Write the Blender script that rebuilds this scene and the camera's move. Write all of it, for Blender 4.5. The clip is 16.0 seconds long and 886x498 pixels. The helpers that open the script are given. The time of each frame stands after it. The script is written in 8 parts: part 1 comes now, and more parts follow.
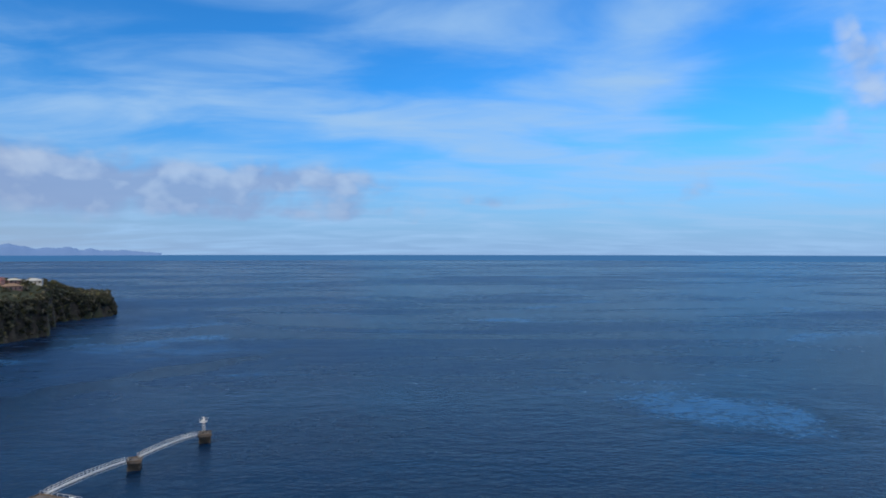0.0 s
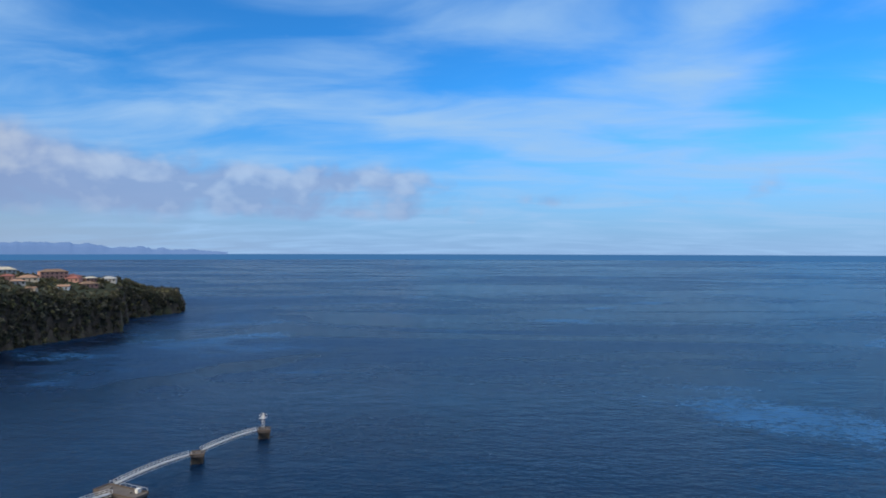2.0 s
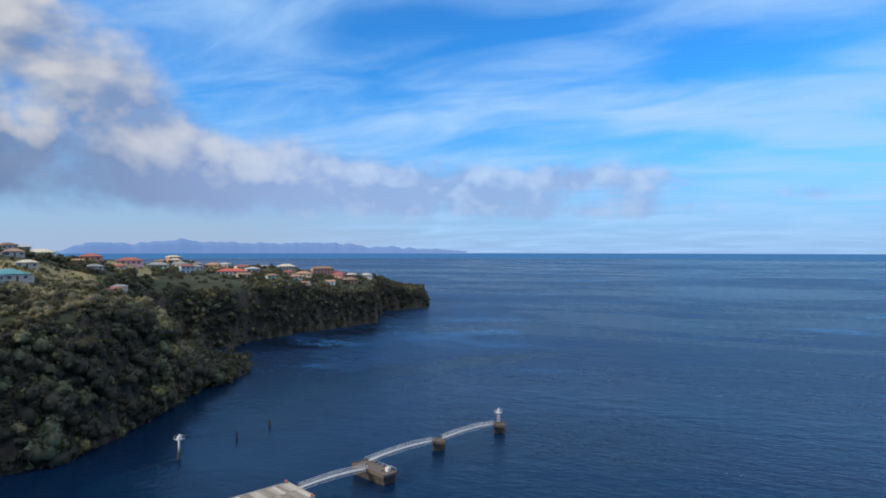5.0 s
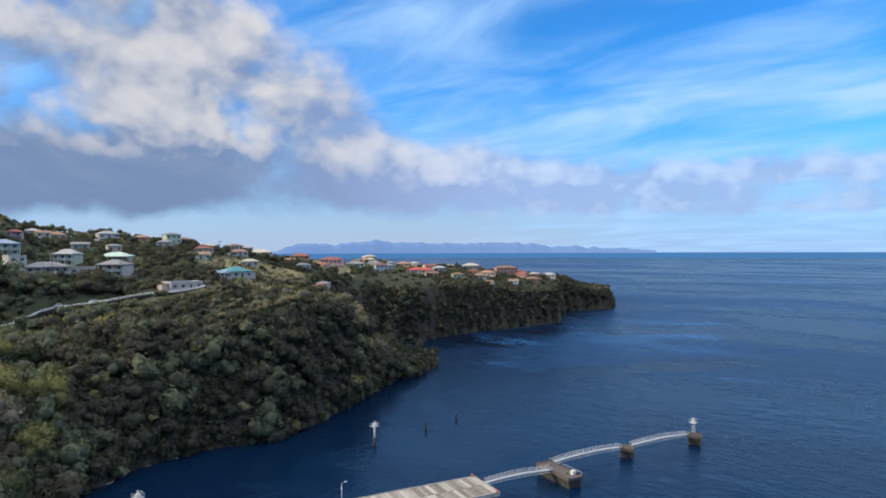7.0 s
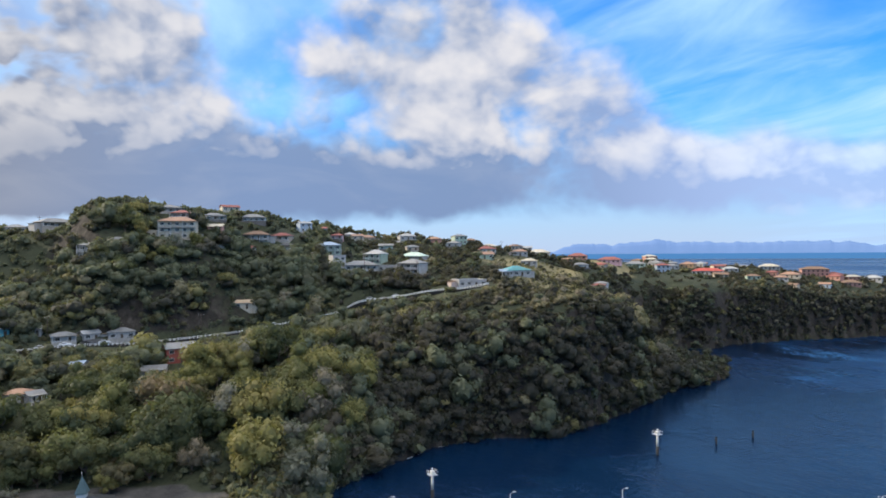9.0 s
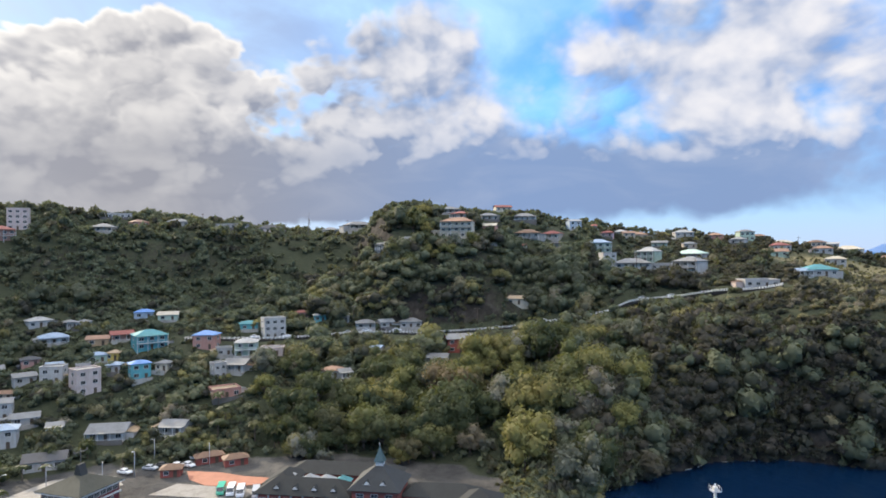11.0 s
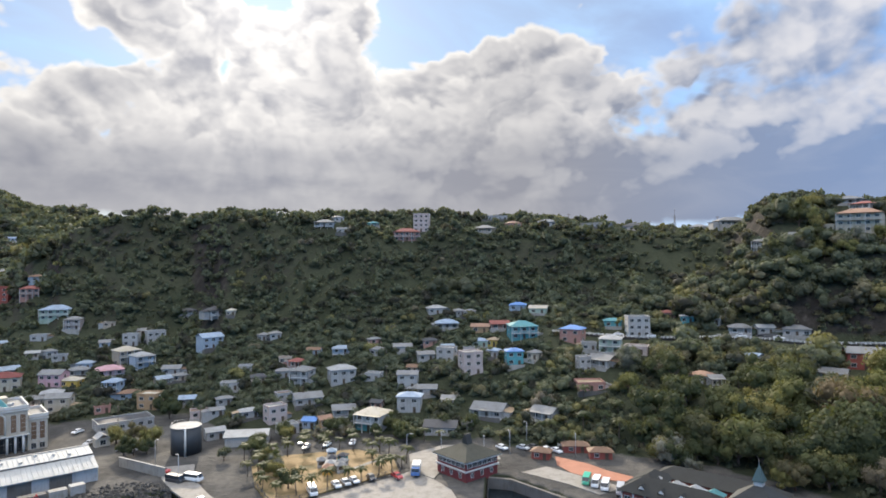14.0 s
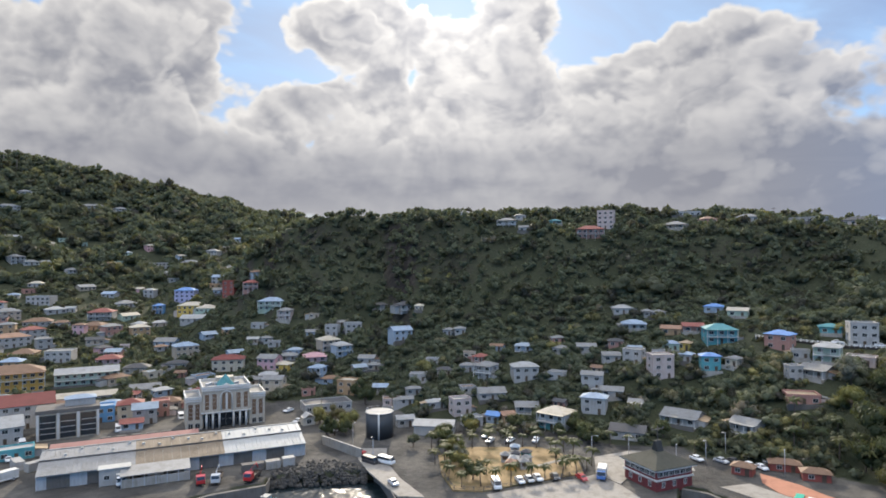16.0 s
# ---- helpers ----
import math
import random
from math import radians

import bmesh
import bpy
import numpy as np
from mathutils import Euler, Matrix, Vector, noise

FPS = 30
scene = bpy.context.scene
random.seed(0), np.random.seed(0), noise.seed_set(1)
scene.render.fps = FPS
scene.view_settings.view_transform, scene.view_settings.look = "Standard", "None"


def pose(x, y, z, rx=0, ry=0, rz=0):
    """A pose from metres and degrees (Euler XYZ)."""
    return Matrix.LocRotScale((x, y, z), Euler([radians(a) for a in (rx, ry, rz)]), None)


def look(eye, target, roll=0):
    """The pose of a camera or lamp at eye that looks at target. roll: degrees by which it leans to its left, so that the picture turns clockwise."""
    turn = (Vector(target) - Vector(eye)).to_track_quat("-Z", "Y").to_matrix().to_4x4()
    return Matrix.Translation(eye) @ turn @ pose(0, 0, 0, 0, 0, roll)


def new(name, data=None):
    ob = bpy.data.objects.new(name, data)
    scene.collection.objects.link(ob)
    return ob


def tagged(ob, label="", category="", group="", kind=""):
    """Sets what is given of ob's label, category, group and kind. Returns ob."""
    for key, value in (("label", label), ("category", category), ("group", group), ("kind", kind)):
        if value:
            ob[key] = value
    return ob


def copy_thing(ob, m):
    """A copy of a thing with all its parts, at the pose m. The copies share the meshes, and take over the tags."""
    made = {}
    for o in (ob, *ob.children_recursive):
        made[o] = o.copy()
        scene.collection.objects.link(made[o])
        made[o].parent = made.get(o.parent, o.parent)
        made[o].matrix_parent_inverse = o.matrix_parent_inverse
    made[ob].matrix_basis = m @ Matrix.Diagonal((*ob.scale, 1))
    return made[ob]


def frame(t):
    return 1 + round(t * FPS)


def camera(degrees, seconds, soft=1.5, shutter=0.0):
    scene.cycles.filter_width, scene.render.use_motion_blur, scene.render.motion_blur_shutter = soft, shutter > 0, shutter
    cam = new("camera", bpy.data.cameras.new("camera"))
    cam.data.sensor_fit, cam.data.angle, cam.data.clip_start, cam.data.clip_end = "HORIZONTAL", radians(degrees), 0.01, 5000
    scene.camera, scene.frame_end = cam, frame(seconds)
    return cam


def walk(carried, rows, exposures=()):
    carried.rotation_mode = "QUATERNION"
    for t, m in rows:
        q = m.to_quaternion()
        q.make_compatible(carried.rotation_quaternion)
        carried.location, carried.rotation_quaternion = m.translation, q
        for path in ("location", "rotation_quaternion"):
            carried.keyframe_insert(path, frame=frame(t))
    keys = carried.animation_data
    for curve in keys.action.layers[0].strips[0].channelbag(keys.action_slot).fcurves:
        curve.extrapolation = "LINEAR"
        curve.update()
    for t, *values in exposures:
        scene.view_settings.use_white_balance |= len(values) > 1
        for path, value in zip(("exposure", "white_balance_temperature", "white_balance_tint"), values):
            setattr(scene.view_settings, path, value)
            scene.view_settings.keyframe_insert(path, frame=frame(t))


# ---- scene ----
cam = camera(69.57, 16.0, 1.75)
# seconds, x, y, z, pitch, roll, yaw
PATH = [
    (0.0, 0.00, 0.00, 65.00, 0.26, 0.04, 0.00),
    (0.5, 0.35, 0.29, 65.14, 0.23, 0.02, 0.37),
    (1.0, 0.63, 0.58, 65.25, 0.20, 0.01, 1.37),
    (1.5, 0.85, 0.86, 65.35, 0.23, 0.08, 3.58),
    (2.0, 1.01, 1.14, 65.42, 0.20, 0.12, 5.15),
    (2.5, 1.12, 1.42, 65.48, 0.17, 0.10, 9.11),
    (3.0, 1.18, 1.69, 65.52, 0.13, 0.05, 13.24),
    (5.5, 0.84, 2.87, 65.43, 0.10, 0.03, 29.74),
    (6.0, 0.66, 3.06, 65.37, 0.10, -0.04, 34.16),
    (6.5, 0.46, 3.24, 65.29, 0.09, -0.07, 38.50),
    (7.0, 0.23, 3.41, 65.19, 0.08, -0.18, 42.27),
    (7.5, -0.02, 3.55, 65.08, 0.10, -0.18, 46.02),
    (8.0, -0.28, 3.68, 64.96, 0.11, -0.27, 50.35),
    (8.5, -0.56, 3.79, 64.82, 0.20, -0.33, 58.44),
    (9.0, -0.85, 3.87, 64.67, 0.26, -0.46, 66.78),
    (11.5, -2.33, 3.91, 63.75, 0.46, -0.62, 95.93),
    (12.0, -2.61, 3.84, 63.54, 0.56, -0.58, 101.92),
    (12.5, -2.87, 3.73, 63.31, 0.65, -0.45, 108.89),
    (13.0, -3.13, 3.60, 63.08, 0.72, -0.47, 114.19),
    (13.5, -3.36, 3.42, 62.85, 0.73, -0.45, 118.45),
    (14.0, -3.57, 3.22, 62.60, 0.75, -0.43, 122.40),
    (14.5, -3.75, 2.98, 62.35, 0.77, -0.41, 126.56),
    (15.0, -3.90, 2.70, 62.09, 0.79, -0.38, 130.59),
    (15.5, -4.02, 2.39, 61.83, 0.81, -0.36, 134.88),
    (16.0, -4.10, 2.04, 61.56, 0.83, -0.30, 138.56),
]
walk(cam, [(t, pose(x, y, z, 90 + p, -r, w)) for t, x, y, z, p, r, w in PATH],
     exposures=[(0.0, -0.10, 6450, 10), (3.0, -0.04, 6450, 10), (5.5, 0.18, 6500, 10), (8.0, 0.42, 6700, 11), (9.0, 0.56, 6750, 11), (12.0, 0.72, 6800, 11), (16.0, 0.46, 6700, 11)])

SUN_AZ, SUN_EL = 138.0, 23.0        # degrees to the left of +y, and up


# ---- node helpers ----
class Nodes:
    """Short forms for building a node tree."""

    def __init__(self, tree):
        self.t = tree
        tree.nodes.clear()

    def node(self, kind, **props):
        n = self.t.nodes.new(kind)
        for k, v in props.items():
            if k == "operation":
                n.operation = v
            elif k == "data_type":
                n.data_type = v
            elif k == "blend_type":
                n.blend_type = v
        return n

    def put(self, socket, v):
        if hasattr(v, "is_linked"):
            self.t.links.new(v, socket)
        elif isinstance(v, (tuple, list)) and socket.type == "RGBA" and len(v) == 3:
            socket.default_value = (*v, 1)
        else:
            socket.default_value = v

    def math(self, op, a, b=0.0, c=0.0, clamp=False):
        n = self.node("ShaderNodeMath", operation=op)
        n.use_clamp = clamp
        for i, v in enumerate((a, b, c)):
            self.put(n.inputs[i], v)
        return n.outputs[0]

    def add(self, *v):
        out = v[0]
        for w in v[1:]:
            out = self.math("ADD", out, w)
        return out

    def mul(self, *v):
        out = v[0]
        for w in v[1:]:
            out = self.math("MULTIPLY", out, w)
        return out

    def step(self, v, lo, hi, a=0.0, b=1.0):
        n = self.node("ShaderNodeMapRange")
        n.interpolation_type = "SMOOTHSTEP"
        for i, w in enumerate((v, lo, hi, a, b)):
            self.put(n.inputs[i], w)
        return n.outputs[0]

    def vec(self, op, a, b=None, scale=None):
        n = self.node("ShaderNodeVectorMath", operation=op)
        self.put(n.inputs[0], a)
        if b is not None:
            self.put(n.inputs[1], b)
        if scale is not None:
            self.put(n.inputs["Scale"], scale)
        return n.outputs["Value"] if op in ("DOT_PRODUCT", "LENGTH") else n.outputs[0]

    def noise(self, v, scale, detail=4.0, rough=0.55, warp=0.0):
        n = self.node("ShaderNodeTexNoise")
        self.put(n.inputs["Vector"], v)
        for k, w in (("Scale", scale), ("Detail", detail), ("Roughness", rough), ("Distortion", warp)):
            self.put(n.inputs[k], w)
        return n.outputs[0]

    def voronoi(self, v, scale, out="Distance"):
        n = self.node("ShaderNodeTexVoronoi")
        self.put(n.inputs["Vector"], v)
        self.put(n.inputs["Scale"], scale)
        return n.outputs[out]

    def mix(self, f, a, b, blend="MIX"):
        n = self.node("ShaderNodeMix", data_type="RGBA", blend_type=blend)
        self.put(n.inputs["Factor"], f)
        self.put(n.inputs[6], a)
        self.put(n.inputs[7], b)
        return n.outputs[2]

    def ramp(self, f, stops, constant=False):
        n = self.node("ShaderNodeValToRGB")
        self.put(n.inputs[0], f)
        e = n.color_ramp.elements
        n.color_ramp.interpolation = "CONSTANT" if constant else "LINEAR"
        while len(e) < len(stops):
            e.new(0.5)
        for s, (p, c) in zip(e, stops):
            s.position, s.color = p, (*c, 1)
        return n.outputs[0]

    def xyz(self, v):
        n = self.node("ShaderNodeSeparateXYZ")
        self.put(n.inputs[0], v)
        return n.outputs

    def combine(self, x, y, z):
        n = self.node("ShaderNodeCombineXYZ")
        for i, v in enumerate((x, y, z)):
            self.put(n.inputs[i], v)
        return n.outputs[0]


# ---- sky, clouds and sun ----
def make_world():
    w = bpy.data.worlds.new("sky")
    scene.world = w
    w.use_nodes = True
    n = Nodes(w.node_tree)
    d = n.node("ShaderNodeTexCoord").outputs["Generated"]
    x, y, z = n.xyz(d)
    az = n.mul(n.math("ARCTAN2", n.mul(x, -1.0), y), 180 / math.pi)
    el = n.mul(n.math("ARCSINE", z), 180 / math.pi)
    sky = n.node("ShaderNodeTexSky")
    sky.sky_type, sky.sun_disc = "NISHITA", False
    sky.sun_elevation, sky.sun_rotation = radians(SUN_EL), radians(-SUN_AZ)
    sky.altitude, sky.air_density, sky.dust_density, sky.ozone_density = 60, 1.0, 0.6, 2.0
    blue = sky.outputs[0]
    sun = (-math.sin(radians(SUN_AZ)) * math.cos(radians(SUN_EL)), math.cos(radians(SUN_AZ)) * math.cos(radians(SUN_EL)), math.sin(radians(SUN_EL)))
    near_sun = n.math("ARCCOSINE", n.vec("DOT_PRODUCT", d, sun))
    near_sun = n.mul(near_sun, 180 / math.pi)

    def bump(a, e, wa, we, k):
        """A soft rise of the cloud cover round an azimuth and an elevation."""
        u = n.mul(n.math("SUBTRACT", az, a), 1 / wa)
        v = n.mul(n.math("SUBTRACT", el, e), 1 / we)
        r = n.add(n.mul(u, u), n.mul(v, v))
        return n.mul(n.math("EXPONENT", n.mul(r, -1.0)), k)

    # heaped clouds: cover by bearing, broken up by noise and by rounded heads
    cover = n.add(
        bump(-33, 14, 4, 6, 0.26), bump(24, 6, 9, 2.6, 0.33), bump(31, 4.5, 8, 2.2, 0.28), bump(13, 6.6, 4.5, 1.5, 0.31), bump(15, 3.2, 10, 1.0, 0.24), bump(-8, 4.5, 8, 0.8, 0.12), bump(4, 5.0, 24, 2.4, 0.22),
        bump(38, 7.5, 6, 3.2, 0.34), bump(47, 8, 6, 4, 0.34), bump(53, 11, 5, 5, 0.34), bump(62, 14, 7, 8, 0.40), bump(72, 14, 7, 9, 0.42), bump(79, 8, 5, 4, 0.30), bump(85, 8, 5, 4.5, 0.30),
        bump(92, 13, 6, 8, 0.42), bump(99, 10, 6, 6, 0.32), bump(112, 12, 10, 9, 0.40), bump(124, 12, 12, 10, 0.40),
        bump(139, 9.5, 11, 4.5, 0.36), bump(138, 18, 8, 5, 0.34), bump(165, 14, 8, 9, 0.44), bump(162, 20, 5, 5, 0.22), bump(160, 8, 8, 4, 0.26),
        bump(75, 5.2, 32, 2.6, 0.40), bump(112, 5.6, 25, 2.8, 0.36), bump(146, 5.6, 25, 2.8, 0.36), bump(176, 8, 14, 6, 0.30),
        bump(84.5, 20, 1.5, 4.5, -0.20), bump(81.5, 14, 1.3, 2.6, -0.10), bump(102.5, 21.5, 4.2, 2.8, -0.50), bump(79.5, 17.5, 3, 4, 0.16), bump(123, 20.5, 5.5, 3.2, -0.55), bump(154, 18.5, 1.8, 2.2, -0.34), bump(152, 13.8, 4.5, 1.6, 0.22), bump(149.5, 16.0, 2.0, 0.9, -0.20), bump(149, 14, 4, 2.5, 0.26), bump(149, 18.8, 3.0, 3, 0.22), bump(153, 5, 7, 2.2, 0.25), bump(87, 15, 4, 5, 0.18), bump(146.5, 20.0, 5, 2.4, 0.42), bump(131, 19.5, 2.6, 4.5, 0.30), bump(143, 13.5, 3.5, 2.5, 0.2), bump(144, 8, 3, 2.5, 0.2), bump(152, 10.5, 6, 3, 0.16), bump(100, 1.0, 70, 1.2, -0.40),
        bump(64, 20, 5, 5, 0.15), bump(72, 20, 4, 5, 0.13), bump(93, 20, 6, 5, 0.20), bump(215, 22, 30, 14, 0.3), bump(-120, 18, 60, 12, 0.2), bump(130, 42, 40, 12, 0.18))

    def heap(da, de, deep):
        """Rounded heads on larger swells, with a little fraying."""
        q = n.combine(n.add(n.mul(az, 0.0175), da), n.add(n.mul(el, 0.0225), de), deep)
        f = n.noise(q, 6.0, 4.0, 0.5, 0.2)
        w = n.vec("ADD", q, n.combine(n.mul(f, 0.10), n.mul(f, 0.08), 0.0))
        fray = n.noise(w, 45.0, 5.0, 0.62)
        v = n.add(n.mul(n.voronoi(w, 11.0), -0.28), n.mul(n.voronoi(w, 25.0), -0.15), n.mul(n.voronoi(w, 58.0), -0.075))
        return n.add(n.mul(f, 0.78), n.mul(v, crisp), n.mul(fray, 0.06), n.mul(crisp, 0.10), 0.155)
    crisp = n.add(n.step(az, 62, 104, 0.55, 1.15), n.step(az, 45, 25, 0.0, 0.45))
    toward = n.step(az, 105, 150, 0.018, -0.004)
    reach = n.step(az, 80, 108, 0.040, 0.026)
    back = n.step(near_sun, 66, 24)
    glow = n.add(n.math("EXPONENT", n.mul(near_sun, -1 / 6.0)), n.mul(n.math("EXPONENT", n.mul(near_sun, -1 / 17.0)), 0.55))
    low = n.mix(n.step(az, 80, 118), (0.165, 0.250, 0.430), (0.215, 0.228, 0.270))
    low = n.mix(n.step(az, 66, 34), low, (0.31, 0.43, 0.72))
    top = n.mix(n.step(az, 60, 25), n.mix(n.step(az, 80, 120), (0.62, 0.63, 0.67), (0.60, 0.60, 0.60)), (0.58, 0.71, 0.93))
    # beams that fan out below the hidden sun
    side = n.math("ARCTAN2", n.math("SUBTRACT", az, SUN_AZ), n.math("SUBTRACT", SUN_EL + 3.0, el))
    beams = n.mul(n.step(n.noise(n.combine(n.mul(side, 3.2), 0.4, 0.0), 1.6, 3.0, 0.6), 0.35, 0.72), n.step(near_sun, 30, 9), n.step(el, 16, 9))

    def bank(deep, less, lo, hi):
        """One layer of clouds: its cover and its colour."""
        c = n.math("SUBTRACT", cover, less)
        d1, d2 = n.add(heap(0.0, 0.0, deep), c), n.add(heap(toward, reach, deep), c)
        slope = n.math("SUBTRACT", d1, d2)
        m = n.step(d1, lo, n.add(hi, n.mul(n.step(az, 112, 84, -0.05, 0.20), n.step(az, 25, 45, 0.6, 1.0))))
        lit = n.step(n.mul(slope, n.step(az, 80, 108, 1.1, 1.5)), -0.24, 0.20)
        # broad flat undersides away from the sun
        lit = n.mul(lit, n.math("SUBTRACT", 1.0, n.mul(n.step(el, 9.5, 4.5, 0.0, 0.75), n.step(az, 36, 52))))
        rim = n.step(d1, lo + 0.20, lo + 0.03)
        thin = n.add(n.mul(rim, 0.70), n.mul(n.step(slope, -0.20, 0.20), 0.60), 0.02)
        # the flat grey underside
        thin = n.add(n.mul(thin, n.step(n.add(el, n.mul(d1, -3.0)), 4.5, 9.5, 0.10, 1.0)), n.step(el, 13, 7, 0.0, 0.20))
        lit = n.add(n.mul(lit, n.math("SUBTRACT", 1.0, back)), n.mul(thin, back))
        base = n.step(n.add(el, n.mul(n.math("SUBTRACT", d1, 0.9), 9.0), n.mul(slope, 10.0)), 12.0, 3.5)
        base = n.mul(base, n.math("MAXIMUM", n.step(az, 112, 98), n.step(el, 4.2, 7.5, 0.25, 1.0)))
        base = n.math("ADD", base, bump(80, 6.5, 15, 4.0, 0.8), clamp=True)
        shade = n.math("SUBTRACT", lit, n.mul(base, n.mul(n.step(az, 100, 140, 0.80, 0.25), n.step(az, 30, 55, 0.65, 1.0))), clamp=True)
        drift = n.noise(n.combine(n.mul(az, 0.05), n.mul(el, 0.16), deep), 2.0, 5.0, 0.55, 0.6)
        shade = n.math("ADD", n.add(shade, n.mul(beams, 0.16)), n.mul(n.math("SUBTRACT", drift, 0.5), 0.42), clamp=True)
        return m, n.mix(1.0, n.mix(shade, low, top), n.combine(*[n.add(1.0, n.mul(glow, k)) for k in (0.80, 0.78, 0.73)]), "MULTIPLY")
    mask, cloud = bank(0.3, 0.0, 0.60, 0.74)
    mask2, cloud2 = bank(2.9, n.step(az, 85, 105, 0.22, 0.15), 0.62, 0.82)
    over = n.mul(mask2, n.step(az, 30, 62, 0.5, 0.85), n.step(el, 7, 12, 0.05, 1.0))
    cloud = n.mix(over, cloud, cloud2)
    mask = n.mul(n.math("MAXIMUM", mask, over), n.step(az, 24, 50, 0.74, 1.0))
    # thin sheets high up, drawn out towards the horizon
    k = n.math("DIVIDE", 1.0, n.add(z, 0.12))
    p = n.combine(n.mul(x, k), n.mul(y, k), 0.0)
    p = n.vec("MULTIPLY", p, (0.8, 1.5, 1.0))
    veil = n.noise(p, 1.5, 6.0, 0.52, 0.5)
    veil = n.add(veil, bump(22, 11.5, 18, 1.5, 0.13), bump(-4, 11.5, 14, 1.8, 0.15), bump(-22, 7.5, 16, 2.2, 0.14), bump(-17, 17, 4, 5, 0.20), bump(2, 20, 9, 3, 0.10), bump(20, 20, 14, 3, -0.12), bump(-26, 15, 4, 6, -0.15))
    veil = n.mul(n.step(veil, 0.31, 0.86), 0.95)
    high = n.step(el, 27, 48)
    haze = n.step(el, 13.0, -1.0, 0.0, 0.92)
    blue = n.mix(1.0, blue, (0.20, 0.84, 1.50), "MULTIPLY")
    blue = n.mix(n.step(az, 60, 100, 0.0, 0.45), blue, (0.7, 2.1, 5.4))
    blue = n.mix(back, blue, n.mix(0.35, n.vec("MULTIPLY", sky.outputs[0], (0.26, 0.36, 0.50)), (4.2, 4.6, 5.2)))
    S = 0.9
    out = n.mix(haze, n.vec("SCALE", blue, scale=0.13), n.mix(n.step(az, 95, 135), n.mix(n.step(az, 10, 48), (0.34 * S, 0.53 * S, 0.87 * S), (0.41 * S, 0.51 * S, 0.72 * S)), (0.50 * S, 0.52 * S, 0.55 * S)))
    veil = n.mul(veil, n.math("MAXIMUM", n.step(az, 45, 25), n.step(el, 4, 9)))
    out = n.mix(veil, out, (0.41 * S, 0.67 * S, 1.02 * S))
    out = n.mix(mask, out, n.vec("SCALE", cloud, scale=S))
    # overhead sky, out of view, made brighter to fill the shade
    out = n.mix(n.mul(high, 0.7), out, (1.80 * S, 1.82 * S, 1.86 * S))
    # added, unseen: bright heaps high up opposite the sun that fill the shaded slopes
    out = n.mix(bump(-62, 50, 34, 12, 1.0), out, (2.6, 2.65, 2.8))
    # under the skyline the sea goes on
    out = n.mix(n.step(el, -0.30, -0.24), (0.055, 0.175, 0.39), out)
    bg = n.node("ShaderNodeBackground")
    n.put(bg.inputs[0], out)
    n.put(bg.inputs[1], 1.0)
    n.t.links.new(bg.outputs[0], n.node("ShaderNodeOutputWorld").inputs[0])


make_world()
sun_data = bpy.data.lights.new("sun", "SUN")
sun_data.energy, sun_data.angle, sun_data.color = 4.0, radians(0.6), (1.0, 0.90, 0.74)
sun_ob = new("sun", sun_data)
sun_ob.matrix_world = look((-math.sin(radians(SUN_AZ)) * 100, math.cos(radians(SUN_AZ)) * 100, 100 * math.tan(radians(SUN_EL))), (0, 0, 0))


# ---- materials ----
def material(name, build):
    m = bpy.data.materials.new(name)
    m.use_nodes = True
    n = Nodes(m.node_tree)
    b = n.node("ShaderNodeBsdfPrincipled")
    build(n, b)
    n.t.links.new(b.outputs[0], n.node("ShaderNodeOutputMaterial").inputs[0])
    return m


def set_bsdf(n, b, colour, rough=0.8, bump=None, strength=0.3, distance=0.1, metal=0.0, spec=None):
    n.put(b.inputs["Base Color"], colour)
    n.put(b.inputs["Roughness"], rough)
    n.put(b.inputs["Metallic"], metal)
    if spec is not None:
        n.put(b.inputs["Specular IOR Level"], spec)
    if bump is not None:
        k = n.node("ShaderNodeBump")
        n.put(k.inputs["Height"], bump)
        n.put(k.inputs["Strength"], strength)
        n.put(k.inputs["Distance"], distance)
        n.t.links.new(k.outputs[0], b.inputs["Normal"])


def where(n):
    return n.node("ShaderNodeNewGeometry").outputs["Position"]


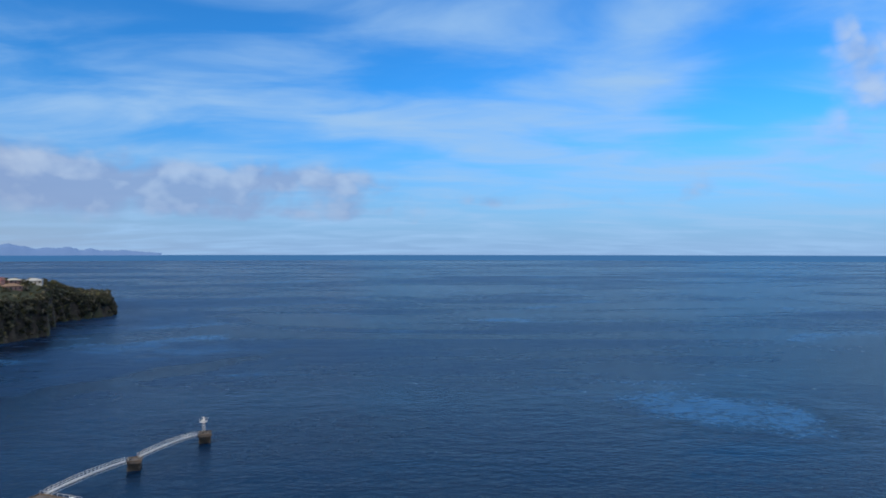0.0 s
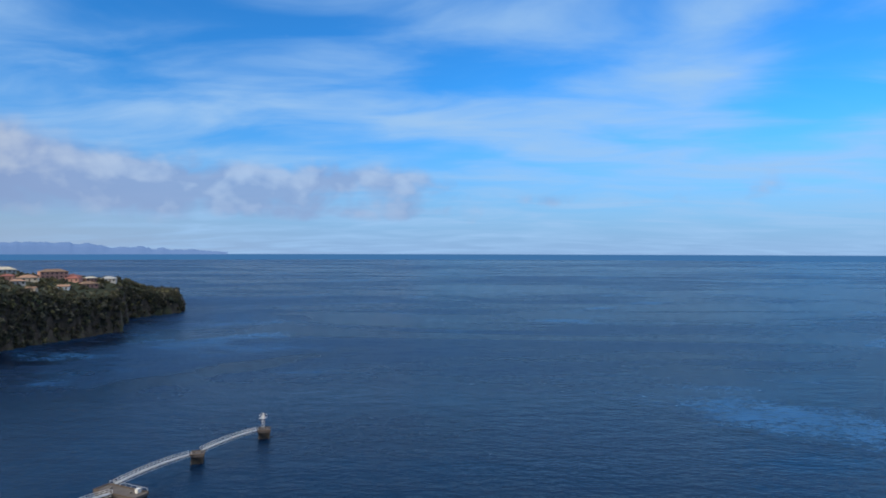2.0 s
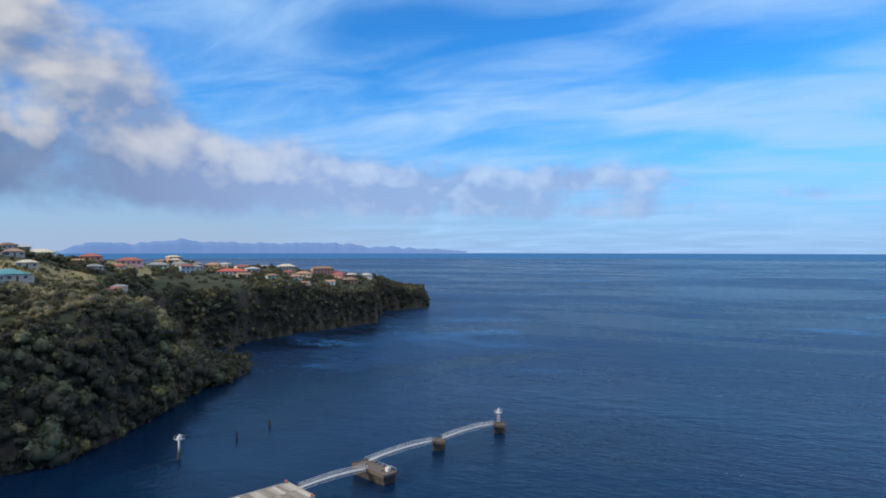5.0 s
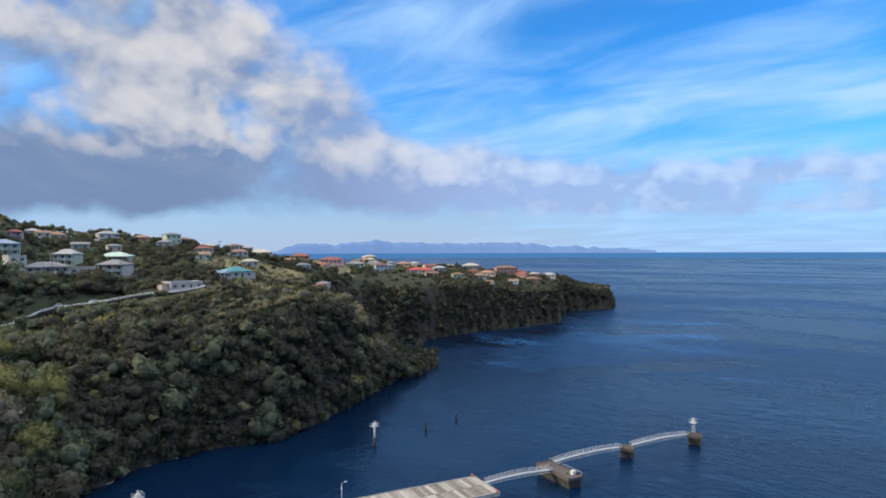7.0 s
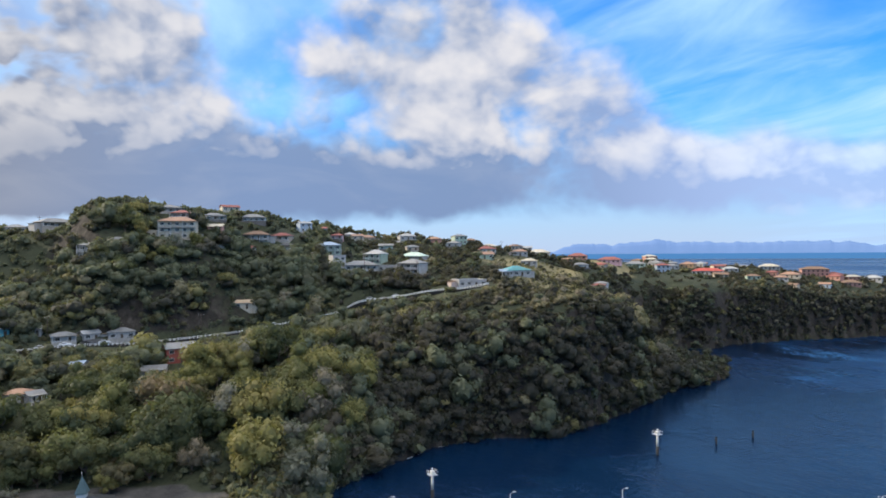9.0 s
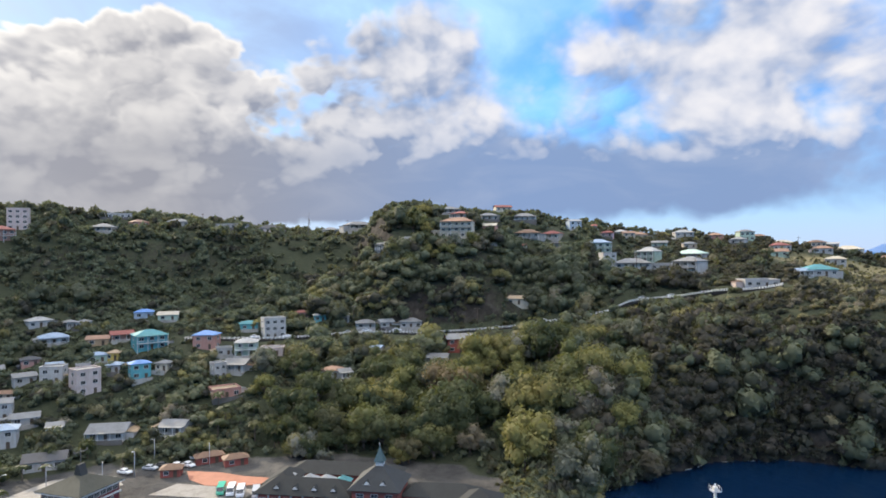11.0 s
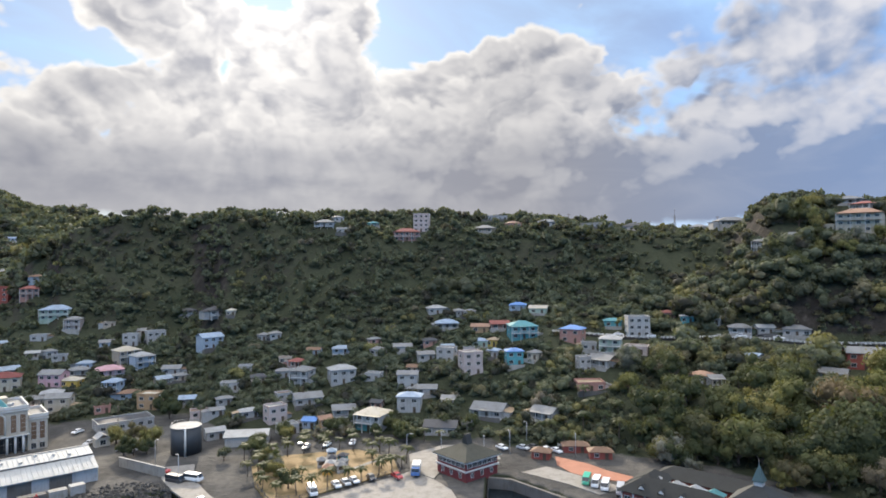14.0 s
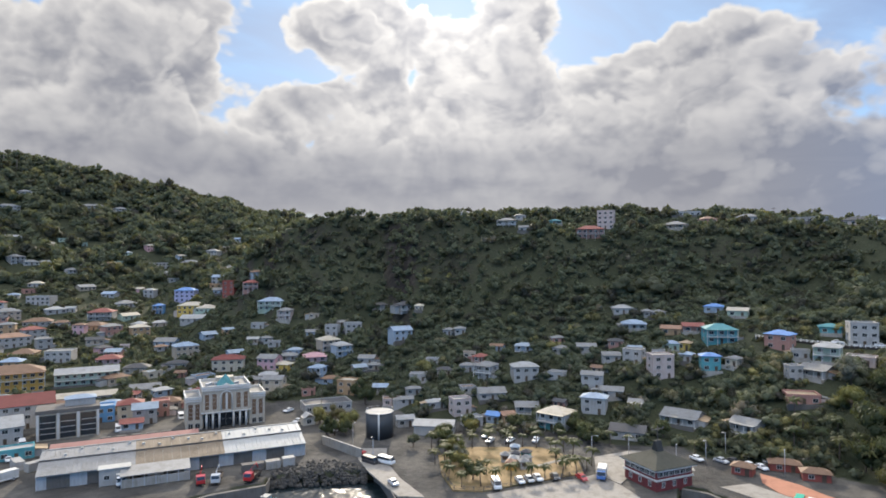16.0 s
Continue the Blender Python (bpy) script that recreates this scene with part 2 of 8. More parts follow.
def sea_material(n, b):
    p = where(n)
    flat = n.vec("MULTIPLY", p, (1.0, 1.0, 0.0))
    px, py, pz = n.xyz(p)
    gusts = n.noise(n.vec("MULTIPLY", flat, (0.5, 1.0, 0.0)), 0.0050, 5.0, 0.62, 1.1)
    bands = n.noise(n.vec("MULTIPLY", flat, (0.35, 1.0, 0.0)), 0.0014, 4.0, 0.6, 1.4)
    gusts = n.add(n.mul(gusts, 0.58), n.mul(bands, 0.60))
    fine = n.noise(n.vec("MULTIPLY", flat, (0.6, 1.0, 0.0)), 0.12, 5.0, 0.65)
    chop = n.noise(n.vec("MULTIPLY", flat, (0.6, 1.0, 0.0)), 0.45, 3.0, 0.6)
    streak = n.noise(n.vec("MULTIPLY", flat, (0.12, 0.6, 0.0)), 0.05, 4.0, 0.6, 0.5)
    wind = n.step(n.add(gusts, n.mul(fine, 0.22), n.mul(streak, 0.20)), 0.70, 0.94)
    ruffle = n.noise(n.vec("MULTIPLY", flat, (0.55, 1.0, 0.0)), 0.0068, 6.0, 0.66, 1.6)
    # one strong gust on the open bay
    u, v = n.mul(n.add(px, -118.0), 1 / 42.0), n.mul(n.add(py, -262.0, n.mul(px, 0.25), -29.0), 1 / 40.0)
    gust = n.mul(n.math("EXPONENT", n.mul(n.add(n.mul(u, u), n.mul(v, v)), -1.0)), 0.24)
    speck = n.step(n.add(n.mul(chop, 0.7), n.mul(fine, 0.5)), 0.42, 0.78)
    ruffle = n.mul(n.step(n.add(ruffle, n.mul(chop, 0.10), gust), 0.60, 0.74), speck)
    # the harbour itself lies in shelter: smooth, its darker reflection put into the colour
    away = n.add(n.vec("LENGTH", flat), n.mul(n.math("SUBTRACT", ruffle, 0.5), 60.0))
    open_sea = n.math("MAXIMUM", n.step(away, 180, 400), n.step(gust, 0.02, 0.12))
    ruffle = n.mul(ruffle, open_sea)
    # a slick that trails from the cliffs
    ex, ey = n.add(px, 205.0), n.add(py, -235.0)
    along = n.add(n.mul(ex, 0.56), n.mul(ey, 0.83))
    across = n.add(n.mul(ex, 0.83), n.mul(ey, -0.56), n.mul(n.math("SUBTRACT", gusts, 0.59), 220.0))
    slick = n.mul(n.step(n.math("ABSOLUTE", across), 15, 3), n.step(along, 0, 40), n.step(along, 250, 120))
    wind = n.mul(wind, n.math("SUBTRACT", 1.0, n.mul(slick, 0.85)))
    # sheen of wind ripples put into the colour: lighter gusts, a darker slick
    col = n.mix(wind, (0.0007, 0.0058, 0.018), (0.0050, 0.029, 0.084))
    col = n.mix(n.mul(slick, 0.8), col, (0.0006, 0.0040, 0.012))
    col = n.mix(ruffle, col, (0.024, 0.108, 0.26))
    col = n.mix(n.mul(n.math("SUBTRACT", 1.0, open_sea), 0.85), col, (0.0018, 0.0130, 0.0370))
    # greyer colour along the quays
    col = n.mix(n.step(py, -20, -80), col, (0.0050, 0.0110, 0.0140))
    wind = n.math("MAXIMUM", wind, ruffle)
    h = n.add(n.mul(fine, 0.9), n.mul(chop, 0.5))
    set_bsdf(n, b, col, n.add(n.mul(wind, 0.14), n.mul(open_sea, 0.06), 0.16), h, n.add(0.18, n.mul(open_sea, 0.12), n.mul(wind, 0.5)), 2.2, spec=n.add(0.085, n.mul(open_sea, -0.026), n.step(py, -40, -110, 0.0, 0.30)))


# patches of dry grass on the plateau: centre and radius
PASTURE = ((-255, 175, 20), (-292, 178, 16), (-330, 205, 36), (-420, 300, 42))


def pasture(x, y):
    return np.max([np.hypot(x - cx, y - cy) < r for cx, cy, r in PASTURE], 0).astype(float)


def ground_material(n, b):
    p = where(n)
    z = n.xyz(n.node("ShaderNodeNewGeometry").outputs["Normal"])[2]
    big = n.noise(p, 0.03, 4.0)
    small = n.noise(p, 0.5, 5.0, 0.65)
    litter = n.mix(n.step(n.add(big, n.mul(small, 0.5)), 0.5, 0.95), (0.024, 0.030, 0.016), (0.048, 0.053, 0.031))
    px, py, pz = n.xyz(p)
    dry = None
    for cx, cy, r in PASTURE:
        q = n.vec("LENGTH", n.vec("SUBTRACT", n.combine(px, py, 0.0), (cx, cy, 0.0)))
        q = n.step(n.add(n.mul(q, 1 / r), n.mul(n.math("SUBTRACT", big, 0.5), 1.2)), 1.15, 0.8)
        dry = q if dry is None else n.math("MAXIMUM", dry, q)
    straw = n.mix(small, (0.13, 0.115, 0.055), (0.26, 0.22, 0.12))
    grass = n.mix(dry, litter, straw)
    streak = n.noise(n.vec("MULTIPLY", p, (0.25, 0.25, 0.05)), 1.0, 7.0, 0.68)
    rock = n.ramp(streak, [(0.32, (0.010, 0.009, 0.008)), (0.55, (0.036, 0.031, 0.026)), (0.80, (0.105, 0.09, 0.075))])
    col = n.mix(n.step(n.add(z, n.mul(n.math("SUBTRACT", small, 0.5), 0.4)), 0.62, 0.80), rock, grass)
    # worn asphalt and concrete on the level ground by the harbour
    mid = n.noise(p, 0.07, 5.0, 0.6)
    pave = n.ramp(n.add(n.mul(mid, 0.8), n.mul(small, 0.25)), [(0.36, (0.040, 0.039, 0.038)), (0.54, (0.076, 0.073, 0.068)), (0.72, (0.145, 0.134, 0.118))])
    level = n.mul(n.step(n.add(pz, n.mul(small, 0.5)), 3.62, 3.40), n.step(py, 60, 30), n.step(z, 0.8, 0.95))
    col = n.mix(level, col, pave)
    set_bsdf(n, b, col, 0.95, n.add(small, streak), 0.7, 1.0, spec=0.15)


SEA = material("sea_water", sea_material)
GROUND = material("hillside_ground", ground_material)


# ---- mesh helpers ----
def mesh_from(name, verts, faces, mat, smooth=False):
    me = bpy.data.meshes.new(name)
    me.from_pydata([tuple(map(float, v)) for v in verts], [], [tuple(int(i) for i in f) for f in faces])
    if mat is not None:
        me.materials.append(mat)
    if smooth:
        me.shade_smooth()
    me.update()
    return me


# ---- the lie of the land: cross-sections seen from the harbour mouth ----
# TERRAIN-BEGIN
SHORE, SECTIONS = [], []


def shore(*pairs):
    SHORE.extend(pairs)


def section(az, *profile):
    """Heights of the land along a bearing, by metres inland from the shore."""
    SECTIONS.append((az, [p[0] for p in profile], [p[1] for p in profile]))


shore((26.6, 790), (27.3, 735), (29.2, 708), (31.3, 690), (31.9, 578), (34.7, 546), (39.6, 508), (42.6, 480), (42.62, 352), (44, 332),
      (45.5, 324), (48.1, 296), (50.1, 272), (52.7, 246), (55.2, 233), (58.7, 225), (62.1, 222), (65.5, 214), (69.2, 203),
      (73.2, 190), (76, 178), (79, 166), (84, 150), (110, 150))
shore((126, 132), (140.5, 150), (142.0, 167), (142.8, 176), (143.4, 180), (152.3, 178.5), (152.6, 173), (157, 170), (165, 160), (215, 150))
section(26.9, (0, -6), (900, -6))
section(27.6, (0, 0), (5, 14), (18, 19), (60, 20), (160, 15), (260, -6), (900, -6))
section(30.2, (0, 0), (4, 16), (11, 22), (60, 25.5), (180, 21), (330, -6), (900, -6))
section(32, (0, 0), (4, 18), (12, 28), (70, 36.5), (170, 33), (380, -6), (900, -6))
section(39.5, (0, 0), (4, 16), (11, 30), (19, 37), (40, 40), (115, 46), (250, 41), (450, -6), (900, -6))
section(42.6, (0, 0), (4, 16), (12, 32), (20, 38), (48, 41.5), (130, 48), (260, 43), (480, -6), (900, -6))
section(42.62, (0, 0), (5, 2.5), (30, 4), (45, -3), (118, -3), (129, 2), (134, 20), (144, 36), (160, 40), (180, 42), (262, 47), (400, 42), (600, -6))
section(43.6, (0, 0), (6, 4), (35, 8), (58, -2), (112, -3), (122, 2), (127, 18), (138, 35), (156, 40), (178, 42), (262, 47), (420, 42), (600, -6))
section(45.5, (0, 0), (10, 6), (30, 12), (50, 9), (78, -2), (110, -3), (127, 0), (132, 18), (142, 35), (162, 41), (190, 43), (270, 49.5), (420, 44), (700, -6))
section(48, (0, 0), (14, 9), (45, 18), (60, 20), (85, 12), (105, 3), (148, 2), (155, 20), (167, 37), (190, 43), (215, 45), (300, 53), (500, 42), (800, -6))
section(50, (0, 0), (7, 12), (24, 27), (48, 34), (75, 35), (95, 31), (120, 26), (160, 30), (185, 42), (220, 46), (300, 54.5), (500, 44), (800, -6))
section(52.5, (0, 0), (5, 13), (15, 29), (26, 39), (50, 42), (90, 44), (140, 42), (190, 47), (275, 56), (420, 54), (700, 20))
section(55, (0, 0), (5, 12), (14, 29), (24, 41), (32, 43.5), (62, 45), (80, 47), (110, 48.5), (160, 51), (260, 58), (420, 56), (700, 20))
section(60, (0, 0), (6, 12), (17, 29), (30, 40), (38, 43), (54, 45), (66, 47), (86, 52), (130, 55), (210, 62), (400, 60), (700, 30))
section(65.5, (0, 0), (8, 13), (24, 30), (40, 40), (62, 43), (70, 44.5), (80, 45.2), (112, 54), (140, 58), (235, 70), (500, 66), (800, 30))
section(69.2, (0, 0), (10, 12), (30, 27), (50, 36), (66, 38.5), (79, 40), (87, 42.2), (97, 42.8), (120, 52), (150, 58), (250, 74), (500, 70), (800, 40))
section(73.2, (0, 0), (12, 11), (36, 23), (62, 32.5), (86, 36.5), (96, 40.2), (107, 40.8), (124, 49), (150, 56), (210, 68), (310, 79), (700, 60))
section(78, (0, 0.5), (14, 6), (42, 16), (75, 28), (94, 32), (109, 36), (120, 36.5), (136, 47), (160, 59), (215, 76), (300, 83), (700, 70))
section(83, (0, 2.5), (24, 3), (48, 11), (82, 22), (112, 29.5), (126, 33), (137, 33.5), (154, 48), (180, 62), (230, 82), (275, 88), (360, 86), (800, 70))
section(88.7, (0, 2.5), (36, 3), (62, 12), (92, 22), (117, 28), (127, 30.6), (138, 31), (150, 48), (172, 70), (205, 84), (265, 88), (350, 86), (800, 80))
section(94, (0, 2.5), (42, 3), (66, 11), (95, 21), (118, 26.5), (126, 29.2), (137, 29.6), (154, 50), (185, 75), (212, 89), (290, 90), (420, 86), (800, 80))
section(98.5, (0, 2.5), (48, 3), (74, 13), (116, 26), (126, 28.4), (137, 28.8), (163, 40), (195, 50), (230, 72), (250, 76.5), (420, 79), (800, 78))
section(103, (0, 2.5), (50, 3), (78, 12), (116, 26), (127, 27.8), (138, 28.2), (172, 39), (198, 45), (242, 73), (275, 78.5), (430, 81), (800, 78))
section(110, (0, 2.5), (56, 3), (88, 14), (130, 27), (180, 39), (204, 44), (250, 77), (290, 84.5), (430, 88), (800, 83))
section(118, (0, 2.5), (70, 3), (90, 8), (125, 23), (170, 33), (200, 40), (250, 73), (275, 79), (300, 88), (450, 90), (800, 86))
section(126, (0, 2.5), (84, 3), (108, 9), (160, 22), (205, 40), (256, 73), (280, 80), (312, 90.5), (450, 92), (800, 88))
section(132, (0, 2.5), (84, 3), (118, 10), (170, 22), (212, 41), (268, 84), (308, 92), (450, 96), (800, 90))
section(140, (0, 2.5), (84, 3), (140, 11), (190, 24), (222, 42), (272, 86), (302, 92), (450, 96), (800, 90))
section(148, (0, 2.5), (84, 3), (140, 9), (195, 21), (245, 60), (282, 92), (330, 96), (450, 90), (800, 95))
section(151.5, (0, 2.5), (90, 3), (150, 9), (205, 22), (250, 54), (288, 82), (335, 86), (430, 80), (640, 100), (800, 125))
section(154, (0, 2.5), (100, 3), (170, 10), (220, 22), (262, 44), (305, 62), (350, 66), (450, 66), (640, 104), (800, 126))
section(157, (0, 2.5), (110, 3), (200, 13), (270, 30), (310, 38), (400, 46), (540, 76), (650, 116), (740, 134), (850, 136))
section(162, (0, 2.5), (110, 3), (200, 8), (300, 19), (450, 45), (600, 97), (740, 153), (850, 157))
section(173, (0, 2.5), (130, 3), (250, 10), (450, 46), (600, 108), (750, 184), (850, 190))
section(215, (0, 2.5), (150, 3), (300, 12), (450, 50), (740, 180), (850, 185))


def wobble(x, y, s, seed):
    """Cheap smooth noise for arrays, about -1 to 1."""
    u, v = x / s + seed * 1.7, y / s - seed * 2.3
    return (np.sin(u * 1.0 + 1.3 * np.sin(v * 0.9)) + np.sin(v * 1.1 + 1.7 * np.sin(u * 0.7 + 2.1)) + 0.6 * np.sin(2.3 * u - 1.9 * v + seed)) / 2.6


def land(x, y):
    """The height of the land, for arrays of places."""
    x, y = np.asarray(x, float), np.asarray(y, float)
    az = np.degrees(np.arctan2(-x, y))
    az = np.where(az < -100, az + 360, az)
    d = np.hypot(x, y)
    rough = np.clip((d - 160) / 60, 0, 1)
    natural = np.clip((84 - az) / 4, 0, 1)
    u = d - np.interp(az, [p[0] for p in SHORE], [p[1] for p in SHORE])
    u = u + natural * (3.0 * wobble(x, y, 9.0, 1) + 5.0 * wobble(x, y, 23.0, 2))
    keys = np.array([s[0] for s in SECTIONS])
    rows = np.stack([np.interp(u, s[1], s[2], left=-6.0) for s in SECTIONS])
    i = np.clip(np.searchsorted(keys, az) - 1, 0, len(keys) - 2)
    f = np.clip((az - keys[i]) / (keys[i + 1] - keys[i]), 0, 1)
    f = np.where(az > 46, f * f * (3 - 2 * f), f)
    z = np.take_along_axis(rows, i[None], 0)[0] * (1 - f) + np.take_along_axis(rows, i[None] + 1, 0)[0] * f
    slip = np.interp(az, [104, 104.01, 110, 115, 117, 117.01], [0, 150, 163, 175, 176, 0])
    z = np.where(d < slip, -6.0, z)
    # spurs and gullies on the steep slope above the town
    z = z + np.clip((z - 44) / 14, 0, 1) * np.clip((90 - z) / 12, 0, 1) * np.clip((az - 103) / 4, 0, 1) * np.clip((430 - d) / 60, 0, 1) * 5.0 * wobble(x, y, 26.0, 6)
    hilly = np.clip((z - 6) / 20, 0, 1)
    return z + hilly * (1.3 * wobble(x, y, 13.0, 3) + 2.2 * wobble(x, y, 37.0, 4))
# TERRAIN-END


def polar_sheet(name, azimuths, radii, height, mat):
    a, r = np.meshgrid(np.radians(azimuths), radii, indexing="ij")
    x, y = -np.sin(a) * r, np.cos(a) * r
    z = height(x, y)
    na, nr = a.shape
    i = (np.arange(na - 1)[:, None] * nr + np.arange(nr - 1)[None]).ravel()
    me = mesh_from(name, np.stack([x.ravel(), y.ravel(), z.ravel()], 1), np.stack([i, i + nr, i + nr + 1, i + 1], 1), mat, True)
    return new(name, me)


tagged(polar_sheet("ground", np.arange(24, 214, 0.36), np.r_[np.arange(120, 480, 3.4), np.arange(480, 1000, 8.0)], land, GROUND),
                 "steep dry-green coastal hills and cliffs round a bay", "hillside", kind="structure")
sea = tagged(polar_sheet("water", np.linspace(-180, 180, 121), np.r_[0.5, 30, 100, 300, 800, 2000, 4990], lambda x, y: 0 * x, SEA),
             "dark blue rippled sea with wind streaks", "sea", kind="structure")


def shore_foam():
    """A thin broken line of wash along the foot of the cliffs."""
    v, f = [], []
    foam = paint("foam", (0.36, 0.37, 0.36), 0.8, 0.5)
    last = None
    for i in range(260):
        a = radians(61 + i * 0.055)
        r = np.arange(150, 420, 0.4)
        h = land(-np.sin(a) * r, np.cos(a) * r)
        first = float(r[np.argmax(h > 0.0)])
        w = 0.9 * noise.noise((i * 0.06, 4.0, 0.0)) + 0.2 * noise.noise((i * 0.3, 9.0, 0.0))
        if w < 0.05 or (last is not None and abs(first - last) > 6):
            last = None
            continue
        b = len(v)
        for q in (first - 0.15 - 0.7 * w, first + 0.5):
            v.append((-math.sin(a) * q, math.cos(a) * q, 0.09))
        if last is not None:
            f.append((b - 2, b, b + 1, b - 1))
        last = first
    tagged(new("foam", mesh_from("foam", v, f, foam)), "thin broken line of white wash at the foot of the cliffs", "foam", kind="stuff")


# distant island ridge, so far off that it hardly shifts
def far_island():
    v, f = [], []
    az_keys = (24, 26.5, 28.5, 30.8, 32.5, 34, 36.5, 39, 42, 45, 47, 48.3, 49.6, 52, 54.5, 56, 57)
    el_keys = (-0.15, 0.12, 0.12, 0.34, 0.25, 0.52, 0.64, 0.60, 0.58, 0.66, 0.70, 0.92, 0.72, 0.50, 0.62, 0.35, -0.2)
    n = 260
    for i in range(n + 1):
        a = 57.2 - i / n * 33.4
        e = float(np.interp(a, az_keys, el_keys)) + 0.16 * noise.noise((a * 1.3, 3, 0)) + 0.09 * noise.noise((a * 4.1, 7, 0))
        for el, r in ((-0.3, 4820), (e * 0.5, 4860), (e, 4900), (-0.3, 4960)):
            v.append((-math.sin(radians(a)) * r, math.cos(radians(a)) * r, 65 + r * math.tan(radians(el))))
    for i in range(n):
        for k in range(3):
            j = i * 4 + k
            f.append((j, j + 4, j + 5, j + 1))
    # distance haze put into the colour: a blue base and a faint blue glow
    blue = material("far_hills_haze_glow", lambda n, b: (set_bsdf(n, b, n.mix(n.noise(where(n), 0.01, 5.0), (0.05, 0.08, 0.15), (0.08, 0.11, 0.19)), 1.0, spec=0.0),
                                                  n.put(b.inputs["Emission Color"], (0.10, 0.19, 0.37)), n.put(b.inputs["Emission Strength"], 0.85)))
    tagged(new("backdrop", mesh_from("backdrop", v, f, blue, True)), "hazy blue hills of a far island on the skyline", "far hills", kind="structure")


far_island()


# ---- building kit ----
def paint(name, colour, rough=0.75, dirt=0.5, metal=0.0):
    def build(n, b):
        p = where(n)
        patches = n.noise(p, 0.35, 4.0, 0.6)
        streaks = n.noise(n.vec("MULTIPLY", p, (2.2, 2.2, 0.25)), 1.0, 4.0, 0.6)
        grain = n.noise(p, 6.0, 3.0)
        f = n.mul(n.step(n.add(n.mul(patches, 0.6), n.mul(streaks, 0.5)), 0.45, 0.75), dirt)
        dark = tuple(c * k for c, k in zip(colour, (0.52, 0.48, 0.42)))
        set_bsdf(n, b, n.mix(f, colour, dark), rough, grain, 0.25, 0.02, metal)
    return material(name, build)


WALLS = {k: paint("wall_" + k, tuple(0.84 * v for v in c)) for k, c in {
    "white": (0.43, 0.42, 0.40), "cream": (0.56, 0.49, 0.38), "beige": (0.46, 0.385, 0.30), "pink": (0.66, 0.40, 0.42), "salmon": (0.46, 0.24, 0.19),
    "red": (0.31, 0.075, 0.055), "blue": (0.12, 0.32, 0.58), "paleblue": (0.38, 0.46, 0.54), "teal": (0.10, 0.36, 0.39), "palegreen": (0.40, 0.50, 0.40),
    "yellow": (0.68, 0.46, 0.10), "tan": (0.46, 0.30, 0.17), "grey": (0.38, 0.37, 0.35), "greypink": (0.56, 0.46, 0.42), "greyblue": (0.34, 0.42, 0.50),
    "lilac": (0.46, 0.46, 0.66), "bluewhite": (0.5, 0.5, 0.485), "ochre": (0.62, 0.36, 0.08), "maroon": (0.19, 0.036, 0.038)}.items()}
ROOFS = {k: paint("roof_" + k, tuple(0.88 * v for v in c), 0.78, 0.6) for k, c in {
    "grey": (0.23, 0.23, 0.225), "white": (0.37, 0.37, 0.36), "orange": (0.34, 0.20, 0.13), "red": (0.28, 0.09, 0.07), "brightred": (0.42, 0.07, 0.05),
    "darkred": (0.20, 0.05, 0.04), "blue": (0.14, 0.28, 0.56), "paleblue": (0.30, 0.38, 0.48), "teal": (0.08, 0.27, 0.29), "beige": (0.52, 0.46, 0.36),
    "brown": (0.22, 0.13, 0.08), "dark": (0.07, 0.07, 0.075), "tan": (0.42, 0.31, 0.20), "palegreen": (0.50, 0.62, 0.52), "greyblue": (0.30, 0.36, 0.42),
    "pink": (0.55, 0.32, 0.34), "cream": (0.6, 0.54, 0.42), "slate": (0.032, 0.035, 0.036)}.items()}
TRIM = paint("white_trim", (0.54, 0.53, 0.505), 0.65, 0.45)
CONCRETE = paint("weathered_concrete", (0.34, 0.32, 0.29), 0.9, 0.7)
DARK_CONCRETE = paint("stained_concrete", (0.13, 0.12, 0.11), 0.9, 0.6)
STEEL = paint("galvanised_steel", (0.42, 0.43, 0.45), 0.5, 0.45, 0.3)
TIMBER = paint("old_timber", (0.085, 0.06, 0.042), 0.9, 0.5)
RUBBER = paint("black_rubber", (0.02, 0.02, 0.02), 0.8, 0.2)
GLASS = material("window_glass", lambda n, b: set_bsdf(n, b, (0.025, 0.03, 0.035), n.add(0.08, n.mul(n.noise(where(n), 0.6), 0.12)), spec=0.6))


def part(name, mesh, parent, label="", m=None):
    """One mesh object under a thing or a part."""
    ob = new(name, mesh)
    if parent is not None:
        ob.parent = parent
    if m is not None:
        ob.matrix_local = m
    return tagged(ob, label)


def thing(name, m, label, category, group="", kind=""):
    ob = new(name)
    ob.empty_display_size = 0.2
    ob.matrix_world = m
    return tagged(ob, label, category, group, kind)


CUBE = ((0, 1, 3, 2), (4, 6, 7, 5), (0, 4, 5, 1), (2, 3, 7, 6), (0, 2, 6, 4), (1, 5, 7, 3))


def boxes(name, mats, *bs):
    """One mesh of boxes (x0, y0, z0, x1, y1, z1[, material slot])."""
    v, f, slots = [], [], []
    for b in bs:
        k = len(v)
        v += [(b[i], b[1 + j], b[2 + l]) for i in (0, 3) for j in (0, 3) for l in (0, 3)]
        f += [tuple(k + q for q in c) for c in CUBE]
        slots += [b[6] if len(b) > 6 else 0] * 6
    mats = mats if isinstance(mats, (list, tuple)) else [mats]
    me = mesh_from(name, v, f, None)
    for m in mats:
        me.materials.append(m)
    me.polygons.foreach_set("material_index", slots)
    return me


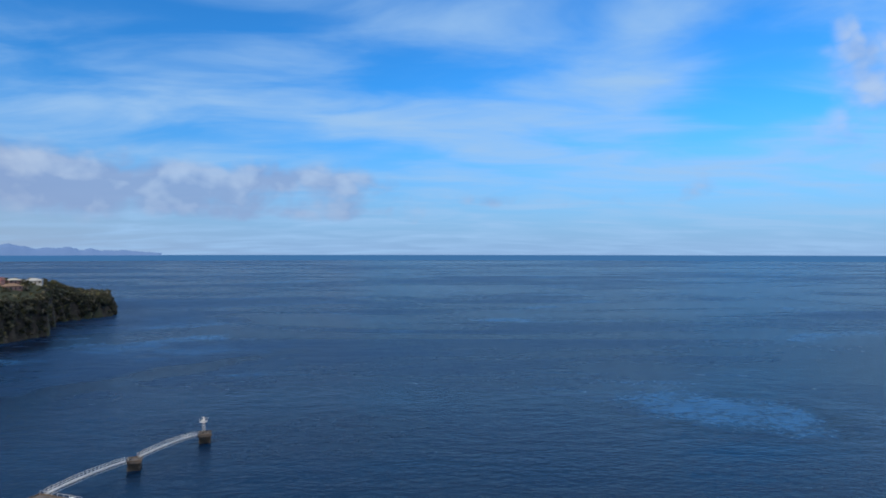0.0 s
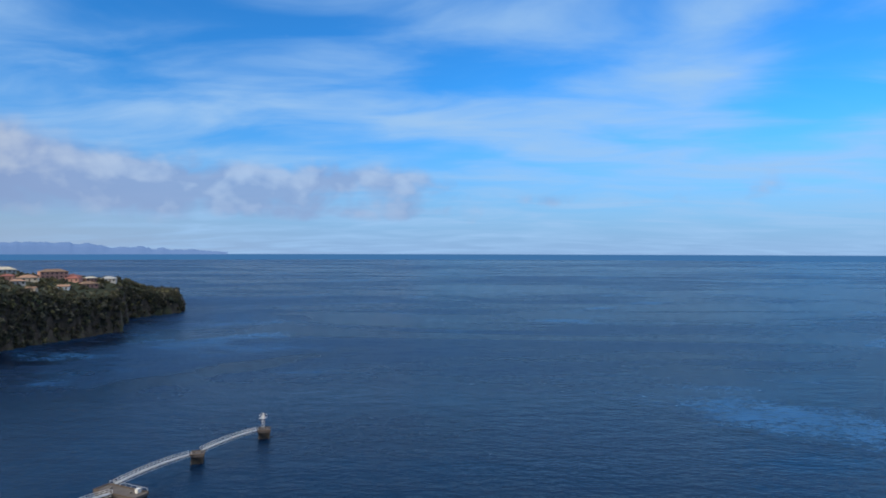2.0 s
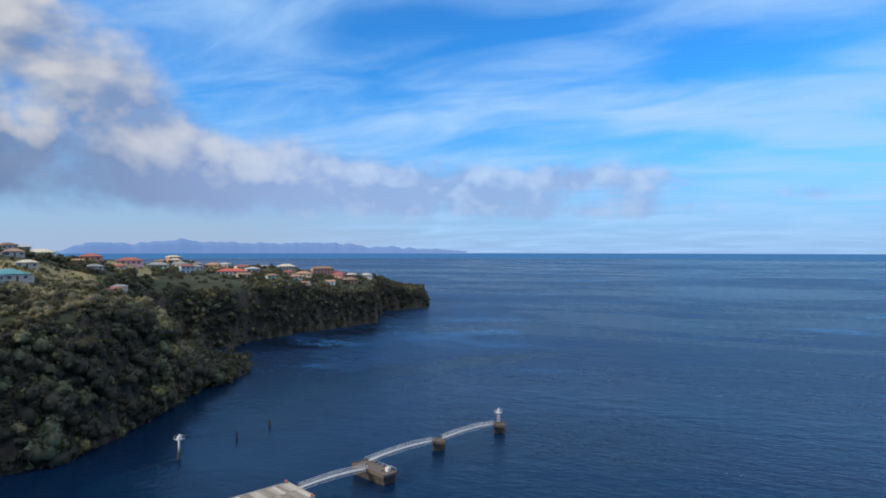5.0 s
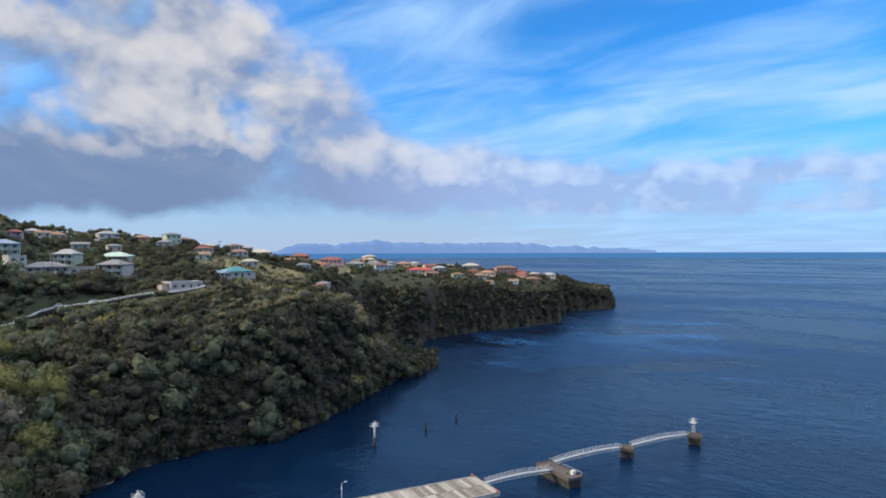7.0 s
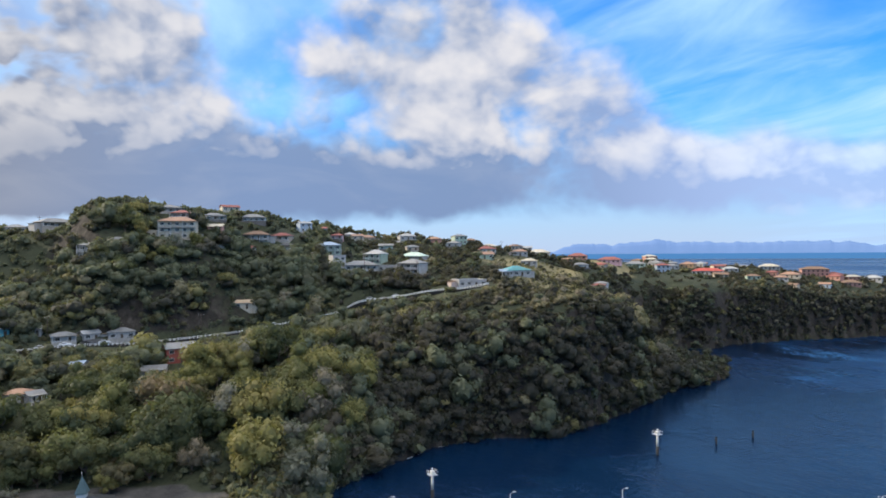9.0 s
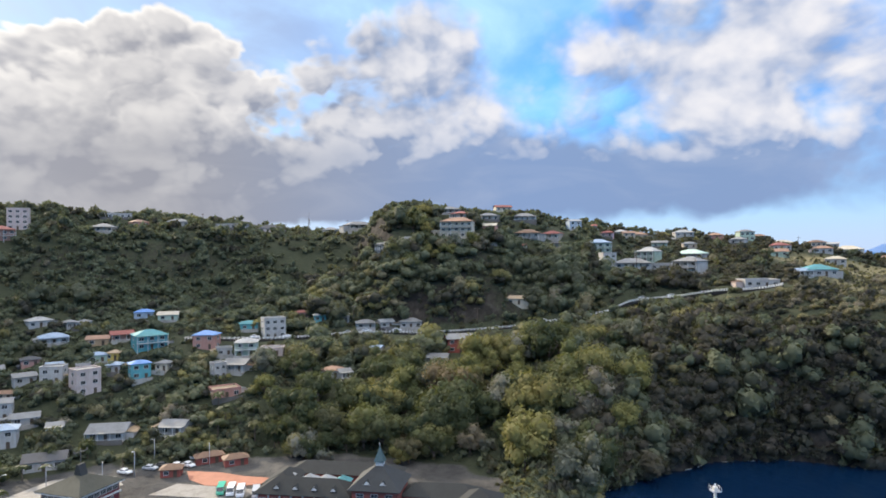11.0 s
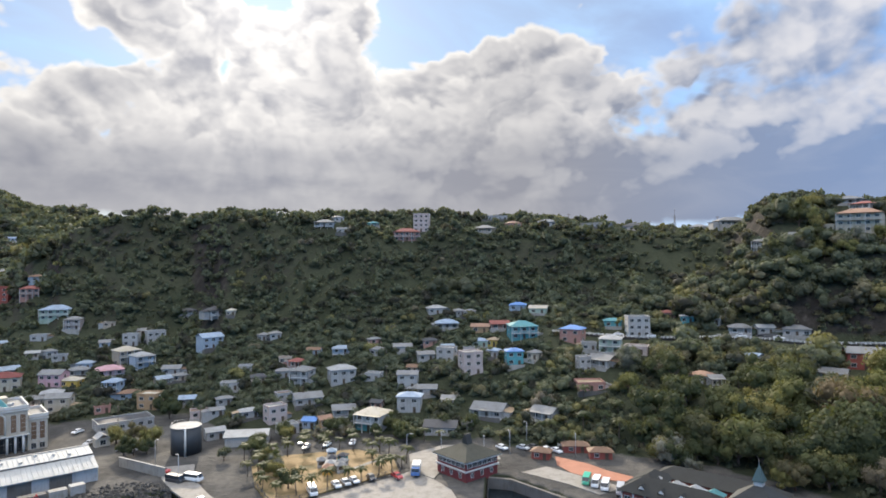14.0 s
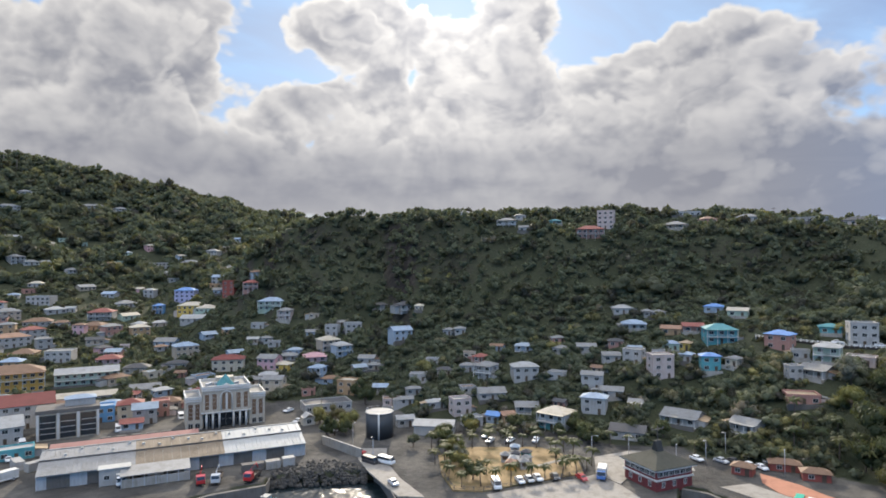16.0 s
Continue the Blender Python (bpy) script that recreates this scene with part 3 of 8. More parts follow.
def prism(name, mat, profile, length, axis="x"):
    """A profile of (across, up) pairs drawn out along x (or y), centred."""
    n, v = len(profile), []
    for s in (-length / 2, length / 2):
        v += [(s, p[0], p[1]) if axis == "x" else (p[0], s, p[1]) for p in profile]
    f = [tuple(range(n))[::-1], tuple(range(n, 2 * n))] + [(i, (i + 1) % n, n + (i + 1) % n, n + i) for i in range(n)]
    me = mesh_from(name, v, f, mat)
    bm = bmesh.new()
    bm.from_mesh(me)
    bmesh.ops.recalc_face_normals(bm, faces=bm.faces)
    bm.to_mesh(me)
    bm.free()
    return me


def tube(name, mat, path, radius, sides=8, smooth=True, end=None):
    """A round bar along a path; end: the radius at the far end."""
    path = [Vector(p) for p in path]
    v, f = [], []
    for i, p in enumerate(path):
        d = (path[min(i + 1, len(path) - 1)] - path[max(i - 1, 0)]).normalized()
        a = d.orthogonal().normalized()
        c = d.cross(a)
        r = radius if end is None else radius + (end - radius) * i / (len(path) - 1)
        v += [p + r * (math.cos(t) * a + math.sin(t) * c) for t in (2 * math.pi * k / sides for k in range(sides))]
    for i in range(len(path) - 1):
        f += [(i * sides + k, i * sides + (k + 1) % sides, (i + 1) * sides + (k + 1) % sides, (i + 1) * sides + k) for k in range(sides)]
    f += [tuple(range(sides))[::-1], tuple(range(len(v) - sides, len(v)))]
    me = mesh_from(name, v, f, mat)
    if smooth:
        me.polygons.foreach_set("use_smooth", [True] * (len(f) - 2) + [False] * 2)
    return me


def hip_roof(name, mat, w, d, rise, eave=0.5, cap=0.0, thick=0.14):
    """A hipped roof with its eaves at z = 0; cap: how long the ridge is (0 to 1 of w - d)."""
    x, y = w / 2 + eave, d / 2 + eave
    rx, ry = max((w - d) / 2, 0.02), max((d - w) / 2, 0.02)
    v = [(-x, -y, -thick), (x, -y, -thick), (x, y, -thick), (-x, y, -thick), (-x, -y, 0), (x, -y, 0), (x, y, 0), (-x, y, 0),
         (-rx, -ry, rise), (rx, -ry, rise), (rx, ry, rise), (-rx, ry, rise)]
    f = [(3, 2, 1, 0), (0, 1, 5, 4), (1, 2, 6, 5), (2, 3, 7, 6), (3, 0, 4, 7), (4, 5, 9, 8), (5, 6, 10, 9), (6, 7, 11, 10), (7, 4, 8, 11), (8, 9, 10, 11)]
    return mesh_from(name, v, f, mat)


def gable_roof(name, mat, w, d, rise, eave=0.5, thick=0.14):
    y = d / 2 + eave
    s = rise * eave / (d / 2)
    return prism(name, mat, [(-y, -s), (0, rise), (y, -s), (y, -s - thick), (0, rise - thick), (-y, -s - thick)], w + 2 * eave)


WINDOWS = {}


def lattice(name, mat, xs, zs, holes, y0, y1):
    """A flat frame in one piece: a grid of cells with holes left out."""
    solid = {(i, j) for i in range(len(xs) - 1) for j in range(len(zs) - 1)} - set(holes)
    ids, v, f = {}, [], []

    def at(i, j, y):
        if (i, j, y) not in ids:
            ids[i, j, y] = len(v)
            v.append((xs[i], y, zs[j]))
        return ids[i, j, y]
    for i, j in solid:
        f.append((at(i, j, y0), at(i + 1, j, y0), at(i + 1, j + 1, y0), at(i, j + 1, y0)))
        for di, dj, c in ((-1, 0, ((i, j + 1), (i, j))), (1, 0, ((i + 1, j), (i + 1, j + 1))), (0, -1, ((i, j), (i + 1, j))), (0, 1, ((i + 1, j + 1), (i, j + 1)))):
            if (i + di, j + dj) not in solid:
                f.append((at(*c[0], y0), at(*c[0], y1), at(*c[1], y1), at(*c[1], y0)))
    return mesh_from(name, v, f, mat)


def window_mesh(w, h, nx=2, ny=1, frame_mat=None, glass=None):
    """Frame and pane of a window w wide and h high, divided nx by ny; the origin is at the middle of its sill."""
    key = (round(w, 1), round(h, 1), nx, ny, frame_mat.name if frame_mat else "", glass.name if glass else "")
    if key not in WINDOWS:
        w, h = key[:2]
        xs, zs = [-w / 2 - 0.09], [-0.09]
        for lst, a, size, k in ((xs, -w / 2, w, nx), (zs, 0.0, h, ny)):
            for i in range(k):
                lst += [a + size * i / k + (0.03 if i else 0.0), a + size * (i + 1) / k - (0.03 if i < k - 1 else 0.0)]
            lst.append(a + size + 0.09)
        holes = [(2 * i + 1, 2 * j + 1) for i in range(nx) for j in range(ny)]
        WINDOWS[key] = (lattice("window", frame_mat or TRIM, xs, zs, holes, -0.09, 0.03), boxes("pane", glass or GLASS, (-w / 2, -0.03, 0, w / 2, 0.05, h)))
    return WINDOWS[key]


def window(parent, m, *size, **kw):
    f, g = window_mesh(*size, **kw)
    return part("pane", g, part("window", f, parent, m=m))


DOOR = boxes("door", TIMBER, (-0.5, -0.06, 0, 0.5, 0.05, 2.08))
NUMBER = {1: "single-storey", 2: "two-storey", 3: "three-storey", 4: "four-storey"}
TINT = {"palegreen": "pale green", "paleblue": "pale blue", "greypink": "pinkish grey", "greyblue": "grey-blue", "bluewhite": "blue and white", "brightred": "bright red", "darkred": "dark red"}
FOOTPRINTS = []


def house(x, y, turn, w, d, storeys, wall, roof, style, gallery=False, sh=2.8, group="houses on the hills", z=None):
    """A house whose front faces down its own -y."""
    c, s = math.cos(radians(turn)), math.sin(radians(turn))
    z0 = min(float(land(x + s * d / 2, y - c * d / 2)), float(land(x, y))) if z is None else z
    FOOTPRINTS.append((x, y, max(w, d) * 0.6))
    label = f"{NUMBER[storeys]} {TINT.get(wall, wall)} house with {TINT.get(roof, roof)} {'flat' if style == 'flat' else 'pitched'} roof on the slope"
    h = thing("house", pose(x, y, z0, 0, 0, turn), label, "house", group)
    top = storeys * sh
    wm = WALLS[wall]
    part("wall", boxes("wall", wm, (-w / 2, -d / 2, -2.0, w / 2, d / 2, top)), h)
    if wall == "bluewhite":
        part("painted_ground_floor", boxes("painted_ground_floor", WALLS["teal"], (-w / 2 - 0.03, -d / 2 - 0.03, -0.5, w * 0.15, d / 2, sh - 0.3)), h, "turquoise painted ground floor")
    if style == "hip":
        part("roof", hip_roof("roof", ROOFS[roof], w, d, min(w, d) * 0.22), h, m=pose(0, 0, top + 0.16))
    elif style == "gable":
        part("roof", gable_roof("roof", ROOFS[roof], w, d, d * 0.2), h, m=pose(0, 0, top + 0.18))
        part("gable_wall", prism("gable_wall", wm, [(-d / 2, -0.05), (d / 2, -0.05), (0, d * 0.2)], w - 0.3), h, m=pose(0, 0, top))
    else:
        part("roof", boxes("roof", ROOFS[roof], (-w / 2 + 0.2, -d / 2 + 0.2, top, w / 2 - 0.2, d / 2 - 0.2, top + 0.12)), h)
        part("parapet", boxes("parapet", wm, (-w / 2 - 0.1, -d / 2 - 0.1, top, w / 2 + 0.1, -d / 2 + 0.2, top + 0.6), (-w / 2 - 0.1, d / 2 - 0.2, top, w / 2 + 0.1, d / 2 + 0.1, top + 0.6),
                                  (-w / 2 - 0.1, -d / 2 + 0.2, top, -w / 2 + 0.2, d / 2 - 0.2, top + 0.6), (w / 2 - 0.2, -d / 2 + 0.2, top, w / 2 + 0.1, d / 2 - 0.2, top + 0.6)), h)
    cols = max(2, int(w / 3.0))
    ww = min(1.5, w / cols * 0.5)
    for k in range(storeys):
        for i in range(cols):
            cx = (i + 0.5) / cols * w - w / 2
            if k == 0 and i == cols // 2:
                part("door", DOOR, h, m=pose(cx, -d / 2, 0.02))
            else:
                if math.hypot(x, y) < 500:
                    window(h, pose(cx, -d / 2, k * sh + 0.95), ww, 1.2)
                else:
                    part("window", window_mesh(ww, 1.2)[1], h, m=pose(cx, -d / 2, k * sh + 0.95))
        side = 1 if -x * c - y * s > 0 else -1        # the flank that looks towards the harbour
        for side in (side,) if math.hypot(x, y) < 330 else ():
            window(h, pose(side * w / 2, 0, k * sh + 0.95, 0, 0, 90 * side), ww, 1.2)
    rng = random.Random(int(x * 13 + y * 7))
    if math.hypot(x, y) < 480:
        if rng.random() < 0.5:
            # a lean-to against one flank
            k, e, l = rng.choice((-1, 1)), rng.uniform(1.8, 3.2), d * rng.uniform(0.5, 0.85)
            part("lean_to", boxes("lean_to", rng.choice((wm, WALLS["grey"], WALLS["white"], WALLS["greypink"])), (-e / 2, -l / 2, -2.0, e / 2, l / 2, 2.15)), h, m=pose(k * (w / 2 + e / 2 + 0.02), rng.uniform(-0.1, 0.1) * d, 0))
            part("lean_to_roof", prism("lean_to_roof", rng.choice((ROOFS["grey"], ROOFS["brown"], ROOFS["dark"], ROOFS["tan"])), [(-e / 2 - 0.1, 2.62), (e / 2 + 0.4, 2.15), (e / 2 + 0.4, 2.25), (-e / 2 - 0.1, 2.72)], l + 0.5, "y"), h, m=pose(k * (w / 2 + e / 2 + 0.12), 0, 0, 0, 0, 0 if k > 0 else 180))
        if rng.random() < 0.4 and z is None:
            part("terrace", boxes("terrace", rng.choice((CONCRETE, DARK_CONCRETE)), (-w * 0.55, -d / 2 - 2.4, -3.0, w * 0.5, -d / 2 - 0.02, -0.05), (-w * 0.55, -d / 2 - 2.4, -0.05, w * 0.5, -d / 2 - 2.25, 0.75)), h, "concrete terrace wall")
        if rng.random() < 0.16:
            part("water_tank", tube("water_tank", ROOFS["dark"], [(0, 0, 0), (0, 0, 1.5)], 0.65, 10), h, "black plastic water tank", m=pose(-w / 2 - 0.8, -d / 4, -0.6 if style != "flat" else 0.2))
    if not gallery and style != "flat" and z is None and math.hypot(x, y) < 420 and rng.random() < 0.35:
        gallery = True
    if gallery:
        g = 1.6
        part("balcony_floor", boxes("balcony_floor", TRIM, (-w / 2, -d / 2 - g, top - sh - 0.15, w / 2, -d / 2 - 0.01, top - sh)), h)
        part("railing", boxes("railing", TRIM, (-w / 2, -d / 2 - g, top - sh + 0.85, w / 2, -d / 2 - g + 0.08, top - sh + 0.95),
                                 *[(-w / 2 + k * w / 14 - 0.03, -d / 2 - g + 0.02, top - sh, -w / 2 + k * w / 14 + 0.03, -d / 2 - g + 0.06, top - sh + 0.85) for k in range(15)]), h, "white railing")
        post = boxes("post", TRIM, (-0.1, -0.1, -2.5, 0.1, 0.1, top))
        for k in range(4):
            part("post", post, h, m=pose(-w / 2 + 0.12 + k * (w - 0.24) / 3, -d / 2 - g + 0.05, 0))
        part("porch_roof", boxes("porch_roof", ROOFS[roof], (-w / 2 - 0.2, -d / 2 - g - 0.3, top - 0.05, w / 2 + 0.2, -d / 2 - 0.01, top + 0.08)), h)
    return h


shore_foam()

# ---- houses ----
house(-99.5, -632.7, 185, 11.5, 8.6, 1, "white", "grey", "hip")
house(-111.8, -631.5, 162, 8.8, 6.2, 1, "white", "white", "gable")
house(-125.4, -605.8, 192, 9.5, 7.6, 2, "white", "grey", "hip", True)
house(-155.9, -610.8, 190, 12.0, 9.7, 2, "beige", "orange", "hip")
house(-196.1, -611.6, 186, 16.4, 10.0, 2, "white", "grey", "flat")
house(-196.0, -588.4, 186, 9.5, 7.7, 1, "white", "white", "hip")
house(-193.3, -562.6, 175, 8.0, 6.0, 1, "white", "white", "flat")
house(-162.1, -521.0, 135, 8.2, 6.7, 2, "white", "white", "hip")
house(-173.4, -474.8, 142, 14.0, 10.0, 3, "lilac", "blue", "hip")
house(-203.3, -486.5, 139, 10.5, 8.1, 2, "white", "paleblue", "gable")
house(-184.0, -420.8, 128, 8.6, 7.1, 4, "red", "red", "flat")
house(-185.5, -392.0, 147, 9.4, 6.7, 2, "salmon", "red", "hip", True)
house(-185.7, -362.8, 135, 14.4, 10.0, 2, "palegreen", "paleblue", "hip", True)
house(-89.7, -521.5, 142, 16.0, 10.0, 2, "white", "grey", "flat")
house(-92.9, -493.4, 183, 11.6, 8.7, 1, "white", "white", "hip")
house(-102.1, -492.3, 150, 6.3, 4.9, 1, "white", "white", "gable")
house(-135.4, -527.9, 138, 9.7, 8.0, 1, "white", "paleblue", "gable")
house(-137.9, -497.3, 188, 12.3, 9.9, 1, "white", "grey", "hip")
house(-151.0, -465.0, 144, 6.8, 5.3, 2, "blue", "blue", "hip", True)
house(-129.2, -435.1, 145, 8.1, 6.3, 1, "white", "white", "hip")
house(-141.0, -431.4, 168, 8.8, 6.1, 1, "beige", "white", "hip")
house(-161.1, -429.3, 141, 16.7, 10.0, 2, "yellow", "beige", "hip")
house(-164.1, -410.5, 130, 12.4, 10.0, 1, "palegreen", "beige", "hip")
house(-154.1, -406.8, 141, 14.3, 10.0, 1, "white", "white", "gable")
house(-59.5, -425.4, 186, 17.1, 10.0, 2, "white", "orange", "hip")
house(-62.3, -401.0, 153, 12.1, 9.3, 1, "tan", "brown", "hip")
house(-74.9, -378.2, 151, 12.4, 9.6, 2, "white", "grey", "flat")
house(-131.6, -300.2, 150, 14.5, 9.0, 2, "cream", "darkred", "hip")
house(-147.5, -288.9, 125, 9.3, 7.7, 2, "pink", "grey", "gable")
house(-132.2, -253.5, 134, 8.5, 6.6, 2, "cream", "grey", "gable")
house(-129.1, -269.4, 136, 7.4, 5.7, 1, "beige", "grey", "hip")
house(-171.9, -352.2, 136, 7.8, 6.0, 1, "white", "grey", "flat")
house(-186.1, -346.3, 134, 7.8, 6.1, 2, "greypink", "grey", "hip", True)
house(-194.5, -307.4, 130, 7.2, 5.6, 2, "white", "grey", "flat")
house(-204.1, -301.9, 160, 9.0, 6.7, 2, "white", "grey", "flat")
house(-207.2, -262.1, 166, 10.3, 8.3, 2, "paleblue", "paleblue", "gable")
house(-181.1, -290.5, 172, 9.8, 7.9, 2, "beige", "beige", "hip", True)
house(-182.2, -279.3, 171, 8.7, 7.0, 2, "paleblue", "white", "hip", True)
house(-168.6, -282.6, 155, 10.9, 7.6, 1, "pink", "pink", "hip")
house(-161.4, -295.1, 143, 7.7, 5.4, 1, "white", "grey", "hip")
house(-155.2, -256.1, 121, 6.3, 5.2, 2, "paleblue", "paleblue", "hip", True)
house(-167.2, -299.8, 133, 6.8, 5.3, 1, "greyblue", "greyblue", "hip")
house(-186.2, -261.2, 127, 8.0, 6.2, 1, "white", "grey", "gable")
house(-178.3, -211.1, 132, 7.8, 5.5, 1, "white", "grey", "flat")
house(-154.5, -229.6, 118, 7.7, 6.4, 2, "tan", "beige", "flat")
house(-165.3, -221.1, 135, 6.0, 4.5, 1, "white", "paleblue", "gable")
house(-194.0, -220.7, 131, 5.5, 4.5, 1, "white", "grey", "flat")
house(-135.0, -215.7, 162, 18.0, 10.0, 1, "grey", "dark", "flat")
house(-142.6, -175.6, 155, 5.8, 4.5, 1, "white", "white", "gable")
house(-152.0, -283.0, 124, 7.5, 6.2, 1, "yellow", "beige", "hip")
house(-229.7, -310.0, 157, 6.8, 5.1, 1, "grey", "dark", "hip")
house(-228.1, -283.8, 165, 10.4, 8.4, 1, "grey", "dark", "hip")
house(-164.1, -326.3, 177, 5.1, 4.5, 1, "white", "grey", "hip")
house(-228.4, -272.2, 132, 4.5, 4.5, 1, "cream", "cream", "hip")
house(-106.8, -447.9, 139, 13.2, 10.0, 1, "tan", "brown", "hip")
house(-79.5, -471.0, 162, 15.7, 10.0, 1, "grey", "brown", "hip")
house(-115.4, -324.3, 152, 9.4, 6.6, 1, "grey", "dark", "hip")
house(-98.3, -329.8, 155, 11.2, 7.9, 1, "grey", "dark", "hip")
house(-65.6, -488.9, 178, 13.7, 9.5, 2, "beige", "grey", "hip")
house(-115.3, -465.4, 148, 14.6, 10.0, 2, "grey", "red", "hip", True)
house(-89.5, -638.3, 196, 11.1, 8.9, 2, "white", "grey", "hip", True)
house(-219.3, -594.3, 152, 16.0, 10.0, 2, "beige", "grey", "hip")
house(-247.5, -611.5, 130, 12.4, 10.0, 2, "white", "grey", "hip")
house(-231.9, -530.2, 148, 12.6, 8.9, 2, "paleblue", "grey", "hip")
house(-134.1, -627.7, 140, 7.2, 6.0, 1, "white", "grey", "gable")
house(-278.2, -175.4, 136, 9.3, 6.9, 1, "white", "white", "hip")
house(-263.3, -159.8, 127, 10.2, 7.1, 1, "white", "paleblue", "hip")
house(-258.7, -138.5, 110, 8.0, 5.6, 1, "tan", "orange", "gable")
house(-264.0, -131.8, 123, 8.2, 5.7, 1, "salmon", "red", "gable")
house(-255.8, -116.6, 129, 11.5, 8.6, 2, "teal", "teal", "hip")
house(-243.1, -130.5, 124, 6.4, 4.5, 1, "palegreen", "paleblue", "hip")
house(-245.6, -124.8, 89, 4.5, 4.5, 1, "yellow", "tan", "hip")
house(-222.0, -123.0, 143, 8.0, 6.4, 3, "greypink", "grey", "flat")
house(-227.5, -137.3, 103, 7.3, 5.6, 2, "white", "grey", "flat")
house(-234.3, -110.0, 129, 6.6, 5.0, 2, "teal", "blue", "hip")
house(-236.7, -120.2, 99, 4.5, 4.5, 1, "white", "paleblue", "hip")
house(-239.8, -103.4, 85, 4.6, 4.5, 1, "cream", "grey", "hip")
house(-258.8, -94.6, 92, 8.9, 6.9, 2, "salmon", "blue", "hip")
house(-253.8, -85.9, 115, 5.9, 4.5, 1, "grey", "grey", "flat")
house(-254.3, -76.9, 99, 8.1, 5.7, 2, "palegreen", "white", "hip", True)
house(-280.4, -73.7, 119, 9.2, 6.9, 3, "white", "grey", "flat")
house(-256.4, -67.4, 97, 8.9, 6.3, 1, "greypink", "grey", "flat")
house(-285.2, -86.1, 113, 7.4, 5.2, 1, "teal", "teal", "hip")
house(-244.1, -76.9, 79, 8.9, 7.3, 1, "grey", "grey", "gable")
house(-227.3, -76.4, 123, 9.6, 7.2, 1, "salmon", "tan", "flat")
house(-237.1, -82.2, 133, 4.5, 4.5, 2, "grey", "grey", "flat")
house(-289.5, -134.5, 107, 8.0, 5.6, 1, "paleblue", "blue", "hip")
house(-284.9, -121.6, 105, 8.1, 5.7, 1, "palegreen", "beige", "gable")
house(-226.7, -172.7, 99, 6.0, 4.9, 1, "white", "grey", "hip")
house(-235.3, -165.9, 131, 8.0, 5.5, 1, "white", "grey", "gable")
house(-194.8, -186.6, 106, 7.8, 6.4, 2, "white", "grey", "hip", True)
house(-202.1, -172.3, 144, 10.2, 7.6, 2, "white", "white", "hip")
house(-207.2, -159.4, 110, 6.2, 4.8, 1, "white", "grey", "flat")
house(-207.5, -142.8, 117, 7.7, 5.4, 2, "white", "grey", "gable")
house(-193.4, -132.0, 116, 8.4, 5.9, 2, "white", "paleblue", "hip")
house(-181.6, -171.6, 147, 10.2, 7.6, 1, "white", "grey", "gable")
house(-177.9, -136.2, 99, 9.8, 8.1, 2, "bluewhite", "beige", "hip", True)
house(-184.4, -112.7, 113, 10.5, 7.4, 1, "white", "dark", "gable")
house(-201.4, -120.4, 113, 4.5, 4.5, 1, "grey", "grey", "gable")
house(-204.3, -104.7, 99, 11.3, 8.7, 1, "white", "grey", "gable")
house(-206.2, -84.4, 84, 8.0, 6.6, 1, "grey", "grey", "gable")
house(-164.9, -171.0, 160, 6.8, 5.5, 2, "greypink", "grey", "flat")
house(-167.8, -156.3, 115, 4.5, 4.5, 1, "paleblue", "blue", "gable")
house(-170.5, -152.7, 156, 4.5, 4.5, 1, "tan", "orange", "gable")
house(-159.9, -159.7, 159, 6.4, 5.2, 1, "white", "grey", "flat")
house(-195.7, -199.1, 127, 6.0, 4.5, 1, "white", "grey", "hip")
house(-225.3, -235.7, 142, 5.4, 4.5, 1, "white", "grey", "hip")
house(-222.4, -241.1, 119, 4.5, 4.5, 1, "grey", "grey", "hip")
house(-276.4, -160.8, 144, 4.5, 4.5, 1, "grey", "grey", "hip")
house(-276.9, -155.0, 91, 4.5, 4.5, 1, "grey", "grey", "hip")
house(-205.1, -200.4, 106, 5.3, 4.5, 1, "salmon", "red", "hip")
house(-229.5, -149.5, 137, 7.0, 5.3, 1, "white", "grey", "gable")
house(-299.2, -65.4, 116, 6.0, 4.5, 1, "salmon", "red", "hip")
house(-295.0, -56.3, 107, 5.3, 4.5, 1, "teal", "white", "hip")
house(-259.4, -26.0, 68, 5.0, 4.5, 1, "white", "paleblue", "gable")
house(-241.2, -40.4, 82, 7.5, 5.8, 1, "white", "orange", "hip")
house(-239.3, -36.1, 123, 4.5, 4.5, 1, "grey", "grey", "gable")
house(-262.4, 7.1, 102, 10.7, 8.0, 2, "red", "grey", "gable")
house(-249.7, -1.3, 82, 8.1, 5.7, 1, "grey", "grey", "gable")
house(-298.0, 34.2, 75, 7.5, 5.3, 1, "cream", "tan", "gable")
house(-289.1, -34.6, 103, 8.1, 5.6, 1, "grey", "grey", "hip")
house(-289.9, -25.6, 119, 6.2, 5.0, 1, "grey", "white", "gable")
house(-291.7, -14.4, 99, 9.7, 6.7, 1, "grey", "grey", "hip")
house(-293.7, -44.3, 81, 4.5, 4.5, 1, "white", "white", "gable")
house(-334.0, -2.9, 62, 5.1, 4.5, 1, "cream", "orange", "flat")
house(-400.8, -53.0, 122, 17.2, 10.0, 1, "white", "grey", "hip")
house(-332.9, -29.2, 67, 7.7, 6.4, 1, "white", "grey", "hip")
house(-384.8, 48.6, 89, 13.1, 9.1, 1, "white", "grey", "hip")
house(-359.8, 47.9, 74, 13.1, 9.2, 1, "grey", "brown", "hip")
house(-366.6, 62.5, 62, 10.2, 7.9, 1, "beige", "red", "hip")
house(-339.5, 41.2, 65, 5.6, 4.5, 1, "white", "red", "gable")
house(-335.1, 29.6, 109, 5.2, 4.5, 1, "white", "grey", "gable")
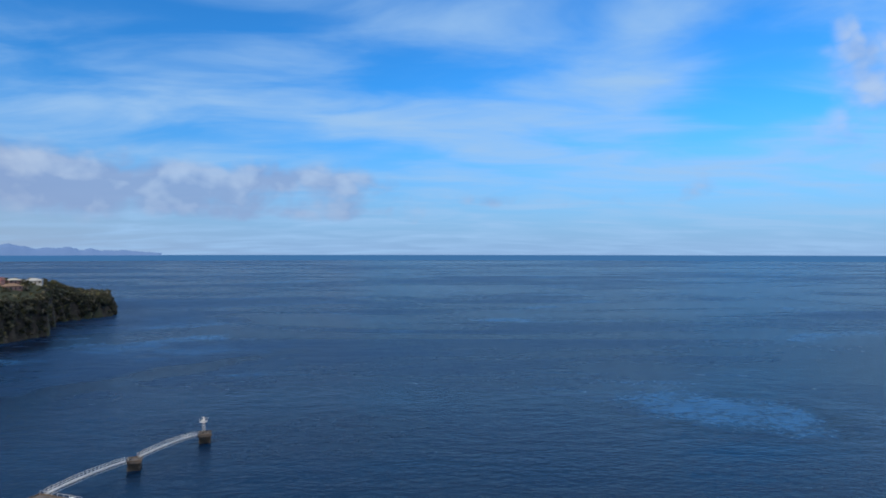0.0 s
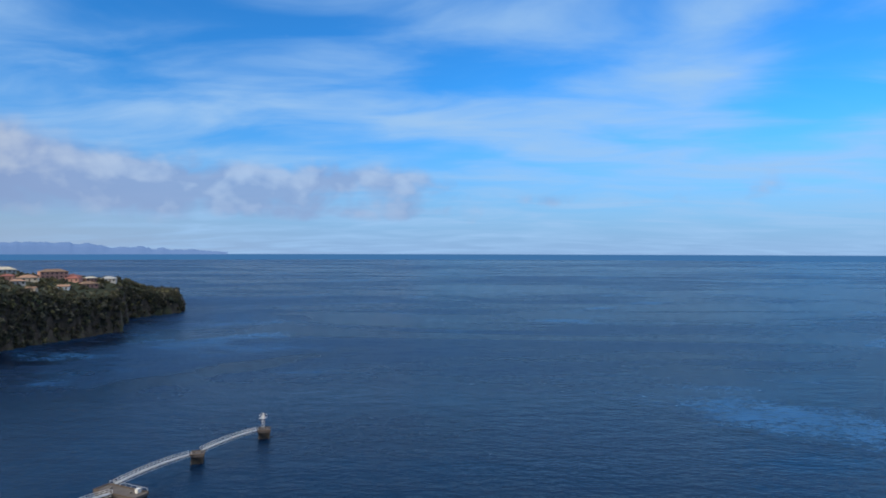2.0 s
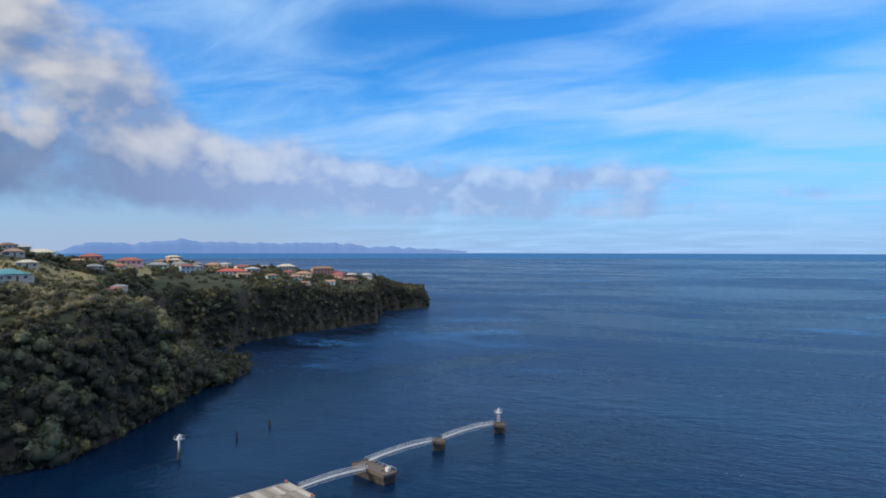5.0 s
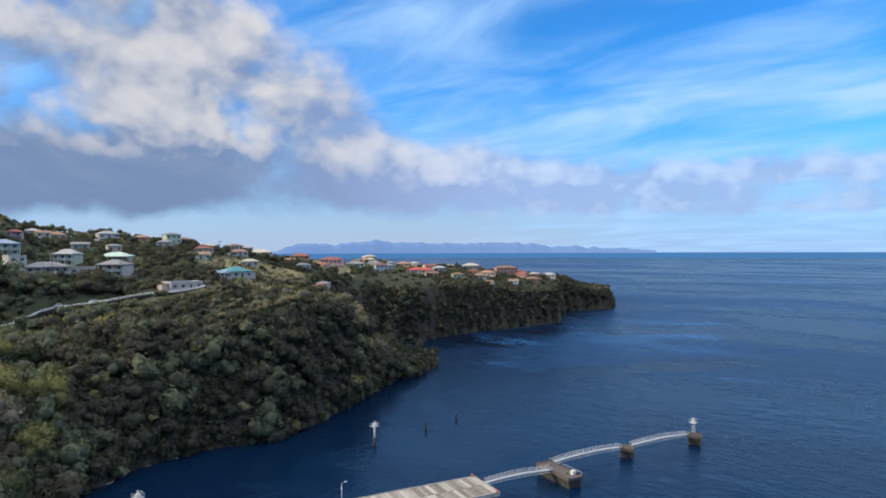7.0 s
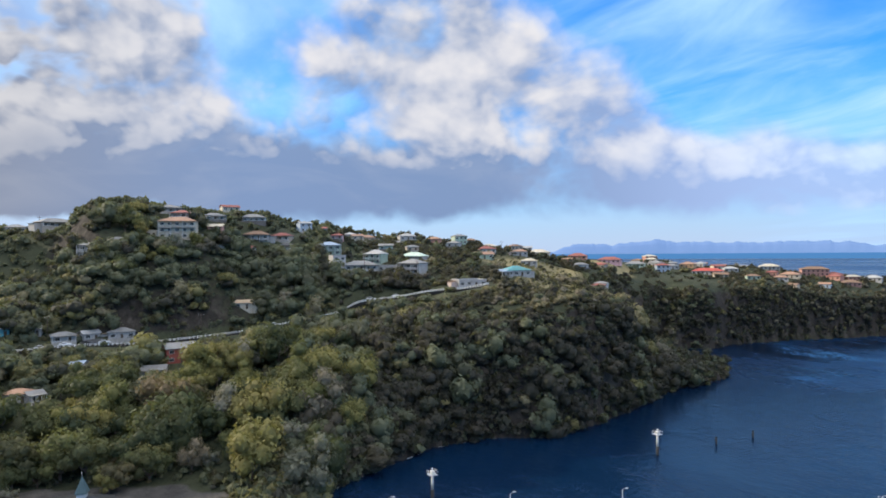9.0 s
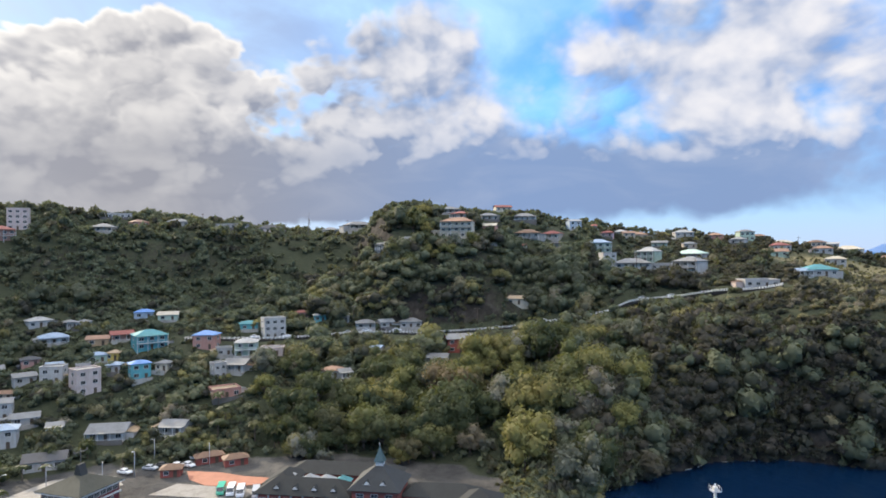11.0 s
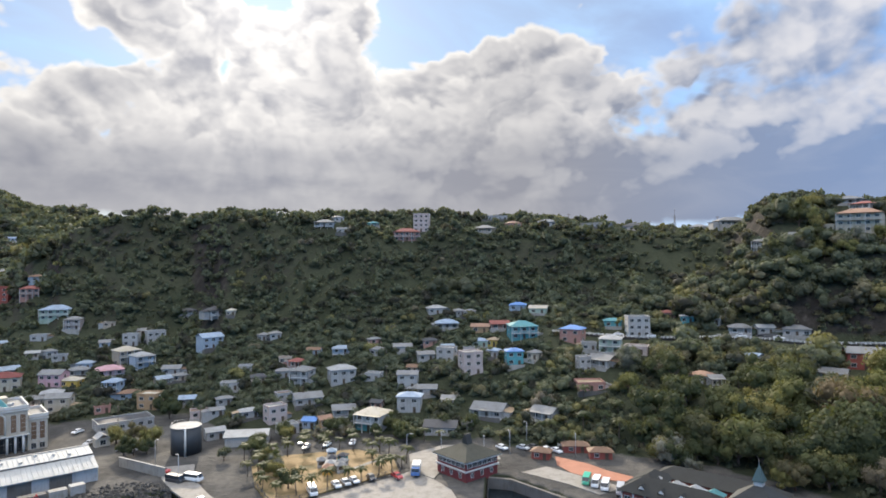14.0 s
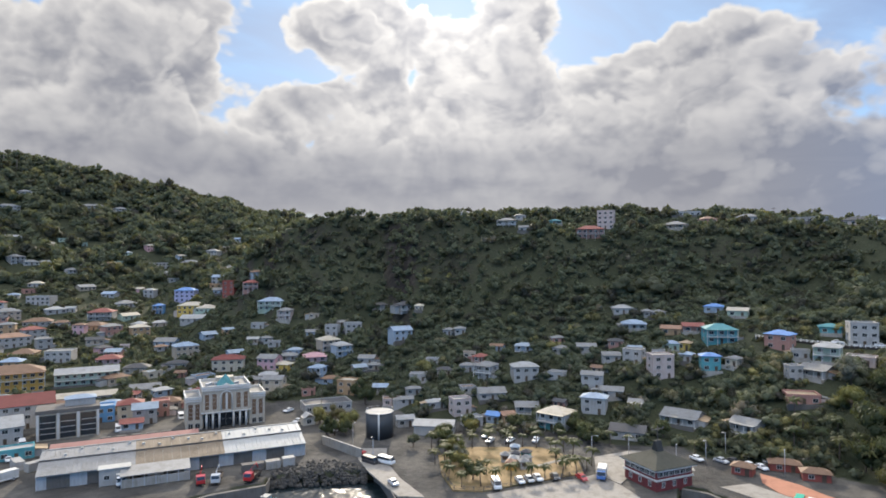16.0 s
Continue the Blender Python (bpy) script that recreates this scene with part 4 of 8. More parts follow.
house(-354.7, 86.1, 90, 11.4, 8.5, 2, "palegreen", "paleblue", "hip")
house(-322.6, 82.9, 100, 7.0, 5.7, 3, "white", "grey", "flat")
house(-324.6, 95.7, 80, 16.7, 10.0, 1, "white", "grey", "hip")
house(-340.1, 109.1, 44, 10.1, 8.3, 2, "palegreen", "white", "hip", True)
house(-321.1, 109.6, 63, 9.2, 6.5, 1, "grey", "grey", "flat")
house(-344.8, 133.3, 51, 14.5, 10.0, 1, "white", "palegreen", "hip")
house(-309.8, 119.6, 41, 11.9, 9.8, 2, "white", "grey", "hip")
house(-386.9, 98.8, 68, 7.2, 5.1, 1, "pink", "red", "hip")
house(-437.9, 120.4, 57, 8.5, 6.6, 1, "white", "white", "hip")
house(-434.3, 131.6, 79, 11.1, 7.7, 1, "beige", "orange", "hip")
house(-420.8, 156.6, 84, 11.7, 8.8, 1, "white", "white", "hip")
house(-409.3, 172.6, 49, 8.8, 6.8, 1, "salmon", "orange", "hip")
house(-362.2, 3.7, 103, 10.3, 7.7, 1, "grey", "grey", "hip")
house(-349.1, 61.9, 86, 8.7, 6.0, 1, "grey", "dark", "hip")
house(-331.0, -17.9, 99, 8.1, 5.6, 1, "white", "grey", "hip")
house(-270.2, 132.3, 88, 13.9, 10.0, 1, "white", "grey", "flat")
house(-376.5, 196.2, 86, 10.1, 8.2, 1, "white", "red", "hip")
house(-400.0, 250.9, 50, 15.5, 10.0, 1, "cream", "beige", "hip")
house(-368.8, 217.0, 66, 9.5, 6.6, 1, "white", "orange", "hip")
house(-410.0, 291.8, 47, 13.7, 9.7, 1, "salmon", "red", "hip")
house(-410.5, 322.4, 44, 17.3, 10.0, 1, "pink", "red", "hip")
house(-391.4, 179.5, 47, 8.6, 6.6, 1, "white", "grey", "hip")
house(-387.3, 400.8, 36, 22.8, 10.0, 1, "white", "brightred", "hip")
house(-423.6, 415.5, 28, 11.8, 9.1, 1, "tan", "orange", "hip")
house(-430.8, 436.9, 17, 8.6, 7.1, 1, "white", "white", "hip")
house(-394.7, 478.1, 46, 15.6, 10.0, 1, "white", "beige", "hip")
house(-370.0, 472.4, 30, 14.7, 10.0, 1, "cream", "orange", "hip")
house(-372.6, 504.4, 50, 20.5, 10.0, 2, "salmon", "brown", "hip")
house(-340.2, 503.1, 48, 12.5, 9.4, 1, "salmon", "brown", "hip")
house(-344.5, 537.2, 25, 12.5, 8.9, 1, "white", "white", "hip")
house(-428.7, 384.8, 20, 10.7, 8.9, 1, "white", "grey", "hip")
house(-424.6, 359.1, 42, 15.2, 10.0, 1, "palegreen", "grey", "hip")
house(-397.1, 435.6, 56, 10.9, 8.2, 1, "white", "white", "hip")
house(-418.1, 391.3, 71, 9.8, 7.9, 1, "white", "grey", "hip")
house(-363.0, 515.0, 7, 11.8, 9.7, 1, "tan", "red", "hip")
house(-332.8, 8.1, 81, 16.5, 10.0, 3, "cream", "orange", "hip", True)
house(-273.9, 159.5, 84, 12.0, 9.7, 1, "white", "teal", "hip")
house(-271.6, 152.0, 85, 5.3, 4.5, 1, "white", "paleblue", "gable")
house(-342.1, -227.5, 116, 9.9, 7.0, 4, "greypink", "grey", "flat")
house(-322.1, -225.5, 131, 15.5, 10.0, 2, "salmon", "red", "hip", True)
house(-307.6, -318.9, 160, 9.4, 7.6, 1, "white", "grey", "hip")
house(-316.7, -276.3, 155, 6.6, 5.3, 1, "white", "grey", "hip")
house(-303.0, -274.4, 124, 11.8, 8.4, 1, "white", "grey", "hip")
house(-305.0, -261.1, 123, 7.8, 5.5, 1, "white", "grey", "gable")
house(-328.4, -256.7, 152, 5.9, 4.8, 1, "teal", "teal", "hip")
house(-362.5, -192.6, 100, 12.1, 9.3, 1, "beige", "grey", "hip")
house(-394.0, -203.2, 131, 17.5, 10.0, 1, "white", "grey", "flat")
house(-405.0, -135.3, 80, 20.1, 10.0, 1, "grey", "grey", "flat")
house(-423.4, -115.1, 111, 14.4, 10.0, 1, "greypink", "dark", "hip")
house(-410.7, -58.0, 112, 12.6, 9.4, 1, "white", "grey", "hip")
house(-427.1, -75.4, 92, 10.5, 7.4, 1, "grey", "grey", "hip")
house(-391.3, -162.1, 105, 12.3, 8.7, 1, "white", "grey", "hip")
house(-383.2, -182.9, 140, 9.0, 7.3, 1, "salmon", "orange", "hip")
house(-117.7, -785.4, 163, 12.8, 9.1, 3, "white", "grey", "hip", True)
house(-99.9, -760.5, 187, 18.4, 10.0, 2, "white", "grey", "hip")
house(-178.9, -774.0, 159, 22.8, 10.0, 2, "white", "grey", "hip", True)
house(-206.2, -771.5, 189, 15.6, 10.0, 2, "grey", "grey", "hip", True)
house(-97.3, -406.9, 167, 9.3, 6.5, 1, "beige", "dark", "gable")
house(-91.3, -463.2, 169, 9.2, 6.4, 1, "white", "brown", "hip")
house(-95.9, -437.1, 143, 7.1, 5.0, 2, "pink", "brown", "hip")
house(6.9, -558.6, 209, 12.8, 9.0, 1, "palegreen", "red", "hip")
house(-54.4, -380.7, 147, 10.8, 7.6, 1, "tan", "paleblue", "hip")
house(-5.9, -541.8, 167, 7.7, 5.4, 1, "grey", "beige", "gable")
house(-194.5, -403.7, 169, 8.3, 5.8, 1, "paleblue", "brown", "hip")
house(-45.6, -450.3, 174, 7.2, 5.1, 1, "grey", "grey", "flat")
house(-158.4, -539.3, 152, 8.4, 5.9, 1, "pink", "beige", "gable")
house(-3.6, -464.8, 155, 8.4, 5.9, 2, "white", "brown", "hip")
house(4.6, -479.7, 181, 12.6, 8.8, 2, "white", "brown", "flat")
house(-141.7, -612.3, 155, 12.4, 8.7, 1, "beige", "grey", "hip")
house(-63.6, -508.7, 148, 7.2, 5.0, 2, "white", "red", "hip")
house(-134.2, -683.7, 184, 11.6, 8.1, 1, "palegreen", "white", "flat")
house(-44.4, -528.9, 190, 10.8, 7.6, 2, "white", "grey", "gable")
house(-19.8, -690.0, 193, 10.2, 7.1, 1, "grey", "brown", "hip")
house(-95.5, -577.1, 146, 10.5, 7.3, 1, "grey", "beige", "hip")
house(-60.8, -452.2, 160, 8.9, 6.2, 2, "tan", "grey", "hip")
house(-225.5, -567.5, 186, 8.1, 5.7, 1, "salmon", "brown", "hip")
house(-286.7, -649.0, 144, 8.7, 6.1, 2, "paleblue", "paleblue", "gable")
house(-147.4, -675.9, 183, 8.0, 5.6, 1, "palegreen", "brown", "flat")
house(-174.0, -636.3, 140, 11.0, 7.7, 2, "palegreen", "paleblue", "hip")
house(-63.3, -651.7, 162, 10.8, 7.6, 1, "salmon", "brown", "gable")
house(-222.1, -624.7, 188, 9.5, 6.6, 1, "paleblue", "beige", "gable")
house(-263.9, -620.6, 185, 9.5, 6.6, 2, "beige", "beige", "flat")
house(-36.3, -386.9, 163, 8.0, 5.6, 1, "white", "paleblue", "hip")
house(-29.5, -644.5, 177, 12.9, 9.0, 1, "beige", "brown", "hip")
house(3.8, -439.2, 155, 10.6, 7.4, 1, "tan", "dark", "gable")
house(-123.4, -551.9, 195, 12.1, 8.5, 1, "beige", "grey", "gable")
house(-19.3, -322.7, 152, 9.5, 6.7, 1, "cream", "grey", "hip")
house(-48.6, -618.3, 176, 12.7, 8.9, 1, "beige", "white", "flat")
house(-73.0, -414.1, 185, 7.7, 5.4, 2, "grey", "grey", "hip")
house(-200.6, -649.8, 191, 9.1, 6.3, 2, "pink", "beige", "hip")
house(-127.3, -346.7, 175, 12.0, 8.4, 2, "beige", "paleblue", "hip")
house(-166.5, -621.8, 193, 8.0, 5.6, 1, "palegreen", "paleblue", "flat")
house(-4.4, -450.6, 179, 12.3, 8.6, 2, "grey", "beige", "gable")
house(-77.3, -551.7, 160, 7.4, 5.2, 1, "cream", "paleblue", "hip")
house(-88.8, -561.9, 186, 9.8, 6.8, 1, "salmon", "dark", "flat")
house(-122.6, -410.8, 178, 10.5, 7.4, 2, "tan", "beige", "hip")
house(-128.8, -456.3, 192, 11.1, 7.8, 1, "palegreen", "beige", "gable")
house(-96.0, -383.8, 194, 7.7, 5.4, 1, "pink", "dark", "hip")
house(-48.3, -582.8, 203, 7.7, 5.4, 2, "white", "grey", "flat")
house(-284.1, -633.3, 184, 10.4, 7.3, 1, "pink", "grey", "hip")
house(-84.7, -314.2, 193, 10.2, 7.1, 1, "beige", "brown", "hip")
house(-61.0, -679.3, 175, 11.2, 7.8, 1, "tan", "white", "hip")
house(-183.7, -436.8, 157, 10.3, 7.2, 1, "paleblue", "grey", "gable")
house(-129.2, -381.2, 136, 11.9, 8.4, 1, "paleblue", "grey", "gable")
house(-7.5, -343.0, 154, 12.3, 8.6, 1, "palegreen", "red", "flat")
house(7.6, -528.7, 196, 11.7, 8.2, 1, "grey", "beige", "hip")
house(-58.8, -473.6, 161, 10.5, 7.4, 2, "salmon", "dark", "gable")
house(-194.9, -451.6, 157, 10.7, 7.5, 1, "tan", "dark", "hip")
house(-93.2, -358.6, 153, 10.9, 7.6, 1, "pink", "red", "hip")
house(-71.4, -436.8, 186, 11.4, 8.0, 2, "white", "red", "hip")
house(-19.5, -382.4, 192, 7.9, 5.5, 1, "beige", "brown", "hip")
house(0.1, -413.4, 155, 11.0, 7.7, 1, "white", "red", "flat")
house(-192.8, -469.0, 158, 8.6, 6.0, 1, "tan", "red", "flat")
house(-120.5, -674.1, 185, 11.9, 8.4, 1, "beige", "beige", "hip")
house(-252.9, -579.1, 171, 11.7, 8.2, 1, "grey", "grey", "hip")
house(-94.6, -689.3, 187, 12.3, 8.6, 2, "white", "white", "gable")
house(-255.1, -513.2, 142, 11.5, 8.1, 1, "white", "grey", "gable")
house(-222.7, -492.6, 156, 9.8, 6.8, 1, "beige", "beige", "hip")
house(-36.8, -338.8, 174, 7.1, 5.0, 2, "white", "beige", "gable")
house(-8.0, -400.7, 167, 7.8, 5.5, 2, "salmon", "beige", "flat")
house(-40.1, -425.1, 190, 10.3, 7.2, 1, "grey", "white", "hip")
house(-25.7, -349.6, 164, 8.2, 5.8, 2, "white", "red", "flat")
house(-100.9, -315.2, 190, 7.1, 5.0, 1, "cream", "paleblue", "flat")
house(-241.5, -500.1, 129, 10.7, 7.5, 2, "salmon", "grey", "hip")
house(-114.7, -288.8, 186, 8.6, 6.0, 1, "paleblue", "brown", "flat")
house(-46.5, -405.8, 148, 11.6, 8.1, 2, "white", "white", "gable")
house(-109.8, -422.0, 193, 10.0, 7.0, 2, "salmon", "grey", "hip")
house(-321.0, 246.3, 40, 7.8, 5.1, 1, "white", "grey", "hip")
house(-373.9, 399.8, 58, 10.7, 7.0, 1, "beige", "brown", "gable")
house(-410.1, 96.0, 52, 6.8, 4.4, 1, "paleblue", "red", "hip")
house(-374.1, 125.9, 71, 8.5, 5.5, 1, "palegreen", "grey", "gable")
house(-360.4, 450.1, 39, 10.1, 6.5, 1, "white", "orange", "hip")
house(-458.8, 196.2, 55, 8.1, 5.3, 1, "white", "beige", "hip")
house(-461.2, 426.1, 35, 7.1, 4.6, 1, "palegreen", "grey", "hip")
house(-422.0, 253.9, 59, 8.0, 5.2, 2, "white", "white", "gable")
house(-373.4, 26.4, 101, 10.7, 7.0, 1, "beige", "grey", "hip")
house(-339.3, 437.3, 13, 6.7, 4.4, 1, "beige", "brown", "gable")
house(-400.6, 231.4, 88, 9.3, 6.1, 2, "beige", "brown", "hip")
house(-373.7, 456.4, 27, 8.4, 5.5, 1, "salmon", "red", "hip")
house(-367.9, 140.6, 84, 7.3, 4.7, 1, "beige", "grey", "hip")
house(-430.6, 462.0, 18, 8.0, 5.2, 1, "palegreen", "orange", "gable")
house(-363.8, 116.5, 72, 8.1, 5.3, 1, "beige", "white", "hip")
house(-444.7, 46.5, 84, 9.0, 5.8, 1, "salmon", "grey", "hip")
house(-371.5, 256.8, 30, 6.5, 4.2, 1, "salmon", "orange", "gable")
house(-446.3, 394.7, 37, 8.7, 5.7, 1, "cream", "beige", "hip")
house(-349.1, 179.9, 78, 11.5, 7.5, 1, "palegreen", "orange", "gable")
house(-349.7, 24.8, 74, 9.6, 6.3, 1, "salmon", "beige", "gable")
house(-422.8, 480.2, 16, 7.3, 4.7, 1, "paleblue", "grey", "gable")
house(-447.3, 454.5, 33, 10.1, 6.5, 1, "white", "red", "gable")
house(-439.0, 207.5, 93, 11.5, 7.5, 1, "salmon", "brown", "hip")
house(-410.0, 117.8, 89, 7.6, 4.9, 2, "beige", "orange", "gable")
house(-462.5, 407.4, 77, 11.1, 7.2, 2, "salmon", "beige", "hip")
house(-406.7, 144.8, 70, 7.1, 4.6, 1, "palegreen", "grey", "hip")
house(-340.1, 206.9, 59, 9.8, 6.4, 1, "white", "beige", "hip")
house(-415.5, 440.9, 71, 10.6, 6.9, 1, "cream", "red", "gable")
house(-425.9, 39.2, 100, 10.6, 6.9, 2, "cream", "red", "gable")
house(-412.5, 216.7, 77, 10.9, 7.1, 1, "palegreen", "beige", "hip")
house(-407.5, 372.4, 63, 10.4, 6.8, 2, "paleblue", "red", "hip")
house(-414.0, 3.1, 65, 11.0, 7.1, 1, "white", "grey", "gable")
house(-355.7, 255.8, 82, 8.8, 5.7, 1, "white", "grey", "hip")
house(-476.1, 405.7, 25, 10.4, 6.7, 1, "beige", "brown", "hip")
house(-411.3, 201.0, 52, 8.9, 5.8, 1, "white", "brown", "hip")
house(-381.6, 291.0, 28, 10.1, 6.5, 1, "beige", "red", "hip")
house(-341.1, 474.2, 24, 8.5, 5.5, 1, "paleblue", "orange", "gable")
house(-402.9, 188.6, 93, 9.3, 6.1, 2, "palegreen", "grey", "hip")
house(-359.7, 418.3, 56, 9.8, 6.4, 1, "palegreen", "brown", "hip")
house(-347.8, 9.8, 63, 8.7, 5.6, 2, "white", "red", "hip")
house(-353.8, 503.8, 10, 11.0, 7.1, 1, "salmon", "red", "hip")
house(-455.0, 220.4, 39, 9.6, 6.2, 1, "paleblue", "brown", "hip")
house(-352.8, 523.8, 62, 9.6, 6.3, 1, "salmon", "beige", "hip")
house(-397.7, 80.7, 107, 8.1, 5.3, 2, "paleblue", "white", "gable")
house(-310.4, 236.4, 41, 7.3, 4.8, 1, "palegreen", "red", "hip")
house(-429.7, 404.0, 47, 8.5, 5.6, 1, "white", "grey", "hip")


# ---- the waterfront ----
QZ = 2.62


def quay():
    """The sea wall with its coping, along the paved shore."""
    pts = [(a, np.interp(a, [p[0] for p in SHORE], [p[1] for p in SHORE])) for a in np.arange(82, 104, 2)] + [(104, 150), (110, 163), (115, 175), (117, 176), (117.05, 146)]
    pts += [(a, np.interp(a, [p[0] for p in SHORE], [p[1] for p in SHORE])) for a in (120, 126, 130, 135, 140.5, 142.0, 142.8, 143.4, 148, 152.3, 152.6, 157, 165)]
    v, f = [], []
    for a, r in pts:
        c, s = -math.sin(radians(a)), math.cos(radians(a))
        for dr, z in ((-0.6, -3), (-0.6, QZ + 0.25), (0.5, QZ + 0.25), (0.5, QZ - 0.5)):
            v.append((c * (r + dr), s * (r + dr), z))
    for i in range(len(pts) - 1):
        if 143.2 < pts[i][0] < 152.2:
            continue        # a slope of boulders here
        for k in range(3):
            j = i * 4 + k
            f.append((j, j + 4, j + 5, j + 1))
    tagged(new("quay_wall", mesh_from("quay_wall", v, f, DARK_CONCRETE)), "stained concrete quay wall above the water", "quay", kind="structure")


quay()


def warehouse():
    """Long harbour shed with two stepped metal roofs."""
    L = 69.0
    m = pose(-67.2, -179.7, QZ, 0, 0, 163.4)      # local x runs along the quay, local -y (after turning) away from the water
    h = thing("warehouse", m, "long harbour warehouse with stepped metal roofs, rusty in the middle", "warehouse", "harbour buildings")
    FOOTPRINTS.append((-67, -185, 40))
    X = L / 2
    W = paint("warehouse_wall", (0.40, 0.41, 0.42), 0.7, 0.55)
    part("wall", boxes("wall", W, (-X, 0.2, -0.5, X, 5.7, 3.9)), h)
    part("rear_wall", boxes("rear_wall", W, (-X, 5.7, -0.5, X, 17.5, 4.5)), h)
    part("clerestory", boxes("clerestory", DARK_CONCRETE, (-X, 5.6, 4.5, X, 5.9, 6.05)), h, "dark clerestory band")
    part("gable_wall", prism("gable_wall", W, [(0.2, 3.8), (5.6, 3.8), (5.6, 5.45)], L - 0.6), h)
    part("upper_gable", prism("upper_gable", W, [(5.8, 4.4), (17.5, 4.4), (17.5, 4.6), (11.5, 6.9), (5.8, 5.9)], L - 0.6), h)
    grey, tan, white = paint("roof_sheet_grey", (0.27, 0.265, 0.255), 0.6, 0.6, 0.05), paint("roof_sheet_rusty", (0.235, 0.185, 0.130), 0.75, 0.7), paint("roof_sheet_white", (0.41, 0.41, 0.39), 0.6, 0.4, 0.05)
    pw = L / 30
    sheets = {}
    for key, (ya, za, yb, zb) in {"low": (-0.9, 3.75, 5.6, 5.6), "high": (5.5, 6.1, 11.5, 7.1), "back": (11.5, 7.1, 18.2, 4.6)}.items():
        for c, mt in (("g", grey), ("t", tan), ("w", white)):
            sheets[key, c] = prism("roof_sheet", mt, [(ya, za), (yb, zb), (yb, zb + 0.1), (ya, za + 0.1)], pw - 0.06)
            bm = bmesh.new()
            bm.from_mesh(sheets[key, c])
            rib = prism("rib", mt, [(ya, za + 0.1), (yb, zb + 0.1), (yb, zb + 0.22), (ya, za + 0.22)], 0.10)
            bm.from_mesh(rib)
            bm.to_mesh(sheets[key, c])
            bm.free()
            bpy.data.meshes.remove(rib)
    for k in range(30):
        # grey, then rusty, then white sheets along the roof
        c = "g" if k < 10 else ("t" if k < 20 else "w")
        for key in ("low", "high", "back"):
            part("roof_sheet", sheets[key, c], h, m=pose(-X + (k + 0.5) * pw, 0, 0))
    part("ridge_cap", boxes("ridge_cap", grey, (-X - 0.2, 11.2, 7.15, X + 0.2, 11.8, 7.35)), h)
    ribs = [(-0.06 - 0.05 * (i % 2), 0.16 * i) for i in range(21)]
    door = prism("roller_door", DARK_CONCRETE, ribs + [(0.1, 3.2), (0.1, 0.0)], 5.2)
    for k in range(7):
        part("roller_door", door, h, m=pose(-X + 5 + k * 9.2, 0.2, 0.02))
    for k in range(16):
        part("roof_vent", boxes("roof_vent", white, (-0.35, -0.35, 0, 0.35, 0.35, 0.5)), h, m=pose(-X + 6 + (k * 7.7) % 58, 7.2 + (k % 3) * 1.4, 6.4 + (k % 3) * 0.24))
    # lean-tos, annexe and shelter in front
    a = thing("warehouse_annexe", m @ pose(-16.4, -1.8, 0), "white flat-roofed office annexe in front of the warehouse", "annexe", "harbour buildings")
    part("wall", boxes("wall", WALLS["white"], (-3.6, -1.6, 0, 3.6, 1.9, 4.2)), a)
    part("roof", boxes("roof", white, (-3.9, -1.9, 4.2, 3.9, 1.95, 4.45)), a)
    for x in (-1.8, 1.6):
        window(a, pose(x, -1.6, 1.6), 1.2, 1.0)
    b = thing("shelter", m @ pose(-6.5, -4.6, 0), "long open shelter with grey sheet roof", "shelter", "harbour buildings")
    part("roof", prism("roof", grey, [(-3.2, 3.0), (3.2, 3.9), (3.2, 4.05), (-3.2, 3.15)], 17), b)
    part("wall", boxes("wall", CONCRETE, (-8.3, -2.9, 0, 8.3, -2.6, 2.2)), b)
    post = boxes("post", STEEL, (-0.12, -0.12, 0, 0.12, 0.12, 3.1))
    for k in range(7):
        part("post", post, b, m=pose(-8.2 + k * 2.73, -3.0, 0))
    # red-roofed range behind
    r = thing("red_roofed_shed", m @ pose(-14, 23.4, 0), "long low shed with faded red sheet roof", "shed", "harbour buildings")
    part("wall", boxes("wall", WALLS["beige"], (-19.5, -4.8, 0, 19.5, 5, 4.4)), r)
    part("roof", prism("roof", paint("roof_faded_red", (0.32, 0.16, 0.13), 0.7, 0.4), [(-5.3, 4.2), (0, 5.6), (5.3, 4.2), (5.3, 4.35), (0, 5.75), (-5.3, 4.35)], 40), r)
    for k in range(5):
        part("roof_vent", boxes("roof_vent", DARK_CONCRETE, (-1.4, -0.5, 0, 1.4, 0.5, 0.5)), r, m=pose(-6 + 4.2 * k, 2.2, 5.1))


warehouse()


